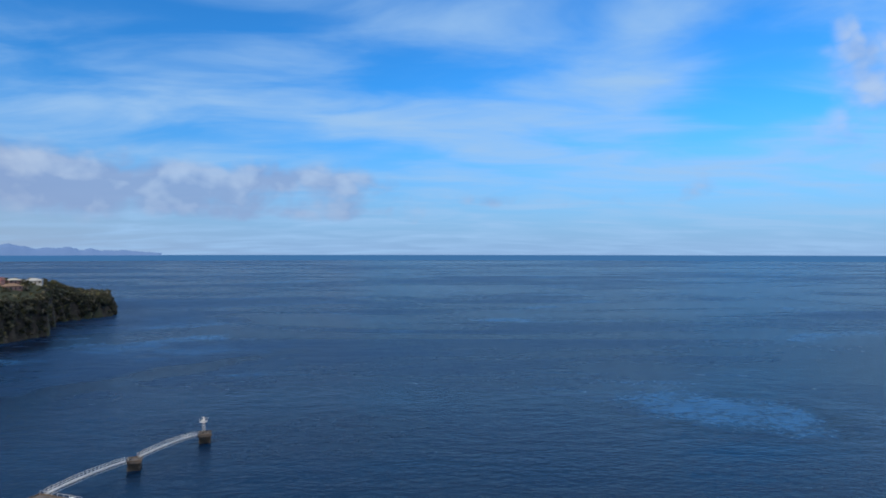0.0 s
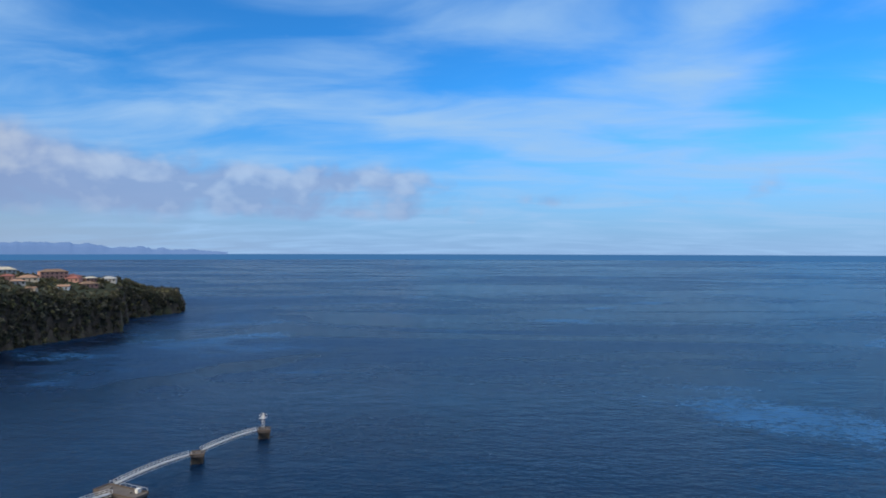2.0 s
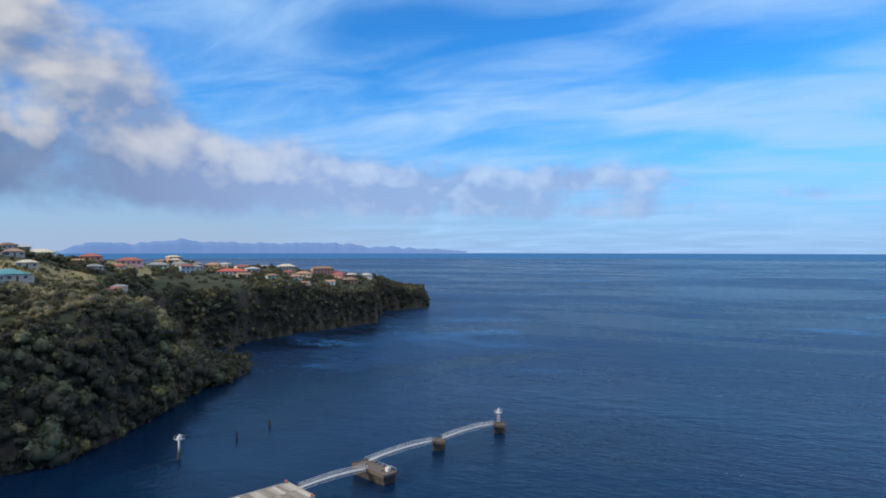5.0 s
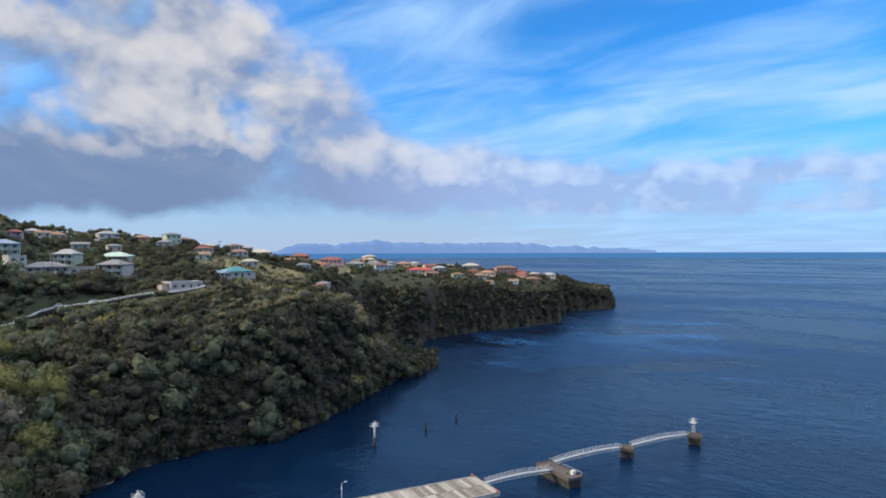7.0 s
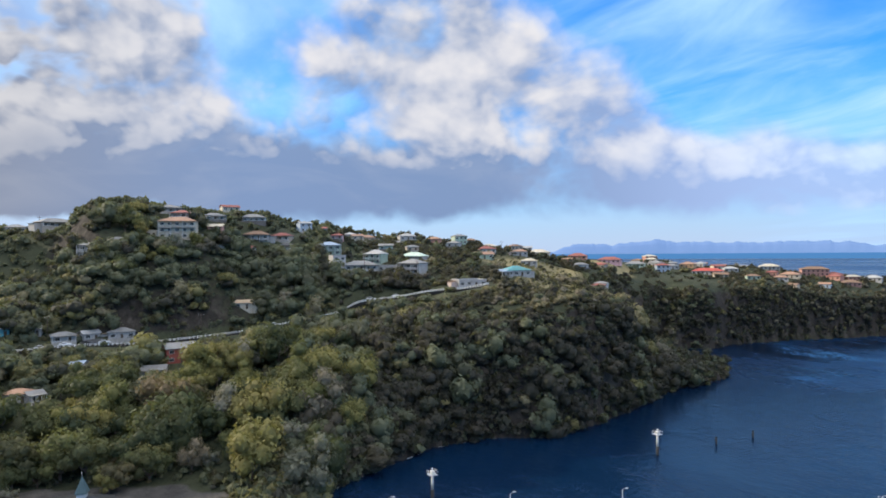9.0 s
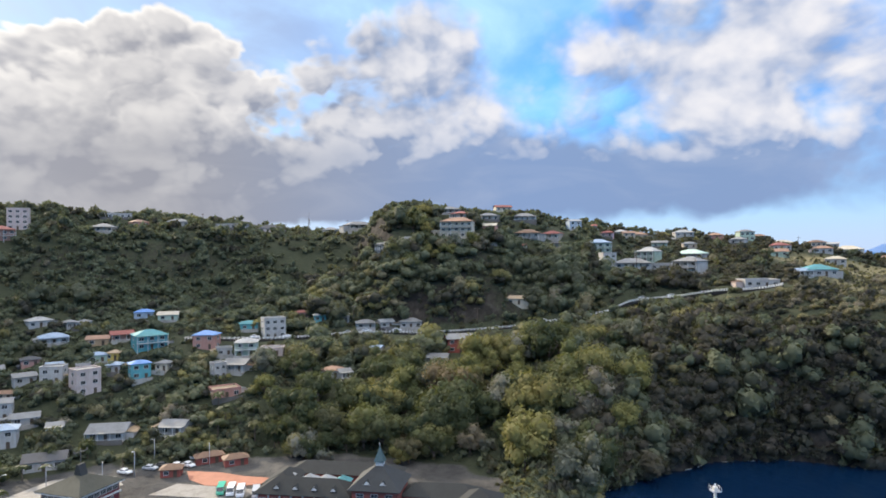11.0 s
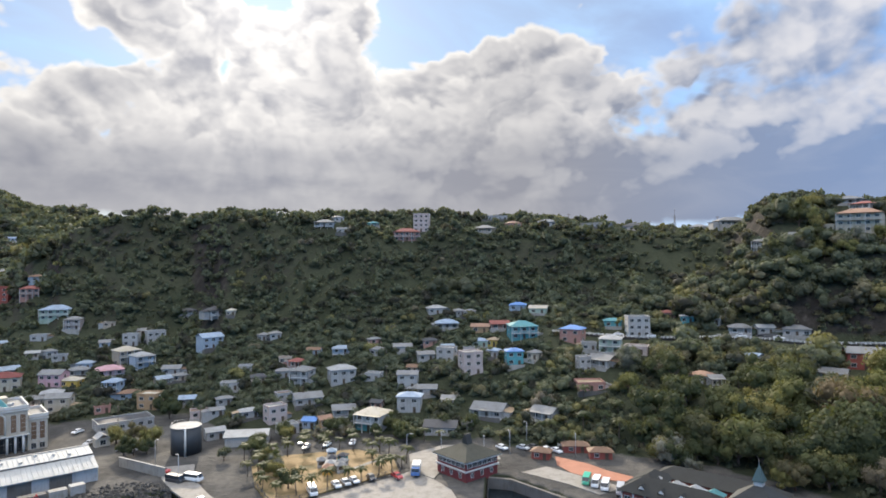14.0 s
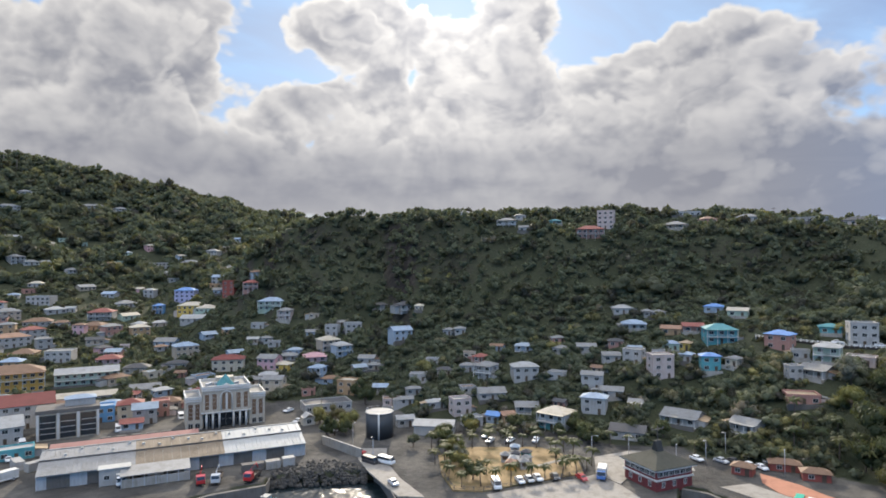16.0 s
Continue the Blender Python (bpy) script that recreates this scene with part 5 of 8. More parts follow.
def office():
    """White four-storey office with columns and a small pyramid roof."""
    m = Matrix.LocRotScale((-95.5, -216.5, QZ), Euler((0, 0, radians(163.0))), (0.87, 0.87, 0.87))
    h = thing("office_building", m, "white four-storey office with tall brown windows, columns and teal pyramid roof", "office building", "harbour buildings")
    FOOTPRINTS.append((-98, -222, 24))
    W = paint("office_cream", (0.42, 0.375, 0.305), 0.75, 0.35)
    part("wall", boxes("wall", W, (-9, 3.0, -0.5, 9, 18, 16), (-9, 0, 6.6, 9, 3.0, 16)), h)
    part("left_wing", boxes("left_wing", W, (-15.2, 1.2, -0.5, -9, 17, 12.0)), h)
    part("right_wing", boxes("right_wing", W, (9, 1.2, -0.5, 15.2, 17, 12.0)), h)
    par = []
    for (xa, xb, ya, yb, z) in ((-9.3, 9.3, -0.3, 18.3, 16), (-15.5, -9.3, 0.9, 17.3, 12), (9.3, 15.5, 0.9, 17.3, 12)):
        par += [(xa, ya, z, xb, ya + 0.5, z + 1.1), (xa, yb - 0.5, z, xb, yb, z + 1.1), (xa, ya + 0.5, z, xa + 0.5, yb - 0.5, z + 1.1), (xb - 0.5, ya + 0.5, z, xb, yb - 0.5, z + 1.1)]
    for b in par:
        part("parapet", boxes("parapet", TRIM, b), h)
    part("cornice", boxes("cornice", TRIM, (-9.5, -0.5, 15.2, 9.5, 0, 15.7), (-9.5, -0.5, 6.3, 9.5, 3, 6.7), (-15.6, 0.8, 11.2, -9.4, 1.2, 11.6), (9.4, 0.8, 11.2, 15.6, 1.2, 11.6)), h)
    part("roof", boxes("roof", ROOFS["grey"], (-8.8, 0.2, 16, 8.8, 17.8, 16.2), (-15, 1.4, 12, -9.3, 16.8, 12.15), (9.3, 1.4, 12, 15, 16.8, 12.15)), h)
    brown = material("bronze_glass", lambda n, b: set_bsdf(n, b, n.mix(n.noise(where(n), 0.5), (0.10, 0.06, 0.04), (0.16, 0.10, 0.065)), 0.18, spec=0.5))
    for x in (-7.4, -4.6, 4.6, 7.4):
        window(h, pose(x, 0, 7.7), 1.7, 6.2, nx=1, ny=4, glass=brown)
    for x in (-13.5, -10.9, 10.9, 13.5):
        window(h, pose(x, 1.2, 4.0), 1.7, 6.2, nx=1, ny=4, glass=brown)
        window(h, pose(x, 1.2, 0.6), 1.6, 2.0)
    # arched middle window
    v = [(-1.7, 0), (1.7, 0), (1.7, 5.2)] + [(1.7 * math.cos(t), 5.2 + 1.7 * math.sin(t)) for t in np.linspace(0.2, math.pi - 0.2, 12)] + [(-1.7, 5.2)]
    arch = part("arched_window", prism("arched_window", brown, v, 0.2, "y"), h, m=pose(0, -0.05, 7.5))
    ring = [(2.1 * math.cos(t), -0.2, 5.2 + 2.1 * math.sin(t)) for t in np.linspace(0, math.pi, 16)]
    part("arch_moulding", tube("arch_moulding", TRIM, [(2.1, -0.2, -0.2)] + ring + [(-2.1, -0.2, -0.2)], 0.28, 6), arch)
    part("mullion", boxes("mullion", TRIM, (-0.4, -0.2, 0, 0.4, -0.1, 6.6)), arch)
    col = tube("column", TRIM, [(0, 0, 0), (0, 0, 6.5)], 0.42, 12)
    for x in (-7.6, -5.2, -2.7, 2.7, 5.2, 7.6):
        part("column", col, h, m=pose(x, 0.2, 0))
    window(h, pose(0, 3.0, 0.2), 16.8, 5.8, nx=8, ny=2)
    part("steps", boxes("steps", CONCRETE, (-8, -1.6, -0.4, 8, 3, 0.02), (-8, -2.2, -0.4, 8, -1.6, -0.15)), h)
    part("pediment", prism("pediment", TRIM, [(-3.4, 16.0), (3.4, 16.0), (0, 17.9)], 0.8, "y"), h, m=pose(0, 0.2, 0))
    part("pyramid_roof", hip_roof("pyramid_roof", ROOFS["teal"], 6.4, 6.4, 4.4, 0.2), h, "teal metal pyramid roof", pose(0, 4.4, 16.6))
    part("plant_room", boxes("plant_room", W, (-3, 10, 16.2, 4, 15, 18.6)), h)
    unit = boxes("rooftop_unit", STEEL, (-0.7, -0.5, 0, 0.7, 0.5, 0.9))
    for k in range(10):
        part("rooftop_unit", unit, h, m=pose(-7 + (k * 3.7) % 14, 6.5 + (k % 3) * 1.2, 16.2))
    lodge = thing("gate_lodge", pose(-118.5, -200.5, QZ, 0, 0, 165), "small white gate lodge with arch and gabled roof", "lodge", "harbour buildings")
    part("wall", boxes("wall", W, (-2.2, -1.6, 0, 2.2, 1.6, 3.0)), lodge)
    part("roof", gable_roof("roof", ROOFS["white"], 4.4, 3.2, 1.2, 0.3), lodge, m=pose(0, 0, 3.15, 0, 0, 90))
    window(lodge, pose(0, -1.6, 0.8), 1.6, 1.5)


office()


def tank():
    h = thing("storage_tank", pose(-128.5, -171, QZ), "dark round storage tank with a pale flat top", "tank", "harbour buildings")
    FOOTPRINTS.append((-128.5, -171, 8))
    part("shell", tube("shell", paint("tank_dark", (0.035, 0.04, 0.045), 0.6, 0.4), [(0, 0, 0), (0, 0, 8.2)], 4.5, 40), h)
    part("top", tube("top", ROOFS["white"], [(0, 0, 8.2), (0, 0, 8.45)], 4.65, 40), h, "pale weathered top")
    part("pipe", tube("pipe", TRIM, [(3.0, 3.65, 0), (3.0, 3.65, 8.6)], 0.3, 8), h, "white standing pipe")
    part("rail", tube("rail", STEEL, [(4.4 * math.cos(t), 4.4 * math.sin(t), 9.3) for t in np.linspace(0, 2 * math.pi, 25)], 0.04, 4), h)
    post = tube("rail_post", STEEL, [(0, 0, 8.4), (0, 0, 9.3)], 0.04, 4)
    for k in range(12):
        part("rail_post", post, h, m=pose(4.4 * math.cos(k * math.pi / 6), 4.4 * math.sin(k * math.pi / 6), 0))


tank()


def pavilion():
    """Two-storey red harbour building, square, with a dark hipped roof and a mast."""
    cx, cy = -157.4, -86.9
    h = thing("harbour_pavilion", pose(cx, cy, QZ, 0, 0, 117.5 + 45), "square two-storey red pavilion with white balcony band and mossy hipped roof", "pavilion", "harbour buildings")
    FOOTPRINTS.append((cx, cy, 12))
    s = 5.9
    part("wall", boxes("wall", WALLS["maroon"], (-s, -s, -0.5, s, s, 5.4)), h)
    part("balcony_band", boxes("balcony_band", TRIM, (-s - 0.35, -s - 0.35, 2.7, s + 0.35, s + 0.35, 3.1)), h, "white band")
    part("fascia", boxes("fascia", TRIM, (-s - 0.9, -s - 0.9, 5.3, s + 0.9, s + 0.9, 5.6)), h)
    part("roof", hip_roof("roof", paint("mossy_shingles", (0.066, 0.064, 0.048), 0.95, 0.6), 2 * s, 2 * s, 3.0, 1.0), h, m=pose(0, 0, 5.76))
    for side in range(4):
        r = pose(0, 0, 0, 0, 0, 90 * side)
        for k in range(6):
            window(h, r @ pose(-4.6 + k * 1.84, -s, 3.75), 1.5, 1.1, nx=3)
        for k in range(3):
            window(h, r @ pose(-3.6 + k * 3.6, -s, 1.0), 0.9, 1.2)
    part("cupola", prism("cupola", ROOFS["slate"], [(-1.3, 0), (1.3, 0), (0.25, 3.0), (-0.25, 3.0)], 2.0), h, m=pose(0, 0, 7.9))
    mast = part("mast", tube("mast", DARK_CONCRETE, [(0, 0, 8.5), (0, 0, 14.6)], 0.10, 6), h)
    part("crossarm", boxes("crossarm", DARK_CONCRETE, (-2.0, -0.07, 13.7, 2.0, 0.07, 13.85), (-2.0, -0.1, 13.85, -1.7, 0.1, 14.3), (1.7, -0.1, 13.85, 2.0, 0.1, 14.3)), mast)


pavilion()


def terminal():
    """Red and white ferry terminal with dormers, a pyramid tower and a spire."""
    turn = 81.0
    m = pose(-158.5, -26, QZ, 0, 0, turn)     # local x along the front, -y to the water
    h = thing("terminal_building", m, "long red terminal with grey roofs and a green spire", "terminal", "harbour buildings")
    FOOTPRINTS.extend([(-160, -35, 14), (-160, -15, 14), (-164, 0, 10), (-172, -26, 14)])
    slate = paint("grey_green_shingles", (0.028, 0.029, 0.027), 0.95, 0.5)
    red = WALLS["red"]
    # wing along the front: local x from -16 to 6
    x0, x1 = -17.5, 6.0
    part("wing_wall", boxes("wing_wall", red, (x0, -4, -0.5, x1, 4, 3.5)), h)
    part("wing_roof", hip_roof("wing_roof", slate, x1 - x0, 8.0, 2.9, 0.7), h, m=pose((x0 + x1) / 2, 0, 3.6))
    part("rear_wall", boxes("rear_wall", red, (x0 + 2, 12, -0.5, x1 + 8, 19, 3.3)), h)
    part("rear_roof", hip_roof("rear_roof", slate, x1 - x0 + 6, 7.0, 2.2, 0.7), h, m=pose((x0 + x1) / 2 + 5, 15.5, 3.4))
    part("side_range", boxes("side_range", red, (x0 - 1, 4, -0.5, x0 + 6, 12, 3.3)), h)
    part("side_roof", hip_roof("side_roof", slate, 7, 11.0, 2.0, 0.6), h, m=pose(x0 + 2.5, 8, 3.4))
    white_post = boxes("pilaster", TRIM, (-0.18, -0.25, 0, 0.18, 0.0, 3.4))
    for k in range(8):
        part("pilaster", white_post, h, m=pose(x0 + 0.3 + k * 2.9, -4, 0))
        window(h, pose(x0 + 1.75 + k * 2.9, -4, 1.0), 1.6, 1.4, nx=2, ny=2)
    for k in range(4):
        d = part("dormer", prism("dormer", slate, [(-0.9, 0), (0.9, 0), (0, 1.0)], 2.0, "y"), h, m=pose(x0 + 5 + k * 4.8, -2.6, 4.6))
        part("dormer_face", prism("dormer_face", TRIM, [(-0.75, 0.02), (0.75, 0.02), (0, 0.82)], 0.1, "y"), d, "white dormer face", pose(0, -1.02, 0))
    # tower block
    part("tower", boxes("tower", red, (7.0, -5, -0.5, 18.0, 6, 5.9)), h)
    part("tower_roof", hip_roof("tower_roof", ROOFS["slate"], 11, 11, 4.9, 0.9), h, "dark pyramid roof", pose(12.5, 0.5, 6.0))
    for k in range(3):
        window(h, pose(9 + k * 3.5, -5, 3.6), 1.6, 1.4, nx=2, ny=2)
        window(h, pose(7.0, -2.5 + k * 3, 3.6, 0, 0, -90), 1.6, 1.4, nx=2, ny=2)
    for x in (10.6, 14.4):
        d = part("dormer", prism("dormer", ROOFS["slate"], [(-0.9, 0), (0.9, 0), (0, 1.1)], 2.0, "y"), h, m=pose(x, -3.6, 7.0))
        part("dormer_face", prism("dormer_face", TRIM, [(-0.8, 0.02), (0.8, 0.02), (0, 0.95)], 0.1, "y"), d, "white dormer face", pose(0, -1.02, 0))
    lantern = part("lantern", boxes("lantern", TRIM, (11.6, -0.4, 9.9, 13.4, 1.4, 11.2)), h, "small white lantern")
    part("spire", hip_roof("spire", paint("verdigris_green", (0.06, 0.105, 0.11), 0.6, 0.5), 1.9, 1.9, 3.4, 0.25), lantern, "grey-green metal spire", pose(12.5, 0.5, 11.3))
    part("vane", tube("vane", STEEL, [(12.5, 0.5, 14.4), (12.5, 0.5, 15.6)], 0.06, 5), lantern)
    # right-hand wings
    part("east_wall", boxes("east_wall", red, (18, 0, -0.5, 36, 7, 3.2)), h)
    part("east_roof", hip_roof("east_roof", slate, 18, 7, 2.2, 0.8), h, m=pose(27, 3.5, 3.3))
    part("end_roof", hip_roof("end_roof", slate, 9, 9, 3.0, 0.8), h, m=pose(37, -1, 3.4))
    part("end_wall", boxes("end_wall", red, (32.5, -5.5, -0.5, 41.5, 3.5, 3.3)), h)
    # canopies in the court
    for k, (x, c) in enumerate(((-13, "white"), (-8.5, "white"), (-4, "white"), (0.5, "teal"))):
        t = thing("canopy_tent", m @ pose(x, 8.2, 0), f"{'white' if c == 'white' else 'turquoise'} peaked canopy tent in the court", "canopy", "canopies in the court")
        part("cover", hip_roof("cover", ROOFS[c], 4.2, 4.2, 1.6, 0.1, thick=0.05), t, m=pose(0, 0, 3.0))
        leg = tube("leg", STEEL, [(0, 0, 0), (0, 0, 3.0)], 0.05, 5)
        for sx in (-2, 2):
            for sy in (-2, 2):
                part("leg", leg, t, m=pose(sx, sy, 0))


terminal()


def hut(x, y, turn, w, d, open_front=False):
    h = thing("kiosk", pose(x, y, QZ, 0, 0, turn), "small red kiosk with brown pitched roof on the car park", "kiosk", "red kiosks")
    FOOTPRINTS.append((x, y, w * 0.7))
    part("wall", boxes("wall", WALLS["red"], (-w / 2, -d / 2, -0.4, w / 2, d / 2, 2.4)), h)
    part("roof", hip_roof("roof", ROOFS["brown"], w, d, 1.1, 0.5), h, m=pose(0, 0, 2.5))
    part("door", DOOR, h, m=pose(w * 0.25, -d / 2, 0.02))
    window(h, pose(-w * 0.2, -d / 2, 1.0), 1.2, 1.0)


hut(-179.5, -74.3, 100, 5.2, 3.6)
hut(-190.5, -68.0, 120, 7.5, 3.6)
hut(-188.5, -59.5, 118, 6.5, 3.6)


def flat_patch(name, pts, z, mat, label, category):
    v = [(*p, z) for p in pts] + [(*p, z - 0.4) for p in pts]
    n = len(pts)
    f = [tuple(range(n))] + [(i, i + n, (i + 1) % n + n, (i + 1) % n) for i in range(n)]
    me = mesh_from(name, v, f, mat)
    bm = bmesh.new()
    bm.from_mesh(me)
    bmesh.ops.recalc_face_normals(bm, faces=bm.faces)
    bm.to_mesh(me)
    bm.free()
    return tagged(new(name, me), label, category, kind="structure")


def dry_grass(n, b):
    p = where(n)
    a, c = n.noise(p, 0.18, 5.0, 0.6), n.noise(p, 2.5, 4.0, 0.6)
    set_bsdf(n, b, n.ramp(n.add(n.mul(a, 0.8), n.mul(c, 0.2)), [(0.35, (0.101, 0.084, 0.034)), (0.5, (0.245, 0.168, 0.076)), (0.68, (0.317, 0.224, 0.119))]), 0.95, c, 0.6, 0.1)


DRY_GRASS = material("dry_grass", dry_grass)
TERRACOTTA = paint("terracotta_paving", (0.36, 0.15, 0.09), 0.85, 0.5)
PALE_CONCRETE = paint("pale_concrete", (0.255, 0.238, 0.212), 0.9, 0.75)
flat_patch("lawn", [(-118.5, -128.5), (-113, -118), (-118, -112.5), (-147.9, -103.4), (-156.5, -112), (-157.5, -127), (-141.5, -141.5), (-129, -142)], 3.02, DRY_GRASS, "dry brown park lawn", "lawn")
flat_patch("pavement", [(-183, -71.5), (-176, -68), (-171.5, -62), (-170.5, -54), (-173, -45.5), (-177, -46.5), (-178.5, -54), (-181.5, -61)], 2.92, TERRACOTTA, "curved terracotta paved strip", "pavement")
flat_patch("pavement", [(-150, -101), (-148, -92), (-164, -96), (-172, -84), (-182, -92), (-176, -106), (-162, -110)], 2.96, PALE_CONCRETE, "pale concrete forecourt", "pavement")
flat_patch("pavement", [(-126, -71), (-113.5, -84), (-112, -100), (-117.5, -110.5), (-147, -101.5), (-150.2, -101.2), (-147.8, -91.8), (-144, -84), (-136, -76)], 2.8, PALE_CONCRETE, "wide pale concrete apron above the quay", "pavement")
flat_patch("pavement", [(-165, -74), (-163, -60), (-160, -50), (-168, -46), (-171, -60), (-173, -70)], 2.90, PALE_CONCRETE, "pale concrete car park", "pavement")
flat_patch("road", [(-100.1, -124), (-104.7, -119), (-108.5, -134), (-114.5, -148.6), (-122, -158), (-116, -163), (-109.2, -155), (-105.2, -144)], 3.0, PALE_CONCRETE, "concrete causeway road to the harbour", "road")
flat_patch("path", [(-139, -117), (-140, -115.5), (-154, -113.5), (-154.5, -115)], 3.05, PALE_CONCRETE, "pale path over the lawn", "path")


def rocks():
    """Riprap below the warehouse yard, as one heap of stones."""
    rng = random.Random(4)
    bm = bmesh.new()
    stone = material("dark_boulders", lambda n, b: set_bsdf(n, b, n.mix(n.noise(where(n), 0.8, 5.0), (0.018, 0.017, 0.016), (0.075, 0.070, 0.062)), 0.9, n.noise(where(n), 2.0, 5.0), 0.6, 0.2))
    for k in range(560):
        t = rng.random()
        a, r = 144 + 8.2 * t, 177.5 + 14 * rng.random() ** 1.6 * (0.4 + 0.6 * math.sin(t * 3))
        z = min(2.5, 0.0 + (r - 177) * 0.55) + rng.uniform(-0.2, 0.2)
        s = rng.uniform(0.28, 0.7)
        q = bmesh.ops.create_icosphere(bm, subdivisions=1, radius=s, matrix=pose(-math.sin(radians(a)) * r, math.cos(radians(a)) * r, z, rng.uniform(0, 360), rng.uniform(0, 360), 0))
        for v in q["verts"]:
            v.co += Vector((rng.uniform(-1, 1), rng.uniform(-1, 1), rng.uniform(-1, 1))) * s * 0.22
    me = bpy.data.meshes.new("boulders")
    bm.to_mesh(me)
    bm.free()
    me.materials.append(stone)
    tagged(new("boulders", me), "heap of dark boulders along the water's edge", "boulders", kind="stuff")


rocks()
fence = thing("yard_wall", pose(-110.5, -166, QZ, 0, 0, 93), "long pale concrete yard wall", "wall", "harbour buildings")
part("wall", boxes("wall", PALE_CONCRETE, (-10, -0.2, -0.3, 10, 0.2, 2.6)), fence)
part("coping", boxes("coping", CONCRETE, (-10.1, -0.3, 2.6, 10.1, 0.3, 2.8)), fence)
wh2 = thing("white_shed", pose(-144.5, -161.5, 3.0, 0, 0, 130), "low white-roofed workshop beside the park", "shed", "harbour buildings")
FOOTPRINTS.append((-144.5, -161.5, 8))
part("wall", boxes("wall", WALLS["white"], (-6.5, -4, -0.5, 6.5, 4, 3.2)), wh2)
part("roof", gable_roof("roof", ROOFS["white"], 13, 8, 1.2, 0.5), wh2, m=pose(0, 0, 3.3))


def booth(x, y, turn, wall, roof):
    h = thing("market_booth", pose(x, y, 3.02, 0, 0, turn), f"small {TINT.get(wall, wall)} market booth on the lawn", "booth", "booths on the lawn")
    part("wall", boxes("wall", WALLS[wall], (-1.2, -1.1, 0, 1.2, 1.1, 2.1)), h)
    part("roof", hip_roof("roof", ROOFS[roof], 2.4, 2.2, 0.8, 0.35), h, m=pose(0, 0, 2.2))
    part("hatch", boxes("hatch", TIMBER, (-0.8, -1.16, 0.9, 0.8, -1.1, 1.8)), h)


for x, y, a, c, r in ((-139.2, -124.3, 130, "grey", "grey"), (-142.5, -123.6, 140, "greyblue", "dark"), (-135.6, -118.8, 120, "ochre", "orange"), (-138.7, -117, 150, "grey", "grey"),
                      (-145.5, -122, 110, "teal", "dark"), (-138.7, -120.6, 125, "white", "white"), (-147.1, -127.8, 135, "greyblue", "greyblue"), (-141.6, -118.6, 100, "white", "grey")):
    booth(x, y, a, c, r)

# town blocks behind the harbour
TOWN = "town buildings behind the harbour"
for args in (
        (-47, -328, 172, 24, 13, 3, "ochre", "brown", "hip"), (-75, -322, 166, 25, 9, 2, "palegreen", "white", "gable"), (-67, -296, 166, 26, 7, 1, "white", "beige", "gable"), (-92, -296, 164, 12, 8, 1, "grey", "grey", "gable"),
        (-44, -268, 172, 16, 14, 3, "white", "darkred", "gable"), (-33, -249, 176, 13, 12, 2, "white", "white", "gable"), (-19, -230, 176, 12, 10, 2, "paleblue", "beige", "flat"),
        (-56, -272, 168, 14, 8, 1, "salmon", "red", "gable"), (-72, -270, 160, 10, 8, 1, "tan", "paleblue", "hip"), (-65, -256, 164, 9, 6.5, 2, "blue", "paleblue", "flat"), (-74.5, -254, 163, 8.5, 7.5, 2, "cream", "darkred", "hip"), (-76.5, -243.5, 163, 8, 7.5, 2, "grey", "greyblue", "gable"), (-84, -250, 162, 6, 6, 2, "salmon", "red", "flat"), (-60, -284, 166, 11, 6, 1, "grey", "brown", "gable"),
        (-90, -262, 164, 10, 7, 1, "grey", "brown", "hip"), (-101, -256, 164, 9, 8, 2, "salmon", "darkred", "hip"), (-110, -252, 162, 10, 7, 2, "grey", "grey", "gable"),
        (-118, -250, 160, 10, 7, 2, "red", "red", "flat"), (-33.5, -226, 172, 12, 6, 1, "teal", "white", "flat"),
        (-104, -243, 163, 11, 6, 1, "greyblue", "greyblue", "gable"), (-12, -250, 182, 14, 12, 2, "beige", "grey", "flat"),
        (-16, -275, 180, 16, 12, 2, "white", "paleblue", "hip"), (-14, -300, 180, 14, 12, 2, "tan", "red", "hip"), (-38, -292, 174, 14, 10, 2, "greypink", "grey", "hip")):
    house(*args, group=TOWN, z=2.7 if args[1] > -300 else None)


def colonnade_block():
    """Pale two-storey block whose front is cut by tall dark bays."""
    h = thing("arcaded_building", pose(-52, -243, QZ, 0, 0, 168), "pale commercial building with three tall dark bays and white columns", "building", TOWN)
    FOOTPRINTS.append((-52, -244, 12))
    part("wall", boxes("wall", WALLS["cream"], (-9, -4.5, -0.5, 9, 6, 9.5)), h)
    for k in range(3):
        part("bay", boxes("bay", [GLASS, TRIM], (-2.3, -0.08, 0, 2.3, 0.05, 7.6), *[(-2.3, -0.12, 1.8 * i + 1.7, 2.3, -0.08, 1.8 * i + 1.85, 1) for i in range(3)]), h, m=pose(-5.8 + 5.8 * k, -4.5, 0.6))
    col = boxes("column", TRIM, (-0.35, -0.45, 0, 0.35, 0.0, 8.8))
    for k in range(4):
        part("column", col, h, m=pose(-8.6 + 5.75 * k, -4.5, 0))
    part("parapet", boxes("parapet", DARK_CONCRETE, (-9.3, -4.9, 8.8, 9.3, -4.5, 10.0), (-9.3, -4.5, 9.5, 9.3, 6.2, 9.8)), h)
    part("roof_house", boxes("roof_house", WALLS["white"], (-1, 0, 9.8, 8, 5.5, 12.0)), h)
    part("roof", hip_roof("roof", ROOFS["paleblue"], 9, 5.5, 1.0, 0.3), h, m=pose(3.5, 2.75, 12.1))


colonnade_block()


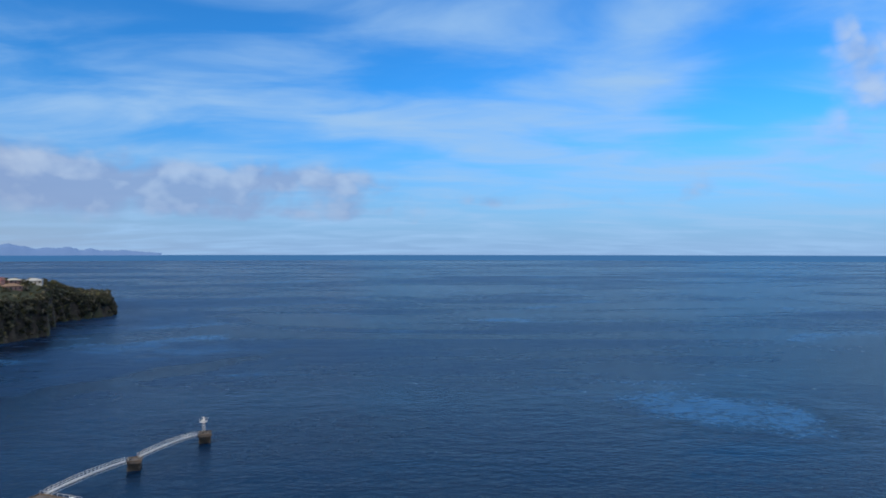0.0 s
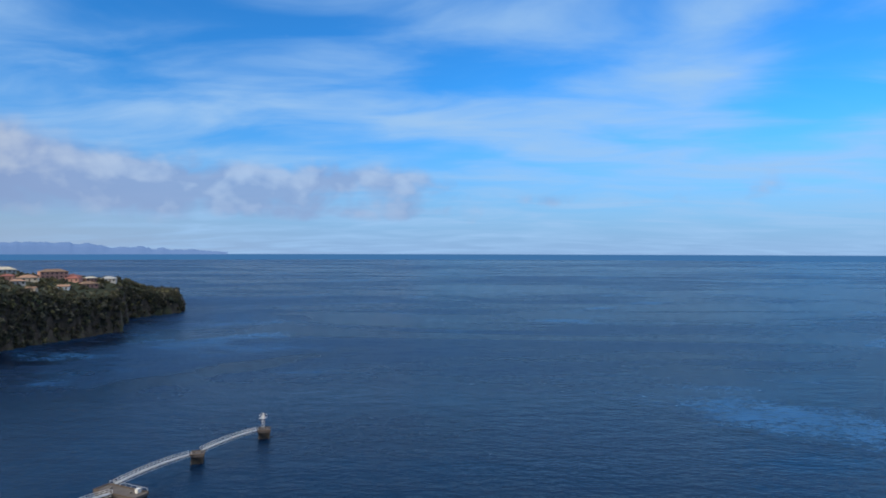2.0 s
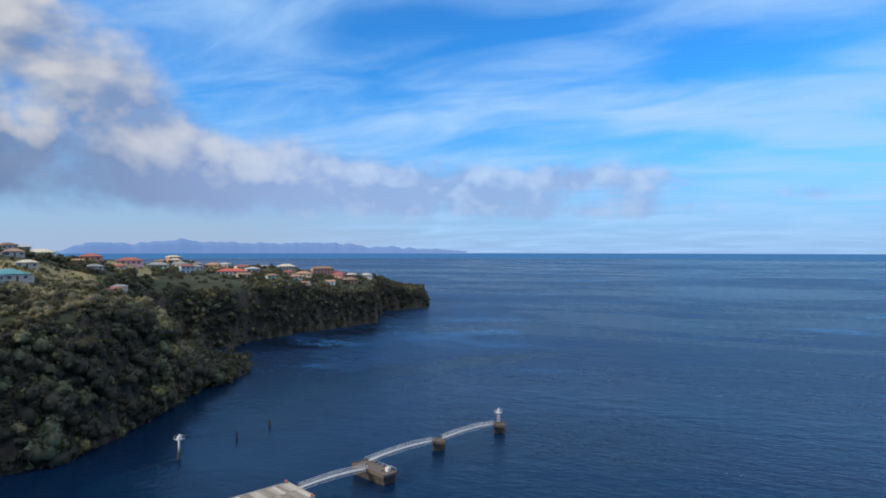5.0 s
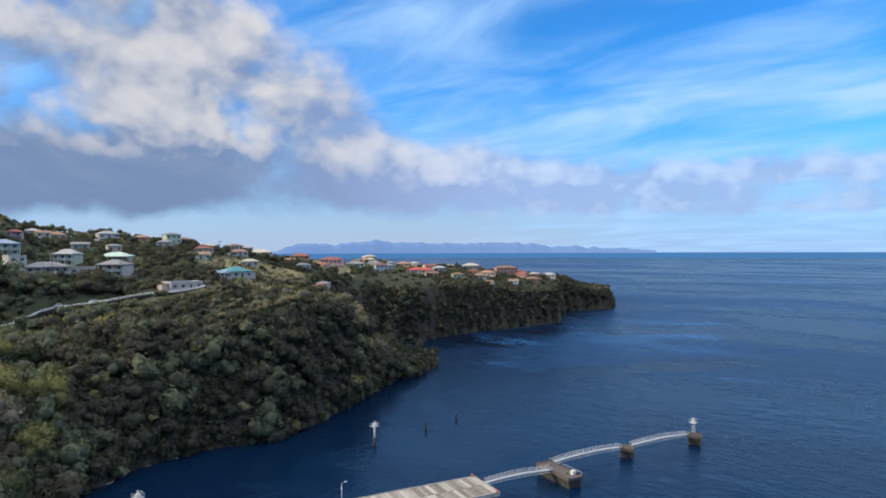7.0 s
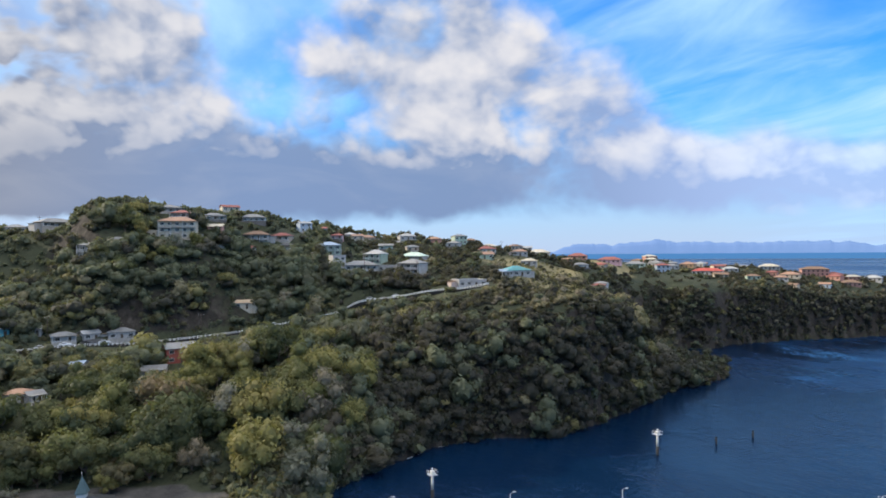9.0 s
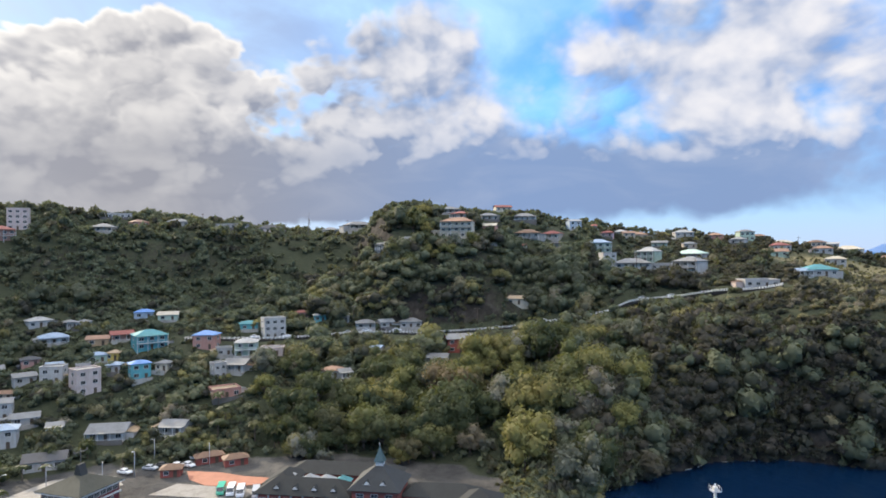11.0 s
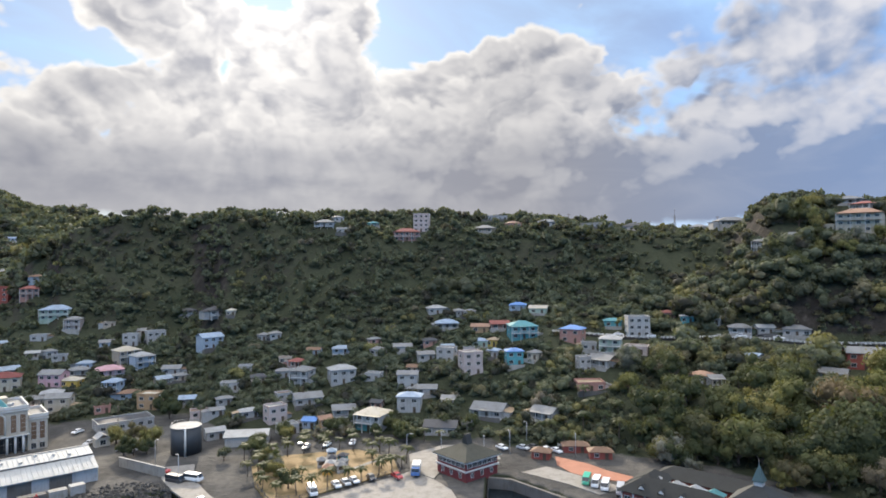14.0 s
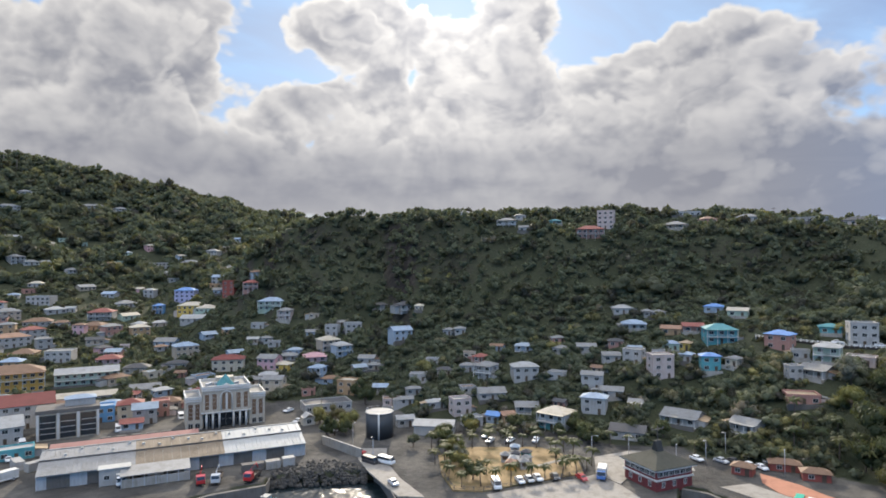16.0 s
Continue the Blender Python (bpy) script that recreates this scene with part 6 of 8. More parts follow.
def sheds_between(seed, count, az0, az1, d0, d1):
    """Low sheds and cottages that fill the yards between the larger houses."""
    rng = random.Random(seed)
    while count:
        a, d = radians(rng.uniform(az0, az1)), rng.uniform(d0, d1)
        x, y, w = -math.sin(a) * d, math.cos(a) * d, rng.uniform(4.0, 8.0)
        if float(land(x, y)) < 38 and all(math.hypot(x - p, y - q) > r + w * 0.62 for p, q, r in FOOTPRINTS):
            house(round(x, 1), round(y, 1), math.degrees(a) + rng.uniform(-25, 25), w, w * rng.uniform(0.65, 0.85), 1, rng.choice(("grey", "white", "greypink", "tan", "beige", "salmon", "greyblue")),
                  rng.choice(("grey", "brown", "dark", "white", "grey", "red", "greyblue")), rng.choice(("gable", "hip", "gable", "flat")), sh=2.5, group="sheds and cottages among the houses")
            count -= 1


sheds_between(31, 26, 140, 168, 240, 420)
sheds_between(32, 14, 118, 142, 222, 300)


# masts, poles and fences
def utility_pole(x, y, turn, height=8.5):
    z = float(land(x, y))
    h = thing("utility_pole", pose(x, y, z, 0, 0, turn), "dark timber utility pole with a crossarm", "utility pole", "utility poles")
    part("pole", tube("pole", TIMBER, [(0, 0, -0.5), (0, 0, height)], 0.15, 7, end=0.10), h)
    part("crossarm", boxes("crossarm", TIMBER, (-1.1, -0.07, height - 0.7, 1.1, 0.07, height - 0.55)), h)
    ins = tube("insulator", TRIM, [(0, 0, height - 0.55), (0, 0, height - 0.3)], 0.06, 6)
    for dx in (-0.95, 0, 0.95):
        part("insulator", ins, h, m=pose(dx, 0, 0))


for x, y, t in ((-300, 118, 20), (-318, 96, 30), (-322, 70, 10), (-330, 150, 40), (-372, 205, 50), (-390, 130, 30), (-400, -60, 80), (-405, -100, 90), (-398, -150, 95), (-290, -40, 80), (-288, 16, 90),
                (-262, -120, 60), (-226, -140, 70), (-203, -150, 60), (-180, -172, 50), (-148, -190, 60), (-132, -214, 70), (-60, -252, 90), (-34, -262, 90), (-120, -300, 80)):
    utility_pole(x, y, t)


def radio_mast(x, y, height):
    z = float(land(x, y))
    h = thing("radio_mast", pose(x, y, z), "tall thin steel radio mast on the far hill", "mast", "radio masts")
    for k in range(3):
        a = k * 2.094
        part("leg", tube("leg", DARK_CONCRETE, [(1.0 * math.cos(a), 1.0 * math.sin(a), -1), (0.3 * math.cos(a), 0.3 * math.sin(a), height)], 0.14, 5), h)
    ring = lambda zz: [((1.0 - 0.7 * zz / height) * math.cos(t), (1.0 - 0.7 * zz / height) * math.sin(t), zz) for t in (0, 2.094, 4.189, 6.283)]
    for zz in np.arange(3, height, 4.0):
        part("brace", tube("brace", DARK_CONCRETE, ring(float(zz)), 0.07, 4), h)
    part("aerial", tube("aerial", DARK_CONCRETE, [(0, 0, height - 1), (0, 0, height + 4)], 0.08, 5), h)


radio_mast(-108, -862, 20)
radio_mast(-120, -858, 15)
radio_mast(-400, -84, 12)


def park_fence(pts):
    h = thing("fence", Matrix.Translation((*pts[0], 3.0)), "low dark metal fence round the park lawn", "fence")
    o = Vector((*pts[0], 0))
    post = boxes("post", DARK_CONCRETE, (-0.06, -0.06, -0.3, 0.06, 0.06, 1.1))
    for a, b in zip(pts, pts[1:]):
        a, b = Vector((*a, 0)) - o, Vector((*b, 0)) - o
        for z in (0.35, 0.7, 1.0):
            part("rail", tube("rail", DARK_CONCRETE, [a + Vector((0, 0, z)), b + Vector((0, 0, z))], 0.035, 4), h)
        k = max(2, int((b - a).length / 2.5))
        for i in range(k):
            part("post", post, h, m=Matrix.Translation(a.lerp(b, i / k)))


park_fence([(-119, -129), (-113.4, -118), (-118.2, -112.2), (-148, -103), (-157, -112)])


# ---- jetty, walkways, dolphins and marks in the bay ----
def jetty():
    """Concrete deck on piles; its planks are laid across."""
    a = math.degrees(math.atan2(-12.0, 3.6))
    u, w = Vector((-0.35, -0.937, 0)), Vector((0.937, -0.35, 0))
    o = Vector((-105.6, 136.4, 0))
    m = Matrix(((u.x, w.x * -1, 0, o.x), (u.y, w.y * -1, 0, o.y), (0, 0, 1, 0), (0, 0, 0, 1)))
    h = thing("jetty", m, "weathered concrete jetty deck with streaked plank bays on piles", "jetty")
    L, W = 112.0, 6.4
    part("deck", boxes("deck", DARK_CONCRETE, (0, -W, 1.9, L, W, 2.7)), h)
    part("edge_beam", boxes("edge_beam", CONCRETE, (-0.3, -W - 0.25, 2.0, L, -W, 3.05), (-0.3, W, 2.0, L, W + 0.25, 3.05), (-0.3, -W, 2.0, 0, W, 3.05)), h)

    def slab(n, b):
        p = where(n)
        r = n.node("ShaderNodeObjectInfo").outputs["Random"]
        along = n.noise(n.vec("MULTIPLY", p, (1.6, 0.5, 1.0)), 1.0, 5.0, 0.65)
        c = n.ramp(n.add(n.mul(r, 0.55), n.mul(along, 0.5)), [(0.22, (0.11, 0.093, 0.072)), (0.5, (0.235, 0.21, 0.175)), (0.8, (0.36, 0.335, 0.29))])
        set_bsdf(n, b, c, 0.9, along, 0.4, 0.05)
    sm = material("deck_slabs", slab)
    slab_mesh = boxes("deck_slab", sm, (-0.58, -3.1, 0, 0.58, 3.1, 0.18))
    for k in range(88):
        for s in (-1, 1):
            part("deck_slab", slab_mesh, h, m=pose(0.75 + k * 1.26, s * 3.2, 2.72 + 0.02 * ((k * 7 + (s > 0) * 3) % 3)))
    pile = tube("support_post", DARK_CONCRETE, [(0, 0, -4), (0, 0, 1.95)], 0.45, 10)
    for k in range(19):
        for y in (-5, 0, 5):
            part("support_post", pile, h, m=pose(2 + 6 * k, y, 0))
    fender = boxes("fender", RUBBER, (-0.35, -0.3, 0.5, 0.35, 0.3, 2.6))
    for k in range(14):
        part("fender", fender, h, m=pose(4 + 8 * k, W + 0.55, 0))
    for x, y in ((0.5, -W), (0.5, W)):
        b = tube("bollard", paint("orange_paint", (0.55, 0.12, 0.04), 0.6, 0.3), [(0, 0, 3.0), (0, 0, 3.5), (0, 0, 3.6)], 0.28, 10)
        part("bollard", b, h, "rust-orange bollard", pose(x, y, 0))


jetty()


def walkway(a, b, rise=0.9):
    """Arched white lattice footbridge."""
    a, b = Vector(a), Vector(b)
    L = (b - a).length
    t = math.degrees(math.atan2(b.y - a.y, b.x - a.x))
    h = thing("walkway", pose(*a, 0, 0, t), "white arched steel lattice walkway over the water", "walkway", "walkways between the dolphins")
    arc = lambda x: rise * (1 - (2 * x / L - 1) ** 2)
    n = max(8, int(L / 1.3))
    xs = [i * L / n for i in range(n + 1)]
    part("deck", mesh_from("deck", [(x, y, arc(x) + z) for x in xs for y, z in ((-0.6, 0), (0.6, 0), (0.6, 0.08), (-0.6, 0.08))],
                           [(4 * i + k, 4 * i + (k + 1) % 4, 4 * i + 4 + (k + 1) % 4, 4 * i + 4 + k) for i in range(n) for k in range(4)], STEEL), h)
    for y in (-0.62, 0.62):
        part("handrail", tube("handrail", TRIM, [(x, y, arc(x) + 1.05) for x in xs], 0.06, 6), h)
        part("middle_rail", tube("middle_rail", TRIM, [(x, y, arc(x) + 0.55) for x in xs], 0.035, 5), h)
        part("lower_chord", tube("lower_chord", TRIM, [(x, y, arc(x) * 0.7 - 0.5) for x in xs], 0.08, 6), h)
    post = boxes("post", TRIM, (-0.04, -0.04, 0, 0.04, 0.04, 1.15))
    for i, x in enumerate(xs):
        for y in (-0.62, 0.62):
            part("post", post, h, m=pose(x, y, arc(x)))
            if i < n:
                up = i % 2 == 0
                x2 = xs[i + 1]
                part("lattice_bar", tube("lattice_bar", TRIM, [(x, y, arc(x) if up else arc(x) * 0.7 - 0.5), (x2, y, arc(x2) * 0.7 - 0.5 if up else arc(x2))], 0.04, 4), h)
    return h


walkway((-106.2, 137.0, 3.0), (-98.6, 157.0, 3.0), 0.5)
walkway((-101.6, 163.6, 3.0), (-93.6, 189.0, 3.0), 0.6)
walkway((-91.9, 193.0, 3.0), (-83.3, 216.6, 3.0), 0.6)


# near-black for wet posts, and for the painted shade below the dolphin caps
BLACK_WET_SHADE = paint("wet_concrete_and_void_shade", (0.022, 0.020, 0.018), 0.8, 0.5)
BROWN_CONCRETE = paint("brown_stained_concrete", (0.088, 0.074, 0.068), 0.9, 0.7)


def dolphin(x, y, turn, w, d, label):
    h = thing("mooring_dolphin", pose(x, y, 0, 0, 0, turn), label, "dolphin", "mooring dolphins")
    part("cap", boxes("cap", BROWN_CONCRETE, (-w / 2, -d / 2, 2.2, w / 2, d / 2, 2.9)), h)
    # black box that stands in for the shaded void under the cap
    part("skirt", boxes("skirt", BLACK_WET_SHADE, (-w / 2 + 0.35, -d / 2 + 0.35, -0.5, w / 2 - 0.35, d / 2 - 0.35, 2.2)), h)
    part("kerb", boxes("kerb", TIMBER, (-w / 2, -d / 2, 2.9, w / 2, -d / 2 + 0.3, 3.15), (-w / 2, d / 2 - 0.3, 2.9, w / 2, d / 2, 3.15), (-w / 2, -d / 2 + 0.3, 2.9, -w / 2 + 0.3, d / 2 - 0.3, 3.15)), h)
    pile = tube("support_post", BLACK_WET_SHADE, [(0, 0, -4), (0, 0, 1.0)], 0.4, 8)
    nx, ny = max(2, int(w / 2)), max(2, int(d / 2))
    for i in range(nx):
        for j in range(ny):
            part("support_post", pile, h, m=pose(-w / 2 + 0.6 + i * (w - 1.2) / (nx - 1), -d / 2 + 0.6 + j * (d - 1.2) / (ny - 1), 0))
    b = tube("bollard", DARK_CONCRETE, [(0, 0, 2.9), (0, 0, 3.3), (0, 0, 3.4)], 0.3, 8)
    for sx in (-0.25, 0.25):
        part("bollard", b, h, m=pose(w * sx, 0, 0))
    return h


dolphin(-92.2, 191.0, 20, 4.2, 4.4, "square concrete mooring dolphin with brown kerb")
dolphin(-81.4, 218.4, 20, 4.4, 4.6, "square concrete mooring dolphin carrying a light mast")
d = dolphin(-97.2, 159.0, -19, 14.5, 5.0, "long concrete loading platform on piles with white bollards")
part("white_box", boxes("white_box", TRIM, (4.6, 0.4, 2.9, 5.6, 1.6, 4.0)), d, "white equipment box")
part("rail", boxes("rail", STEEL, *[(-7 + 2 * k, 2.25, 2.9, -6.92 + 2 * k, 2.33, 3.9) for k in range(8)], (-7, 2.27, 3.85, 7, 2.32, 3.95)), d)


def light_mast(x, y, z, height, base, label, pier=True):
    h = thing("light_beacon", pose(x, y, 0), label, "light beacon", "light beacons in the bay")
    if pier:
        part("support_post", tube("support_post", BLACK_WET_SHADE, [(0, 0, -4), (0, 0, 2.6)], base * 1.35, 10), h, "dark wet pile")
        part("column", tube("column", paint("pale_column", (0.62, 0.60, 0.55), 0.7, 0.5), [(0, 0, 2.6), (0, 0, z + height - 1.6)], base, 10), h)
    else:
        for sx in (-0.5, 0.5):
            for sy in (-0.5, 0.5):
                part("leg", tube("leg", STEEL, [(sx * 0.9, sy * 0.9, z), (sx * 0.5, sy * 0.5, z + height - 1.6)], 0.06, 5), h)
        part("bracing", boxes("bracing", STEEL, *[(-0.55 + 0.04 * k, -0.45 + 0.03 * k, z + 0.9 * k + 0.8, 0.55 - 0.04 * k, 0.45 - 0.03 * k, z + 0.9 * k + 0.87) for k in range(4)]), h)
    top = z + height - 1.6
    part("platform", boxes("platform", STEEL, (-1.1, -1.1, top, 1.1, 1.1, top + 0.12)), h)
    c = 0.5 if pier else 0.25
    part("cabin", boxes("cabin", TRIM, (-c, -c, top + 0.15, c, c, top + 1.0)), h)
    part("rail", boxes("rail", TRIM, *[(sx, sy, top, sx + 0.06, sy + 0.06, top + 1.1) for sx in (-1.1, -0.03, 1.04) for sy in (-1.1, 1.04)], (-1.1, -1.1, top + 1.05, 1.1, -1.04, top + 1.12), (-1.1, 1.04, top + 1.05, 1.1, 1.1, top + 1.12)), h)
    lamp = tube("lamp", TRIM, [(0, 0, top + 1.2), (0, 0, top + 1.7)], 0.22, 8)
    part("lamp", lamp, h)


light_mast(-159.9, 145.4, 0, 8.0, 0.34, "pale slender beacon with white platform standing in the bay")
light_mast(-155.8, 66.8, 0, 8.0, 0.36, "pale slender beacon with white platform near the shore")
light_mast(-82.0, 219.0, 2.9, 5.4, 0.3, "light mast of grey steel standing on a dolphin", False)
for x, y in ((-160.3, 170.5), (-160.6, 187.6)):
    h = thing("mooring_post", pose(x, y, 0), "dark timber mooring post with pale cap", "mooring post", "mooring posts")
    part("shaft", tube("shaft", BLACK_WET_SHADE, [(0, 0, -4), (0.05, 0, 2.2)], 0.40, 9, end=0.34), h)
    part("cap", tube("cap", BLACK_WET_SHADE, [(0.05, 0, 2.2), (0.05, 0, 2.7)], 0.3, 8, end=0.12), h)


def lamp_post(x, y, z, height=8.0, turn=0, arm=1.4, group="lamp posts"):
    h = thing("lamp_post", pose(x, y, z, 0, 0, turn), "slim grey steel lamp post with one arm", "lamp post", group)
    part("pole", tube("pole", STEEL, [(0, 0, -0.3), (0, 0, height)], 0.11, 7, end=0.07), h)
    part("arm", tube("arm", STEEL, [(0, 0, height - 0.1), (arm * 0.6, 0, height + 0.25), (arm, 0, height + 0.3)], 0.05, 5), h)
    part("lamp_head", boxes("lamp_head", TRIM, (arm - 0.1, -0.14, height + 0.22, arm + 0.5, 0.14, height + 0.36)), h)


for x, y, t in ((-123.2, 102.1, 70), (-132.1, 76.8, 70), (-141, 50, 70)):
    lamp_post(x, y, 2.7, 5.4, t, 0.8, "lamp posts on the jetty")
for x, y, t in ((-169, -88, 30), (-166, -101, 60), (-185.5, -66, 20), (-178, -84, 10), (-116, -168, 80), (-158, -108, 120), (-111, -150, 40), (-88, -178, 90), (-190, -84, 0)):
    lamp_post(x, y, 2.6, 7.5, t)


# ---- hill road, vehicles ----
ASPHALT = material("old_asphalt", lambda n, b: set_bsdf(n, b, n.mix(n.noise(where(n), 0.4, 5.0, 0.65), (0.022, 0.022, 0.023), (0.048, 0.046, 0.043)), 0.95, n.noise(where(n), 8.0), 0.3, 0.02, spec=0.08))
ROAD = [(-262, -105), (-271, -86), (-278, -67), (-281, -48), (-282, -26), (-283, -8), (-283, 10), (-281, 28), (-281, 41), (-279.5, 54), (-280, 70), (-281, 81), (-280.5, 92), (-277.5, 104), (-268, 116), (-262, 126), (-262, 137)]


def smooth_path(pts, n=6):
    out = []
    for i in range(len(pts) - 1):
        p = [Vector(pts[max(0, min(len(pts) - 1, i + k))]) for k in (-1, 0, 1, 2)]
        for j in range(n):
            t = j / n
            out.append(0.5 * ((2 * p[1]) + (p[2] - p[0]) * t + (2 * p[0] - 5 * p[1] + 4 * p[2] - p[3]) * t * t + (3 * p[1] - p[0] - 3 * p[2] + p[3]) * t ** 3))
    return out + [Vector(pts[-1])]


ROAD_LINE = smooth_path([(x, y, float(land(x, y)) + 0.35) for x, y in ROAD])


def hill_road():
    v, f = [], []
    n = len(ROAD_LINE)
    sides = []
    for i, p in enumerate(ROAD_LINE):
        d = (ROAD_LINE[min(i + 1, n - 1)] - ROAD_LINE[max(i - 1, 0)])
        d.z = 0
        d.normalize()
        s = Vector((d.y, -d.x, 0))        # towards the sea
        sides.append(s)
        for k, z in ((3.6, -1.2), (3.6, 0), (-3.4, 0), (-3.4, -1.2)):
            v.append(p + s * k + Vector((0, 0, z)))
    for i in range(n - 1):
        f += [(4 * i + k, 4 * i + 4 + k, 4 * i + 5 + k, 4 * i + 1 + k) for k in range(3)]
    tagged(new("road", mesh_from("road", v, f, ASPHALT)), "narrow asphalt road cut along the hillside", "road", kind="structure")
    h = thing("guard_rail", Matrix.Translation(ROAD_LINE[0]), "long white guard rail on posts beside the hill road", "guard rail")
    o = ROAD_LINE[0]
    line = [p + s * 3.3 - o for p, s in zip(ROAD_LINE, sides)]
    white = paint("white_rail", (0.80, 0.79, 0.76), 0.6, 0.2)
    for z in (0.85, 0.45):
        part("rail", tube("rail", white, [q + Vector((0, 0, z)) for q in line], 0.06, 5), h)
    post = boxes("post", white, (-0.10, -0.10, -0.6, 0.10, 0.10, 1.05))
    for i in range(len(line) - 1):
        for t in (0.0, 0.5):
            part("post", post, h, m=Matrix.Translation(line[i].lerp(line[i + 1], t)))


hill_road()

CARS = {}


def car_paint(name, colour):
    return material("car_" + name, lambda n, b: (set_bsdf(n, b, n.mix(n.mul(n.noise(where(n), 1.5), 0.3), colour, tuple(c * 0.7 for c in colour)), 0.28), n.put(b.inputs["Coat Weight"], 0.5)))


CAR_PAINT = {k: car_paint(k, c) for k, c in {"white": (0.78, 0.78, 0.77), "silver": (0.45, 0.46, 0.47), "dark": (0.03, 0.03, 0.035), "red": (0.45, 0.03, 0.03), "blue": (0.06, 0.16, 0.40), "green": (0.05, 0.42, 0.26)}.items()}


def car(x, y, turn, colour, kind="car", z=None, group="parked vehicles"):
    """A small car, minibus or lorry; its length lies along its own x."""
    z = float(land(x, y)) + 0.04 if z is None else z
    key = (colour, kind)
    if key in CARS:
        return copy_thing(CARS[key], pose(x, y, z, 0, 0, turn))
    L, W, H = {"car": (4.2, 1.75, 1.45), "minibus": (5.2, 1.95, 2.2), "lorry": (6.6, 2.3, 2.8)}[kind]
    h = thing({"car": "car", "minibus": "minibus", "lorry": "lorry"}[kind], pose(x, y, z, 0, 0, turn), f"{colour} {'small saloon car' if kind == 'car' else kind} parked on the ground", kind, group)
    P = CAR_PAINT[colour]
    if kind == "car":
        prof = [(-2.1, 0.35), (2.1, 0.35), (2.1, 0.7), (1.95, 0.86), (1.0, 0.95), (-1.75, 1.0), (-2.05, 0.9), (-2.1, 0.6)]
        cab = [(-1.6, 0.97), (1.0, 0.93), (0.35, 1.42), (-1.0, 1.45)]
        cabw = W - 0.3
    elif kind == "minibus":
        prof = [(-2.6, 0.35), (2.6, 0.35), (2.6, 0.95), (2.35, 1.2), (-2.6, 1.25)]
        cab = [(-2.58, 1.22), (2.4, 1.17), (1.9, 2.1), (-2.5, 2.2)]
        cabw = W - 0.12
    else:
        prof = [(-3.3, 0.6), (3.3, 0.6), (3.3, 1.5), (1.7, 1.5), (1.7, 0.95), (-3.3, 0.95)]
        cab = [(1.7, 1.45), (3.25, 1.45), (2.9, 2.4), (1.75, 2.5)]
        cabw = W - 0.15

    def side(name, pr, width, mat, r):
        me = prism(name, mat, pr, width, "y")
        bm = bmesh.new()
        bm.from_mesh(me)
        bmesh.ops.bevel(bm, geom=bm.edges[:], offset=r, segments=1, affect="EDGES")
        bm.to_mesh(me)
        bm.free()
        return me
    part("body", side("body", prof, W, P, 0.06), h)
    c = part("cabin", side("cabin", cab, cabw, P, 0.05), h)
    zs = [q[1] for q in cab]
    z0, z1 = min(zs) + 0.1, max(zs) - 0.12
    xs = sorted(q[0] for q in cab)
    part("side_glass", boxes("side_glass", GLASS, (xs[1] - 0.25, -cabw / 2 - 0.012, z0, xs[2] + 0.1, cabw / 2 + 0.012, z1)), c, "dark windows")
    part("windscreen", prism("windscreen", GLASS, [(cab[1][0] - 0.02, cab[1][1] + 0.06), (cab[1][0] + 0.03, cab[1][1] + 0.08), (cab[2][0] + 0.06, cab[2][1] - 0.06), (cab[2][0], cab[2][1] - 0.06)], cabw - 0.2, "y"), c, "dark windscreen")
    if kind == "lorry":
        part("load_box", boxes("load_box", TRIM, (-3.3, -W / 2, 0.98, 1.5, W / 2, 2.9)), h, "pale box body")
    r = 0.32 if kind != "lorry" else 0.45
    tyre = tube("wheel", RUBBER, [(0, -0.11, 0), (0, 0.11, 0)], r, 14)
    rim = tube("rim", STEEL, [(0, -0.12, 0), (0, 0.12, 0)], r * 0.55, 10)
    for sx in (-0.31, 0.31):
        for sy in (-1, 1):
            wl = part("wheel", tyre, h, m=pose(L * sx, sy * (W / 2 - 0.1), r))
            part("rim", rim, wl)
    for sy in (-1, 1):
        lz = prof[2][1] - 0.12
        part("headlight", boxes("headlight", TRIM, (L / 2 - 0.06, sy * W * 0.34 - 0.16, lz, L / 2 + 0.02, sy * W * 0.34 + 0.16, lz + 0.14)), h)
    CARS[key] = h
    return h


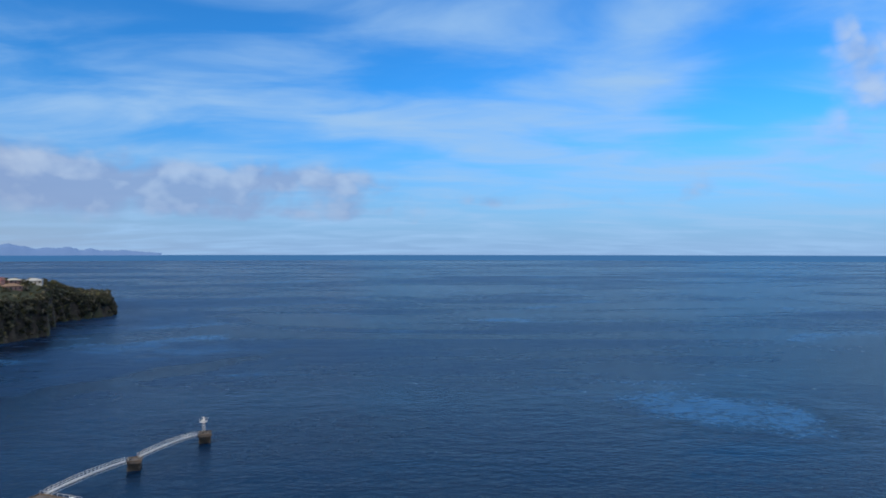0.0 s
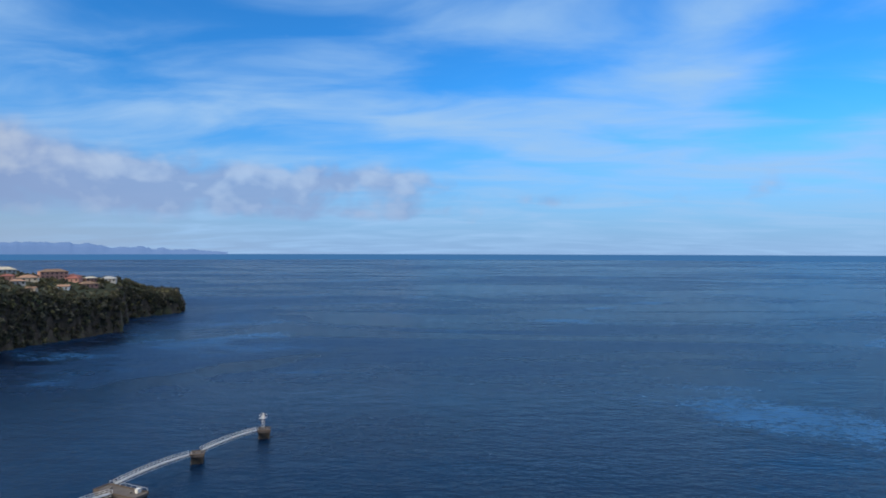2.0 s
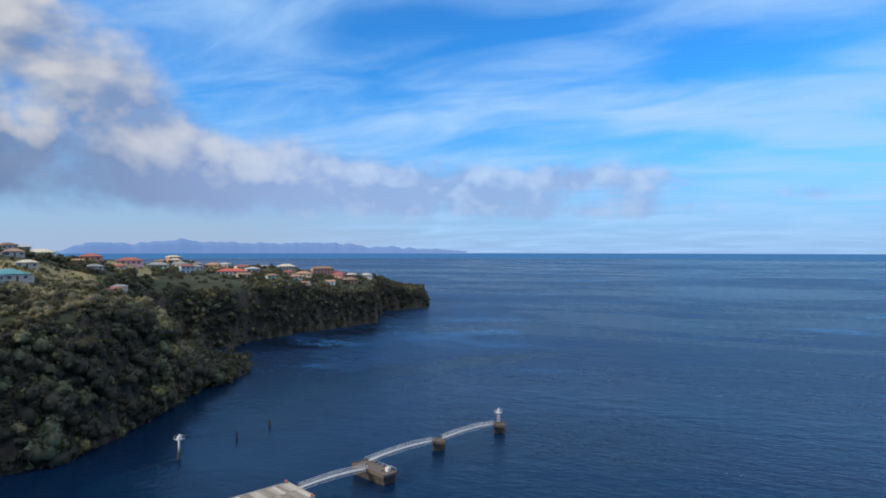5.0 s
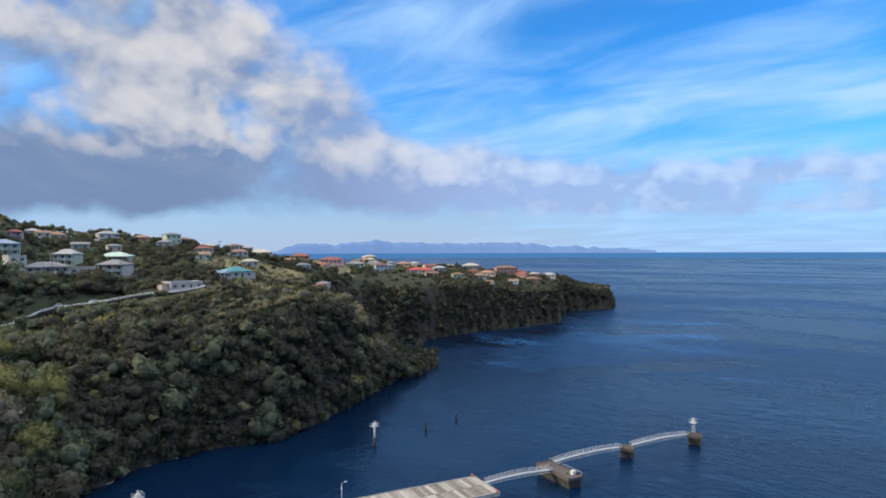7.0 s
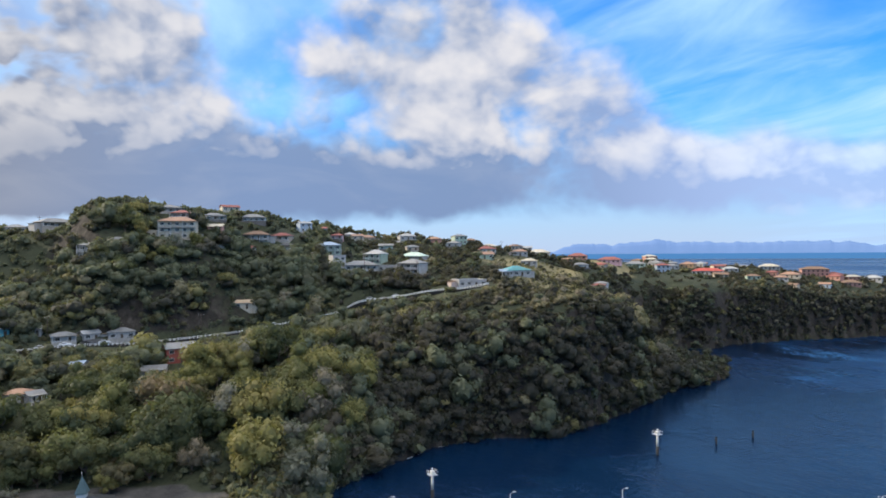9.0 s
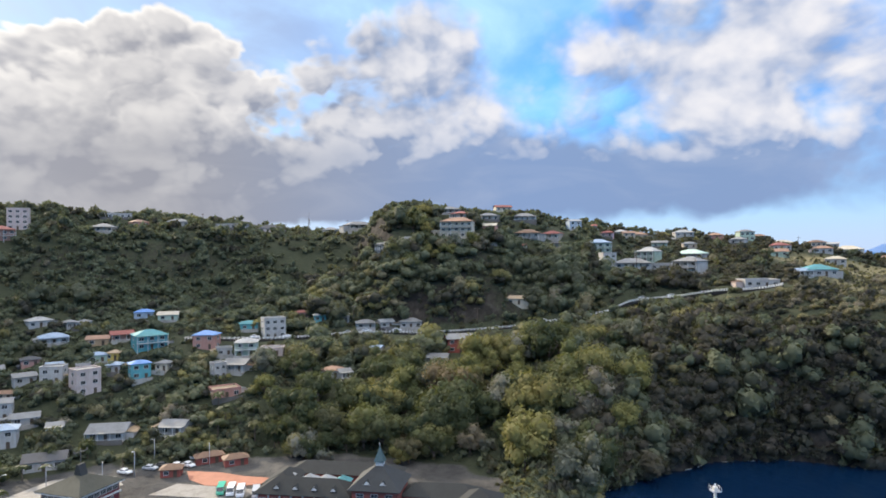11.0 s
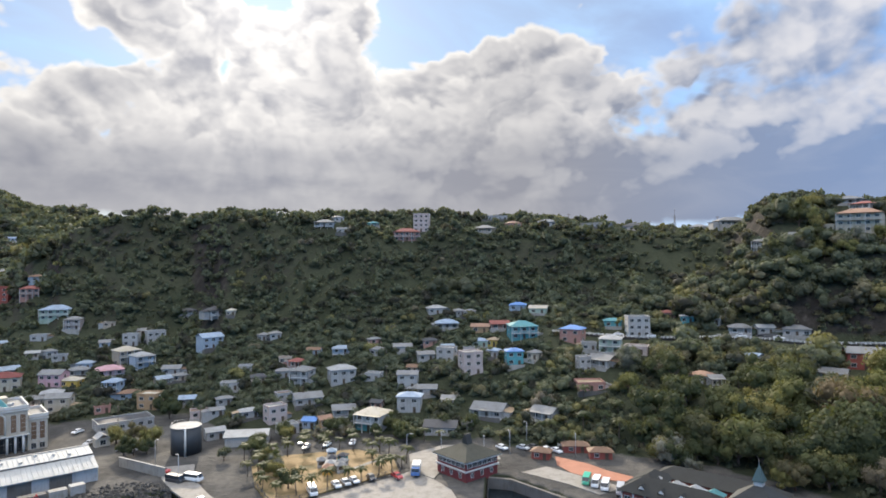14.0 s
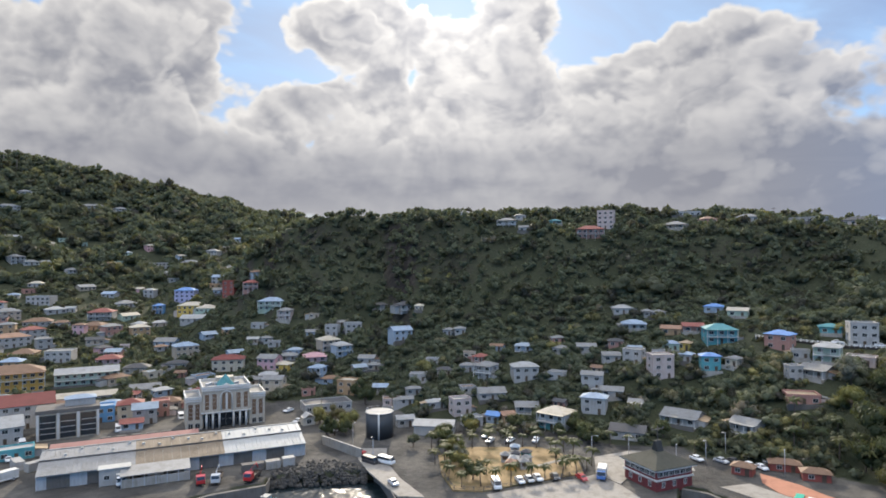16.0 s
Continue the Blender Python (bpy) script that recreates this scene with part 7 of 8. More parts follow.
for x, y, t, c, k in ((-166, -55.6, 12, "green", "minibus"), (-165.4, -52.8, 10, "white", "minibus"), (-164.4, -50, 12, "white", "minibus"), (-163.4, -45.8, 14, "silver", "minibus"),
                      (-129.5, -110.2, 60, "white", "car"), (-132, -109.2, 62, "silver", "car"), (-134.4, -108.4, 64, "white", "car"), (-138.5, -105.8, 58, "dark", "car"), (-143, -100.5, 66, "red", "car"),
                      (-148.5, -98.0, 30, "blue", "lorry"), (-122.5, -112, 55, "white", "minibus"), (-161, -131.5, 30, "white", "car"), (-155, -137, 20, "white", "car"), (-150, -141, 25, "silver", "car"),
                      (-141, -149, 35, "white", "car"), (-113, -160, 110, "red", "car"), (-110, -150, 100, "dark", "minibus"), (-112.8, -146, 104, "white", "minibus"), (-104, -131, 75, "silver", "car"),
                      (-108, -190, 20, "white", "car"), (-119, -190, 30, "silver", "car"), (-121, -186, 20, "white", "car"), (-122, -205, 10, "white", "car"),
                      (-171.5, -96.5, 110, "white", "car"), (-184, -82.5, 80, "silver", "car"), (-186.4, -80, 85, "dark", "car"), (-186, -75.5, 60, "white", "car"), (-186.5, -72.5, 60, "white", "car"),
                      (-194, -74.5, 30, "white", "car"), (-200, -78.5, 15, "white", "car"), (-16, -222, 85, "silver", "car"), (-22, -214, 95, "white", "car"), (-25, -218, 95, "white", "car"), (-20, -206, 90, "dark", "car"),
                      (-28, -224, 100, "white", "car"), (-16, -184, 20, "white", "lorry"), (-52, -180.5, 75, "white", "lorry"), (-88, -240, 75, "white", "minibus"), (-92, -238, 75, "white", "minibus"), (-99, -237, 75, "white", "minibus")):
    car(x, y, t, c, k, 2.66 + (0.36 if -150 < x < -100 and -150 < y < -100 else 0.3 if x < -100 and y > -150 else 0.05))
for x, y, t, c, k in ((-33.3, -236, 85, "white", "car"), (-33.9, -231, 85, "silver", "car"), (-32.6, -223, 88, "white", "car"), (-37.7, -251, 80, "dark", "car"), (-38, -237, 84, "white", "minibus"), (-41.2, -270, 80, "silver", "car"),
                      (-48, -289, 78, "white", "car"), (-122, -221.5, 15, "white", "car"), (-117, -205, 25, "silver", "car"), (-180.5, -88, 70, "white", "car"), (-153, -146, 30, "white", "car"), (-65.6, -236, 75, "white", "minibus"), (-29, -203, 15, "white", "lorry")):
    car(x, y, t, c, k, max(2.72, float(land(x, y)) + 0.05))
for i, off, c in ((12, -1.5, "white"), (20, 1.4, "silver"), (22, -2.2, "white"), (24, -2.2, "dark"), (26, -2.2, "white"), (8, -1.2, "white"), (50, 0.5, "white"), (70, -1.0, "silver"), (76, -1.0, "white")):
    p, q = ROAD_LINE[i], ROAD_LINE[min(i + 1, len(ROAD_LINE) - 1)]
    dd = (q - p).normalized()
    car(p.x - dd.y * -off, p.y + dd.x * -off, math.degrees(math.atan2(dd.y, dd.x)), c, "car", p.z + 0.02, "cars on the hill road")


def crane_truck(x, y, turn, colour):
    """A lorry with a folded loading crane."""
    h = thing("crane_truck", pose(x, y, 2.7, 0, 0, turn), f"{colour} flatbed truck with a folded loading crane on the quay", "truck", "machines on the quay")
    P = CAR_PAINT[colour]
    part("chassis", boxes("chassis", RUBBER, (-3.2, -0.9, 0.5, 3.2, 0.9, 0.85)), h)
    part("bed", boxes("bed", TIMBER, (-3.2, -1.15, 0.86, 1.0, 1.15, 1.05), (-3.2, -1.15, 1.05, -3.1, 1.15, 1.6), (-3.1, -1.15, 1.05, 1.0, -1.08, 1.5), (-3.1, 1.08, 1.05, 1.0, 1.15, 1.5)), h)
    c = part("cab", prism("cab", P, [(1.4, 0.7), (3.3, 0.7), (3.3, 1.5), (3.0, 2.5), (1.4, 2.6)], 2.2, "y"), h)
    part("windscreen", prism("windscreen", GLASS, [(3.27, 1.62), (3.31, 1.62), (3.05, 2.42), (3.0, 2.42)], 1.9, "y"), c)
    part("crane_arm", tube("crane_arm", P, [(1.1, 0, 1.0), (1.1, 0, 3.0), (-1.6, 0.3, 3.9), (-2.6, 0.3, 2.4)], 0.17, 6), h)
    tyre = tube("wheel", RUBBER, [(0, -0.14, 0), (0, 0.14, 0)], 0.46, 12)
    for sx in (-2.2, 2.3):
        for sy in (-1, 1):
            part("wheel", tyre, h, m=pose(sx, sy * 0.98, 0.46))


crane_truck(-67.9, -167.4, 70, "red")
crane_truck(-79.2, -160.5, 40, "red")
crane_truck(-71.5, -165.4, 60, "silver")


def fishing_boat(x, y, turn, hull, length):
    """An open wooden boat with a small wheelhouse, afloat."""
    h = thing("fishing_boat", pose(x, y, 0, 0, 0, turn), f"small {hull} fishing boat moored at the quay", "boat", "boats at the quay")
    v, f = [], []
    n = 11
    for i in range(n):
        u = i / (n - 1)
        w = length * 0.15 * (math.sin(min(1.0, u * 1.5 + 0.55) * math.pi / 2) if u < 0.5 else math.cos((u - 0.5) * math.pi * 0.98))
        sheer = 0.75 + 0.6 * u * u
        x0 = (u - 0.5) * length
        v += [(x0, -w, sheer), (x0, -w * 0.75, -0.2), (x0, 0, -0.45), (x0, w * 0.75, -0.2), (x0, w, sheer), (x0, w * 0.86, sheer), (x0, w * 0.7, 0.3), (x0, -w * 0.7, 0.3), (x0, -w * 0.86, sheer)]
    for i in range(n - 1):
        for k in range(9):
            a, b = i * 9 + k, i * 9 + (k + 1) % 9
            f.append((a, b, b + 9, a + 9))
    f += [tuple(range(8, -1, -1)), tuple(range((n - 1) * 9, n * 9))]
    part("hull", mesh_from("hull", v, f, WALLS[hull]), h)
    c = part("wheelhouse", boxes("wheelhouse", WALLS["white"], (-1.4, -0.8, 0.3, 0.5, 0.8, 2.3), (-1.6, -0.95, 2.3, 0.7, 0.95, 2.42)), h)
    part("pane", boxes("pane", GLASS, (0.5, -0.6, 1.4, 0.53, 0.6, 2.1)), c)
    part("mast", tube("mast", TIMBER, [(0.9, 0, 0.3), (0.9, 0, 4.6)], 0.06, 6), h)


fishing_boat(-60.5, -154.0, 25, "red", 8.5)
fishing_boat(-68.2, -150.6, 32, "white", 9.0)
fishing_boat(-76.5, -147.6, 30, "teal", 8.0)


def stack_of_goods(x, y, turn, l, w, hgt, mat, label, name="container"):
    h = thing(name, pose(x, y, 2.7, 0, 0, turn), label, name.replace("_", " "), "goods on the quay")
    part("body", boxes("body", mat, (-l / 2, -w / 2, 0, l / 2, w / 2, hgt)), h)
    rib = boxes("rib", mat, (-0.06, -w / 2 - 0.05, 0.1, 0.06, w / 2 + 0.05, hgt + 0.04))
    for k in range(7):
        part("rib", rib, h, m=pose(-l / 2 + (k + 0.5) * l / 7, 0, 0))


stack_of_goods(-91.8, -164.5, 165, 3.4, 2.4, 2.4, WALLS["white"], "small white container on the quay")
stack_of_goods(-82.4, -167.4, 163, 6.0, 2.4, 2.0, DARK_CONCRETE, "dark grey shipping container on the quay")
stack_of_goods(-87.5, -165.4, 163, 4.0, 2.4, 2.2, CONCRETE, "weathered grey shipping container on the quay")
stack_of_goods(-33.6, -213.8, 95, 6.0, 2.4, 2.5, WALLS["white"], "white shipping container in the yard")
stack_of_goods(-37.2, -209.0, 20, 5.0, 2.4, 2.4, WALLS["grey"], "grey shipping container in the yard")


# ---- plants ----
def leaf_material(name, stops, shine=0.7, single=False):
    m = bpy.data.materials.new(name)
    m.use_nodes = True
    n = Nodes(m.node_tree)
    a = n.node("ShaderNodeAttribute")
    a.attribute_name = "tint"
    t = a.outputs["Fac"]
    if single:
        # each tree has a tint of its own
        t = n.node("ShaderNodeObjectInfo").outputs["Random"]
    isl = n.node("ShaderNodeNewGeometry").outputs["Random Per Island"]
    col = n.ramp(t, stops)
    col = n.mix(n.mul(isl, 0.55), col, n.mix(0.6, col, (0.020, 0.022, 0.012)))
    b = n.node("ShaderNodeBsdfPrincipled")
    set_bsdf(n, b, col, shine, spec=0.18)
    tr = n.node("ShaderNodeBsdfTranslucent")
    n.put(tr.inputs[0], n.mix(0.35, col, (0.24, 0.25, 0.03)))
    mx = n.node("ShaderNodeMixShader")
    n.put(mx.inputs[0], 0.32)
    n.t.links.new(b.outputs[0], mx.inputs[1])
    n.t.links.new(tr.outputs[0], mx.inputs[2])
    n.t.links.new(mx.outputs[0], n.node("ShaderNodeOutputMaterial").inputs[0])
    return m


# haze greys all the stops; 0.42 and 0.58 are darkened for cliff shade
LEAF_STOPS = [(0.0, (0.105, 0.122, 0.082)), (0.22, (0.140, 0.152, 0.094)), (0.42, (0.056, 0.056, 0.045)), (0.58, (0.066, 0.058, 0.050)), (0.74, (0.26, 0.235, 0.092)), (0.88, (0.215, 0.185, 0.145)), (1.0, (0.085, 0.105, 0.064))]
LEAVES = leaf_material("foliage", LEAF_STOPS)
TREE_LEAVES = leaf_material("tree_foliage", [(0.0, (0.042, 0.058, 0.032)), (0.16, (0.062, 0.078, 0.040)), (0.30, (0.105, 0.118, 0.052)), (0.42, (0.185, 0.18, 0.066)), (0.52, (0.235, 0.205, 0.075)), (0.60, (0.115, 0.12, 0.055)),
                                             (0.70, (0.050, 0.066, 0.036)), (0.80, (0.215, 0.215, 0.175)), (0.87, (0.205, 0.145, 0.085)), (0.94, (0.075, 0.088, 0.045)), (1.0, (0.048, 0.063, 0.034))], single=True)
BARK = paint("bark", (0.12, 0.09, 0.07), 0.95, 0.5)
TWIGS = paint("bare_twigs", (0.20, 0.17, 0.145), 0.95, 0.4)
PALM_LEAF = leaf_material("palm_leaf", [(0.0, (0.034, 0.050, 0.020)), (0.5, (0.052, 0.066, 0.024)), (0.8, (0.080, 0.082, 0.030)), (1.0, (0.040, 0.055, 0.021))], 0.6, True)


def ico(sub):
    bm = bmesh.new()
    bmesh.ops.create_icosphere(bm, subdivisions=sub, radius=1.0)
    v = np.array([q.co[:] for q in bm.verts])
    f = np.array([[w.index for w in q.verts] for q in bm.faces])
    bm.free()
    return v, f


ICO = ico(1)


def crown(seed, quads, size, lobes=7, spread=0.62, flat=0.9, core=0.70):
    """Leaf clumps over several lobes: vertices and faces (triangles as rows of four with a repeated last index)."""
    rng = np.random.default_rng(seed)
    cent = rng.normal(size=(lobes, 3)) * (spread, spread, spread * 0.75)
    cent /= np.maximum(1, np.linalg.norm(cent, axis=1, keepdims=True) / 0.75)
    rad = rng.uniform(0.34, 0.60, lobes)
    cent[:, 2] = cent[:, 2] * flat + 0.05
    which = rng.choice(lobes, quads, p=rad ** 2 / (rad ** 2).sum())
    n = rng.normal(size=(quads, 3))
    n[:, 2] = np.abs(n[:, 2]) * 1.1 - 0.35
    n /= np.linalg.norm(n, axis=1, keepdims=True)
    c = cent[which] + n * (rad[which] * rng.uniform(0.66, 1.14, quads))[:, None]
    nn = n + rng.normal(size=(quads, 3)) * 0.42
    nn /= np.linalg.norm(nn, axis=1, keepdims=True)
    a = np.cross(nn, rng.normal(size=(quads, 3)))
    a /= np.linalg.norm(a, axis=1, keepdims=True)
    b = np.cross(nn, a)
    s = size * rng.uniform(0.6, 1.3, (quads, 1))
    k = rng.uniform(0.6, 1.25, (quads, 3, 1))
    v = np.stack([c - a * s * k[:, 0] - b * s * 0.5, c + a * s * k[:, 1] - b * s * 0.4, c + b * s * k[:, 2]], 1).reshape(-1, 3)
    f = np.arange(quads * 3).reshape(-1, 3)
    vs, fs = [v], [np.c_[f, f[:, 2]]]
    off = len(v)
    for p, r in zip(cent if core else cent[:0], rad):
        q = ICO[0] * r * core * (1 + rng.uniform(-0.12, 0.12, (len(ICO[0]), 1))) + p
        vs.append(q)
        fs.append(np.c_[ICO[1], ICO[1][:, 2]] + off)
        off += len(q)
    return np.concatenate(vs), np.concatenate(fs)


def fast_mesh(name, verts, faces, mat, tint=None):
    """A mesh from arrays; faces of four, of which triangles repeat the last corner."""
    tri = faces[:, 2] == faces[:, 3]
    counts = np.where(tri, 3, 4)
    loops = faces.ravel()[np.stack([np.ones_like(tri), np.ones_like(tri), np.ones_like(tri), ~tri], 1).astype(bool).ravel()]
    me = bpy.data.meshes.new(name)
    me.vertices.add(len(verts))
    me.vertices.foreach_set("co", verts.astype(np.float32).ravel())
    me.loops.add(len(loops))
    me.loops.foreach_set("vertex_index", loops.astype(np.int32))
    me.polygons.add(len(faces))
    me.polygons.foreach_set("loop_start", np.r_[0, np.cumsum(counts)[:-1]].astype(np.int32))
    me.update(calc_edges=True)
    me.materials.append(mat)
    if tint is not None:
        at = me.attributes.new("tint", "FLOAT", "POINT")
        at.data.foreach_set("value", tint.astype(np.float32))
    return me


ROAD_XY = np.array([(p.x, p.y) for p in ROAD_LINE])
# open ground below the houses under the hill road
FOOTPRINTS.extend([(-231.7, -73.0, 5.0), (-228.4, -38.3, 5.0), (-226.4, -34.2, 5.0), (-249.4, 6.7, 5.0), (-236.7, -1.2, 5.0)])
FP = np.array(FOOTPRINTS)


def clear_of(x, y, road=5.0, pad=1.5):
    ok = np.ones(len(x), bool)
    for i in range(0, len(x), 4000):
        s = slice(i, i + 4000)
        ok[s] &= (np.hypot(x[s, None] - ROAD_XY[None, :, 0], y[s, None] - ROAD_XY[None, :, 1]) > road).all(1)
        ok[s] &= (np.hypot(x[s, None] - ROAD_XY[None, :, 0] * 0.972, y[s, None] - ROAD_XY[None, :, 1] * 0.972) > road * 0.85).all(1)
        # keep the ground below each house open
        toward = np.hypot(FP[:, 0], FP[:, 1])
        fx, fy = FP[:, 0] * (1 - 5.5 / toward), FP[:, 1] * (1 - 5.5 / toward)
        ok[s] &= (np.hypot(x[s, None] - fx[None], y[s, None] - fy[None]) > FP[None, :, 2] * 0.8 + pad).all(1)
        ok[s] &= (np.hypot(x[s, None] - FP[None, :, 0], y[s, None] - FP[None, :, 1]) > FP[None, :, 2] + pad).all(1)
    return ok


def scatter(seed, az0, az1, d0, d1, spacing, road=5.0, pad=1.5, zmin=3.4):
    rng = np.random.default_rng(seed)
    area = 0.5 * (d1 ** 2 - d0 ** 2) * math.radians(az1 - az0)
    n = int(area / spacing ** 2)
    a = np.radians(rng.uniform(az0, az1, n))
    d = np.sqrt(rng.uniform(d0 ** 2, d1 ** 2, n))
    x, y = -np.sin(a) * d, np.cos(a) * d
    z = land(x, y)
    k = (z > zmin) & clear_of(x, y, road, pad)
    return x[k], y[k], z[k], rng


TREE_SHAPES = [crown(s, 235, 0.122, 5, 0.55, flat=0.75, core=0.80) for s in range(8)]
FAR_SHAPES = [crown(20 + s, 95, 0.225, 4, 0.5, flat=0.6) for s in range(5)]
FINE_SHAPES = [crown(40 + s, 1100, 0.072, 9) for s in range(6)]
SHRUB_SHAPES = [crown(60 + s, 38, 0.40, 2, core=0.0) for s in range(5)]


def region_tint(x, y, rng):
    """Drier, browner, darkened for shade on the sea cliffs, yellower on the lit lower slopes."""
    az = np.degrees(np.arctan2(-x, y))
    az = np.where(az < -100, az + 360, az)
    d = np.hypot(x, y)
    t = rng.beta(1.4, 2.6, len(x)) * 0.62
    cliff = np.clip((77 - az) / 6, 0, 1)
    t = np.where(rng.random(len(x)) < cliff * 0.82, rng.uniform(0.40, 0.60, len(x)), t)
    t = np.where((rng.random(len(x)) < 0.26) & (az > 76) & (az < 112) & (d < 300), rng.uniform(0.64, 0.84, len(x)), t)
    # straw-coloured brush along the top of the cliffs
    inland = d - np.interp(az, [p[0] for p in SHORE], [p[1] for p in SHORE])
    t = np.where((az > 46) & (az < 62) & (inland > 24) & (inland < 150) & (rng.random(len(x)) < 0.45), rng.uniform(0.80, 0.91, len(x)), t)
    t = np.where((az < 43) & (rng.random(len(x)) < 0.7), rng.uniform(0.50, 0.62, len(x)) + 0.28 * (rng.random(len(x)) < 0.14), t)
    return np.where(rng.random(len(x)) < 0.04, rng.uniform(0.64, 0.90, len(x)), t)


def grove(name, shapes, x, y, z, size, tint, rng, label, lift=0.55, tall=(0.75, 1.15)):
    vs, fs, ts, off = [], [], [], 0
    for i in range(len(x)):
        v, f = shapes[rng.integers(len(shapes))]
        a, s = rng.uniform(0, 2 * math.pi), size[i]
        c, q = math.cos(a) * s, math.sin(a) * s
        h = s * rng.uniform(*tall)
        w = np.stack([v[:, 0] * c - v[:, 1] * q + x[i], v[:, 0] * q + v[:, 1] * c + y[i], v[:, 2] * h + z[i] + lift * s], 1)
        vs.append(w)
        fs.append(f + off)
        ts.append(np.full(len(v), tint[i]))
        off += len(v)
    me = fast_mesh(name, np.concatenate(vs), np.concatenate(fs), LEAVES, np.concatenate(ts))
    return tagged(new(name, me), label, "trees", kind="stuff")


def tree_meshes(seed):
    """A tapered trunk with limbs, and a fine crown, one unit in radius."""
    rng = random.Random(seed)
    bm = bmesh.new()
    for k in range(5):
        a = k * 2.4 + rng.uniform(-0.4, 0.4)
        pts = [(0, 0, 0.35 + 0.05 * k), (0.22 * math.cos(a), 0.22 * math.sin(a), 0.62), (0.5 * math.cos(a), 0.5 * math.sin(a), 0.95 + rng.uniform(0, 0.2))]
        me = tube("limb", BARK, pts, 0.05, 5, end=0.015)
        bm.from_mesh(me)
        bpy.data.meshes.remove(me)
    me = tube("trunk", BARK, [(0, 0, -0.3), (0.02, 0.01, 0.3), (0.0, 0.03, 0.8)], 0.09, 7, end=0.05)
    bm.from_mesh(me)
    bm.to_mesh(me)
    bm.free()
    v, f = FINE_SHAPES[seed % len(FINE_SHAPES)]
    v = v * (1, 1, 1.12) + (0, 0, 1.05)
    return me, fast_mesh("crown", v, f, TREE_LEAVES)


TREE_KINDS = [tree_meshes(s) for s in range(6)]


def tree(x, y, z, r, k, turn, group="trees on the lower slope"):
    h = thing("tree", Matrix.LocRotScale((x, y, z), Euler((0, 0, radians(turn))), (r, r, r)), "leafy broad-crowned tropical tree " + group[6:], "tree", group)
    part("trunk", TREE_KINDS[k][0], h)
    part("crown", TREE_KINDS[k][1], h)


# the nearest slope: single trees; the rest of the woods in groves
nx, ny, nz, rng = scatter(11, 72, 106, 158, 250, 7.2, 9.0, 1.0, 0.9)
naz = np.degrees(np.arctan2(-nx, ny))
keep = ~((naz > 82.5) & (naz < 89) & (np.hypot(nx, ny) < 196)) & ((nz > 3.6) | ((naz < 85) & (np.hypot(nx, ny) > 168))) & (rng.random(len(nx)) < (naz - 72) / 11)
nx, ny, nz, naz = nx[keep], ny[keep], nz[keep], naz[keep]
order = np.argsort(np.hypot(nx, ny))[:240]
NEAREST = float(np.hypot(nx, ny)[order[-1]])
for j, i in enumerate(order):
    big = 1.3 if naz[i] < 90 else 1.05
    tree(nx[i], ny[i], nz[i] - 0.4, rng.uniform(3.4, 6.6) * big, j % 6, rng.uniform(0, 360))

for seed, a0, a1, d0, d1, sp, lo, hi, shapes, label in (
        (1, 42.5, 84, 170, 340, 4.3, 2.4, 5.4, TREE_SHAPES, "dry scrubby woodland on the sea cliffs"),
        (2, 76, 106, NEAREST - 4, 345, 4.7, 2.8, 6.4, TREE_SHAPES, "dense tropical trees on the upper slope"),
        (3, 106, 153, 200, 345, 4.6, 2.4, 5.6, TREE_SHAPES, "dense trees between the hillside houses"),
        (4, 50, 104, 338, 480, 5.6, 1.5, 3.6, FAR_SHAPES, "trees along the ridge and plateau"),
        (12, 104, 153, 340, 480, 5.8, 1.6, 4.6, FAR_SHAPES, "trees along the ridge above the town"),
        (5, 26, 50, 330, 830, 6.6, 1.2, 3.0, FAR_SHAPES, "scrub and trees on the headland"),
        (6, 153, 182, 240, 600, 7.0, 3.0, 5.4, FAR_SHAPES, "trees among the houses of the valley"),
        (7, 150, 182, 600, 960, 9.4, 5.4, 8.8, FAR_SHAPES, "forest on the far hill")):
    x, y, z, rng = scatter(seed, a0, a1, d0, d1, sp, 7.5, 0.2, 1.0 if seed == 1 else 3.4)
    if seed == 5:
        k = (z > 8) & (rng.random(len(z)) < 0.55)
        x, y, z = x[k], y[k], z[k]
    if seed == 1:
        # thinning out where the taller trees begin
        k = rng.random(len(x)) > (np.degrees(np.arctan2(-x, y)) - 73) / 9
        x, y, z = x[k], y[k], z[k]
    if seed in (1, 4):
        # open dry pasture on the plateau
        k = ~(pasture(x, y) > 0.4)
        x, y, z = x[k], y[k], z[k]
    size = rng.uniform(lo, hi, len(x)) * rng.choice((0.8, 1.0, 1.2), len(x))
    if seed in (3, 6):
        # smaller garden trees among the houses
        size *= np.where(z < 42, 0.66, 1.48)
    if seed == 1:
        edge = np.degrees(np.arctan2(-x, y)) < 67
        size *= np.where(z < 37, 1.18, np.where(edge, 0.55, 0.9))
    grove("woodland", shapes, x, y, z - 0.3, size, region_tint(x, y, rng), rng, label)
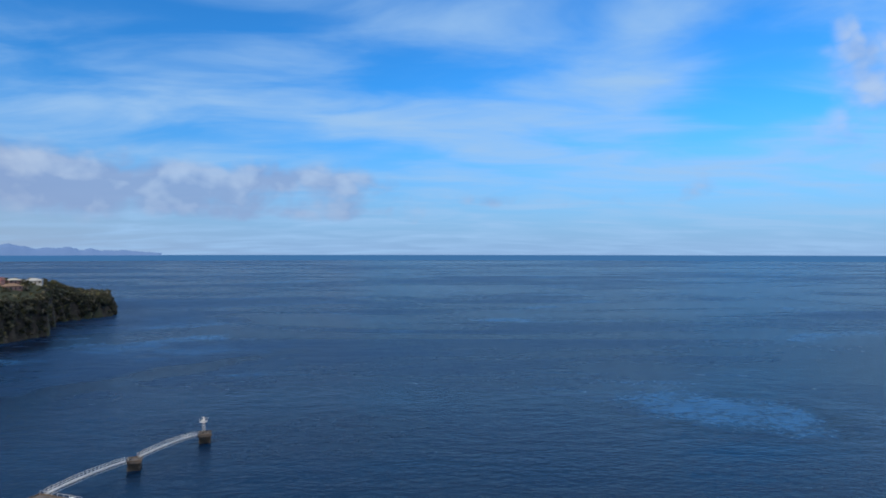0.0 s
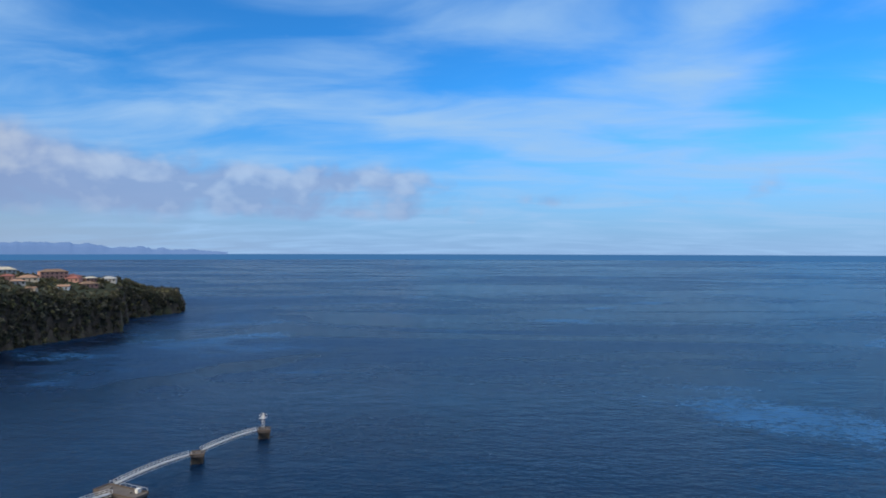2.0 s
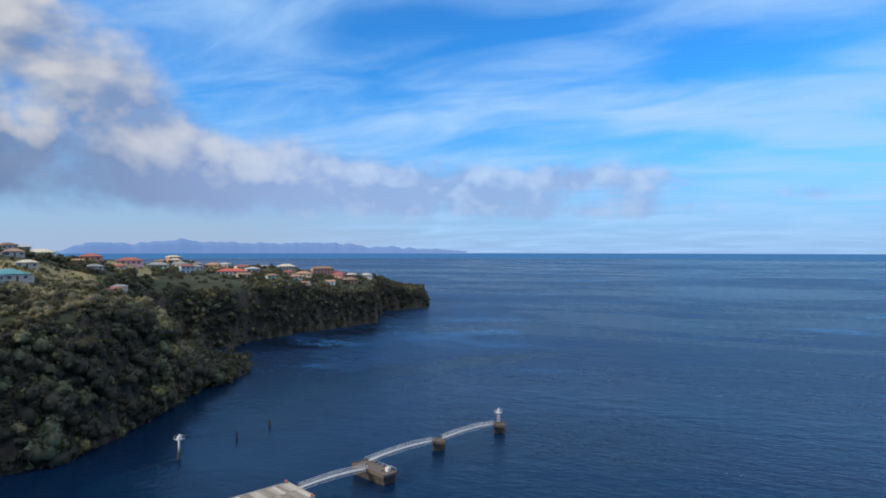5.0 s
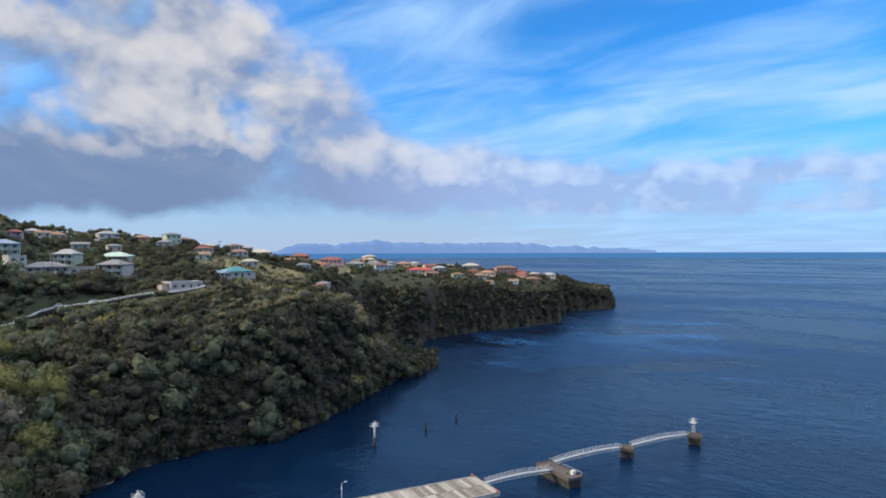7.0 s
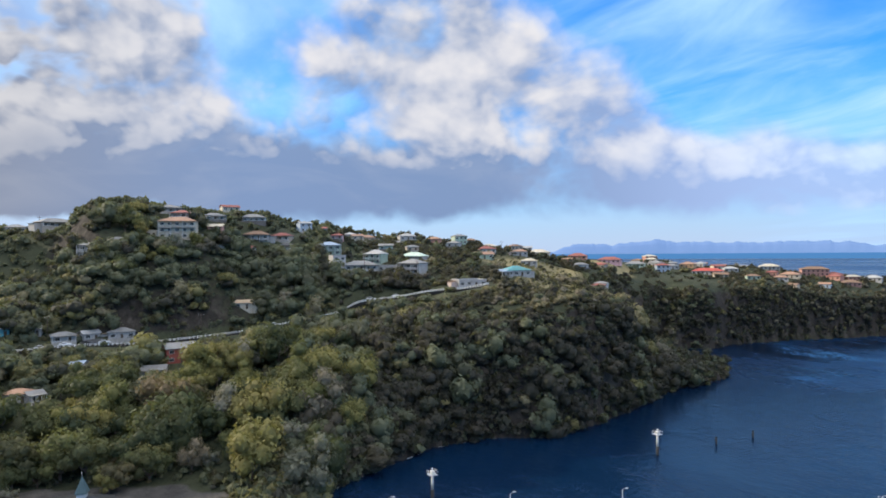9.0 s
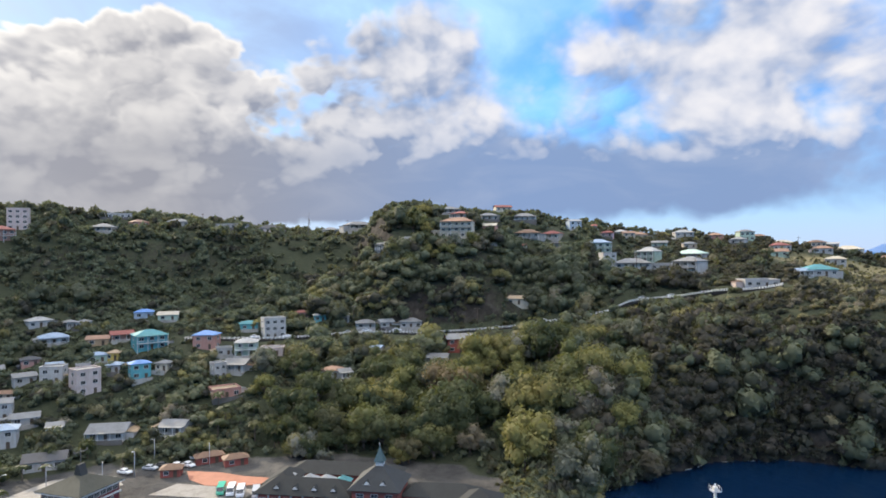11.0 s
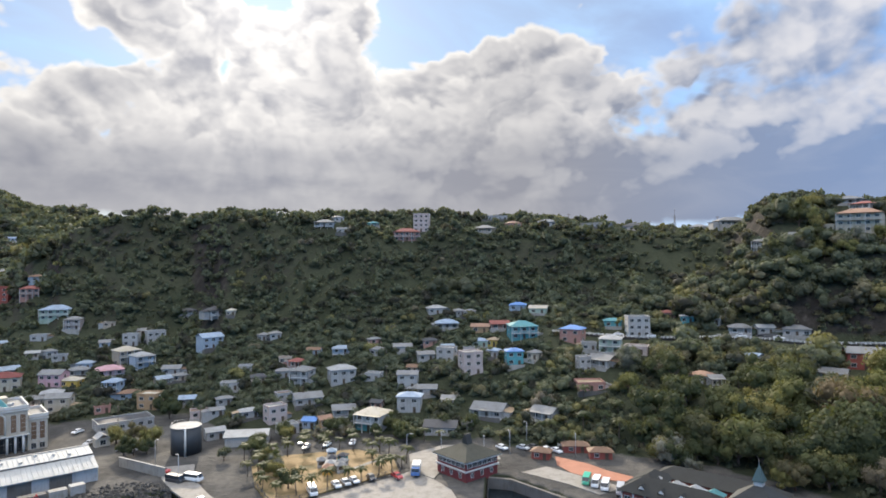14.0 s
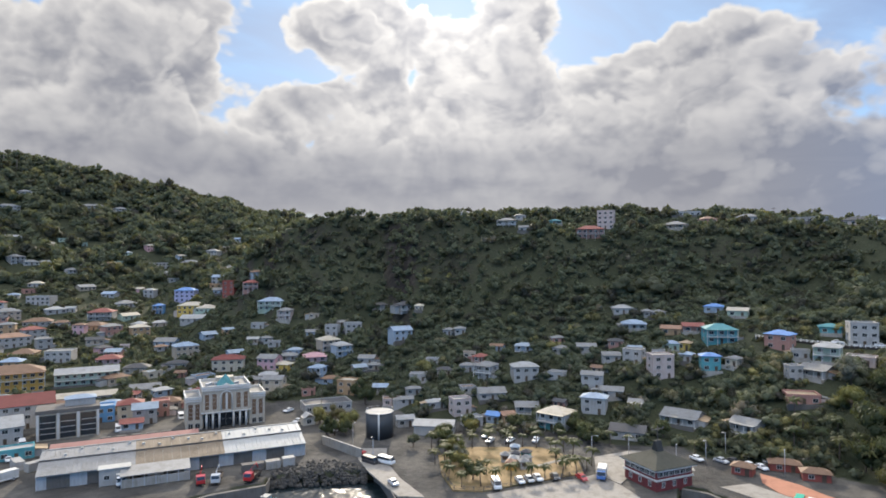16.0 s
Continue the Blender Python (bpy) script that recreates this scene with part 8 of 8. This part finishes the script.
for seed, a0, a1, d0, d1, sp, zm in ((8, 42.5, 112, 152, 330, 3.0, 1.2), (9, 26, 43, 470, 790, 3.9, 2.0), (11, 42.5, 50, 328, 420, 3.2, 0.9), (13, 50, 70, 326, 430, 3.6, 0.9), (10, 106, 175, 203, 460, 3.7, 3.5)):
    x, y, z, rng = scatter(100 + seed, a0, a1, d0, d1, sp, 3.8, 0.0, zm)
    k = ~((pasture(x, y) > 0.4) & (rng.random(len(x)) < 0.9))
    if seed == 8:
        k &= (z > 3.6) | (y > 14)
    x, y, z = x[k], y[k], z[k]
    grove("shrubs", SHRUB_SHAPES, x, y, z - 0.2, rng.uniform(0.8, 2.2, len(x)), np.minimum(region_tint(x, y, rng), np.where(np.degrees(np.arctan2(-x, y)) < 43, 1.0, 0.62)), rng, "low dry shrubs and bushes covering the ground", 0.3)


# dry tufts and bushes on the open grass
for cx, cy, r in PASTURE[:3]:
    x, y = rng.normal(cx, r * 0.6, 380), rng.normal(cy, r * 0.6, 380)
    k = clear_of(x, y, 4.0, 0.5)
    x, y = x[k], y[k]
    grove("shrubs", SHRUB_SHAPES, x, y, land(x, y) - 0.1, rng.uniform(0.3, 1.2, len(x)), rng.choice((0.5, 0.68, 0.76, 0.86), len(x)), rng, "dry tufts and small bushes on pale grass", 0.3)

# thick scrub that hangs down the sea cliffs to the rocks
x, y, z, rng = scatter(131, 43, 84, 160, 345, 2.7, 3.8, 0.0, 0.5)
k = (z < 38) & (pasture(x, y) < 0.4)
x, y, z = x[k], y[k], z[k]
grove("shrubs", SHRUB_SHAPES, x, y, z - 0.2, rng.uniform(1.2, 2.6, len(x)), region_tint(x, y, rng), rng, "thick brown-green scrub hanging over the sea cliffs", 0.3)


# growth on the faces of the cliffs themselves
for seed, a0, a1, count, deep, lo, hi in ((151, 43, 84, 2300, 34, 1.3, 3.0), (152, 26.8, 43, 1700, 18, 1.2, 2.6), (153, 43.2, 49, 900, 160, 1.4, 2.9)):
    rng = np.random.default_rng(seed)
    a = rng.uniform(a0, a1, count)
    d = np.interp(a, [p[0] for p in SHORE], [p[1] for p in SHORE]) - 2 + deep * rng.random(count) ** 2.0
    if seed == 153:
        d = 444 + 27 * rng.random(count)
    x, y = -np.sin(np.radians(a)) * d, np.cos(np.radians(a)) * d
    z = land(x, y)
    k = (z > 0.6) & (z < 41)
    x, y, z = x[k], y[k], z[k]
    grove("shrubs", SHRUB_SHAPES, x, y, z - 0.4, rng.uniform(lo, hi, len(x)), region_tint(x, y, rng), rng, "grey-brown bushes clinging to the sea cliffs", 0.25)

# tall trees on the knoll above the road
rng = np.random.default_rng(161)
for k in range(40):
    a, d = radians(rng.uniform(84.5, 95.5)), rng.uniform(312, 352)
    x, y = -math.sin(a) * d, math.cos(a) * d
    if clear_of(np.array([x]), np.array([y]), 6.0, 1.0)[0]:
        tree(x, y, float(land(x, y)) - 0.5, rng.uniform(3.0, 4.6), k % 6, k * 47, "trees on the knoll")


def palm_meshes(seed):
    rng = random.Random(seed)
    lean = rng.uniform(-0.5, 0.5)
    top = Vector((lean, rng.uniform(-0.4, 0.4), 5.4))
    trunk = tube("trunk", BARK, [(0, 0, -0.3), (lean * 0.3, 0, 2.0), (lean * 0.7, top.y * 0.5, 3.9), top], 0.2, 7, end=0.12)
    v, f = [], []
    for k in range(19):
        a = k * 2.39996
        up = rng.uniform(-0.15, 0.85)
        L = rng.uniform(2.7, 3.6)
        c, s = math.cos(a), math.sin(a)
        b = len(v)
        for i in range(6):
            t = i / 5
            r, z = L * t * (1 - 0.12 * t), L * (up * t - (0.55 + 0.3 * up) * t * t)
            w = 0.42 * math.sin(math.pi * min(1, 0.12 + t * 0.9)) + 0.03
            for sgn in (-1, 0, 1):
                v.append((top.x + c * r - s * w * sgn, top.y + s * r + c * w * sgn, top.z + z - 0.18 * abs(sgn)))
        for i in range(5):
            for q in (0, 1):
                j = b + 3 * i + q
                f.append((j, j + 1, j + 4, j + 3))
    v, f = np.array(v), np.array(f)
    return trunk, fast_mesh("fronds", v, f, PALM_LEAF, np.zeros(len(v)))


PALMS = [palm_meshes(s) for s in range(4)]


def palm(x, y, z, s, k, group="palms"):
    h = thing("palm_tree", Matrix.LocRotScale((x, y, z), Euler((0, 0, k * 1.3)), (s, s, s)), "coconut palm with feathery green fronds", "palm tree", group)
    part("trunk", PALMS[k % 4][0], h)
    part("fronds", PALMS[k % 4][1], h)


rng = random.Random(9)
for k, (x, y) in enumerate(((-152, -136), (-150, -133), (-154, -131), (-156, -127), (-158, -123), (-159, -119), (-157, -114), (-150, -104), (-146, -104.5), (-142, -106), (-137, -108), (-133.5, -109.5),
                            (-128, -112), (-124, -113.5), (-120, -115), (-116, -118), (-117, -124), (-120, -128), (-124, -131), (-146, -138), (-141, -140), (-136, -141), (-131, -141), (-127, -137), (-124, -124),
                            (-127, -120), (-155, -106), (-153, -117), (-148, -113), (-147, -109))):
    palm(x, y, 2.9, rng.uniform(0.62, 0.95), k, "palms in the park")
for k, (x, y) in enumerate(((-196, -78), (-194, -81), (-191, -72), (-203, -70), (-207, -64), (-202, -58), (-199, -51), (-205, -46), (-198, -44), (-203, -37), (-208, -55), (-196, -38), (-210, -70), (-214, -62),
                            (-218, -75), (-201, -30), (-206, -24), (-231, -40), (-236, -28), (-262, 3), (-226, -90), (-216, -98), (-240, -20), (-222, -50))):
    palm(x, y, float(land(x, y)) - 0.2, rng.uniform(0.8, 1.15), k, "palms on the lower slope")
for k, (x, y) in enumerate(((-129, -133), (-126, -129), (-122, -120), (-131, -137), (-136, -150), (-141, -154), (-118, -182), (-121, -180), (-126, -186), (-116, -184), (-165, -138), (-160, -143), (-172, -118), (-174, -122))):
    tree(x, y, 2.7, rng.uniform(2.0, 3.2), k % 6, rng.uniform(0, 360), "trees in the town")
for k, (x, y, r) in enumerate(((-126, -194.5, 3.4), (-122, -198, 2.6), (-123, -200, 2.8), (-153, -220, 4.0), (-142, -153.6, 2.6), (-155, -156.5, 3.0), (-132, -136, 2.7), (-143, -155, 2.4), (-152.6, -151.6, 2.6), (-158, -144, 2.2), (-165, -143, 3.2),
                               (-165.5, -138, 2.6), (-178, -129, 3.0), (-177, -123.4, 2.2), (-150.6, -211.7, 3.6), (-135, -141.8, 2.4), (-129, -154, 2.0), (-172, -131, 2.4), (-168, -141, 2.8), (-186, -112, 2.6), (-190, -104, 2.8), (-104, -262, 4.0), (-112, -266, 4.4), (-122, -262, 3.8), (-96, -266, 3.2))):
    tree(x, y, max(2.7, float(land(x, y))), r, k % 6, k * 77, "trees in the town")
for k, (x, y) in enumerate(((-123.4, -137), (-132, -148.5), (-175, -113.4), (-176.6, -108), (-185.5, -91), (-186.4, -88.2), (-139.5, -151), (-147, -147), (-152, -143), (-158, -139), (-163, -134), (-167, -126))):
    palm(x, y, 2.8, rng.uniform(0.6, 0.9), k, "palms by the park road")


rng = random.Random(21)
for k in range(46):
    a, d = radians(rng.uniform(78, 103)), rng.uniform(186, 212)
    x, y = -math.sin(a) * d, math.cos(a) * d
    if clear_of(np.array([x]), np.array([y]), 5.0, 0.5)[0]:
        tree(x, y, float(land(x, y)) - 0.3, rng.uniform(2.2, 4.6), k % 6, k * 61, "trees at the foot of the slope")


def bare_tree_mesh(seed):
    """Leafless crown of forking twigs, one unit in radius."""
    rng = random.Random(seed)
    bm = bmesh.new()

    def grow(p, d, length, r, level):
        q = p + d * length
        me = tube("twig", TWIGS, [p, p.lerp(q, 0.5) + Vector((rng.uniform(-1, 1), rng.uniform(-1, 1), 0)) * length * 0.08, q], r, 4 if level < 2 else 3, end=r * 0.55)
        bm.from_mesh(me)
        bpy.data.meshes.remove(me)
        if level < 4:
            for k in range(3 if level < 3 else 4):
                a = Vector((rng.gauss(0, 1), rng.gauss(0, 1), rng.gauss(0.25, 0.6)))
                grow(q, (d * 0.9 + a.normalized() * 0.85).normalized(), length * rng.uniform(0.6, 0.8), r * 0.58, level + 1)
    grow(Vector((0, 0, -0.2)), Vector((0, 0, 1)), 0.62, 0.07, 0)
    me = bpy.data.meshes.new("branches")
    bm.to_mesh(me)
    bm.free()
    me.materials.append(TWIGS)
    return me


BARE = [bare_tree_mesh(s) for s in (3, 8)]
tagged(new("bare_tree", BARE[0]), "leafless grey tree with fine forking branches on the slope", "tree", "bare trees").matrix_world = Matrix.LocRotScale((-197.6, -6.4, 5.6), Euler((0, 0, 0.0)), (5.5, 5.5, 5.5))
tagged(new("bare_tree", BARE[1]), "leafless grey tree with fine forking branches on the slope", "tree", "bare trees").matrix_world = Matrix.LocRotScale((-193.4, 43.0, 11.3), Euler((0, 0, 1.1)), (6.5, 6.5, 6.5))
tagged(new("bare_tree", BARE[0]), "leafless grey tree with fine forking branches on the slope", "tree", "bare trees").matrix_world = Matrix.LocRotScale((-236.1, 43.2, 25.5), Euler((0, 0, 2.2)), (4.5, 4.5, 4.5))
tagged(new("bare_tree", BARE[1]), "leafless grey tree with fine forking branches on the slope", "tree", "bare trees").matrix_world = Matrix.LocRotScale((-247.0, 29.3, 23.9), Euler((0, 0, 3.3)), (5, 5, 5))
tagged(new("bare_tree", BARE[0]), "leafless grey tree with fine forking branches on the slope", "tree", "bare trees").matrix_world = Matrix.LocRotScale((-213.6, 127.1, 21.1), Euler((0, 0, 4.4)), (4.2, 4.2, 4.2))
tagged(new("bare_tree", BARE[1]), "leafless grey tree with fine forking branches on the slope", "tree", "bare trees").matrix_world = Matrix.LocRotScale((-202.7, 138.1, 13.6), Euler((0, 0, 5.5)), (4, 4, 4))
tagged(new("bare_tree", BARE[0]), "leafless grey tree with fine forking branches on the slope", "tree", "bare trees").matrix_world = Matrix.LocRotScale((-241.9, 184.9, 34.5), Euler((0, 0, 6.6)), (3.5, 3.5, 3.5))
tagged(new("bare_tree", BARE[1]), "leafless grey tree with fine forking branches on the slope", "tree", "bare trees").matrix_world = Matrix.LocRotScale((-213.3, 166.3, 18.3), Euler((0, 0, 7.7)), (4, 4, 4))
tagged(new("bare_tree", BARE[0]), "leafless grey tree with fine forking branches on the slope", "tree", "bare trees").matrix_world = Matrix.LocRotScale((-203.4, 46.3, 13.9), Euler((0, 0, 8.8)), (5.5, 5.5, 5.5))
tagged(new("bare_tree", BARE[1]), "leafless grey tree with fine forking branches on the slope", "tree", "bare trees").matrix_world = Matrix.LocRotScale((-260.2, 37.0, 27.0), Euler((0, 0, 9.9)), (5, 5, 5))
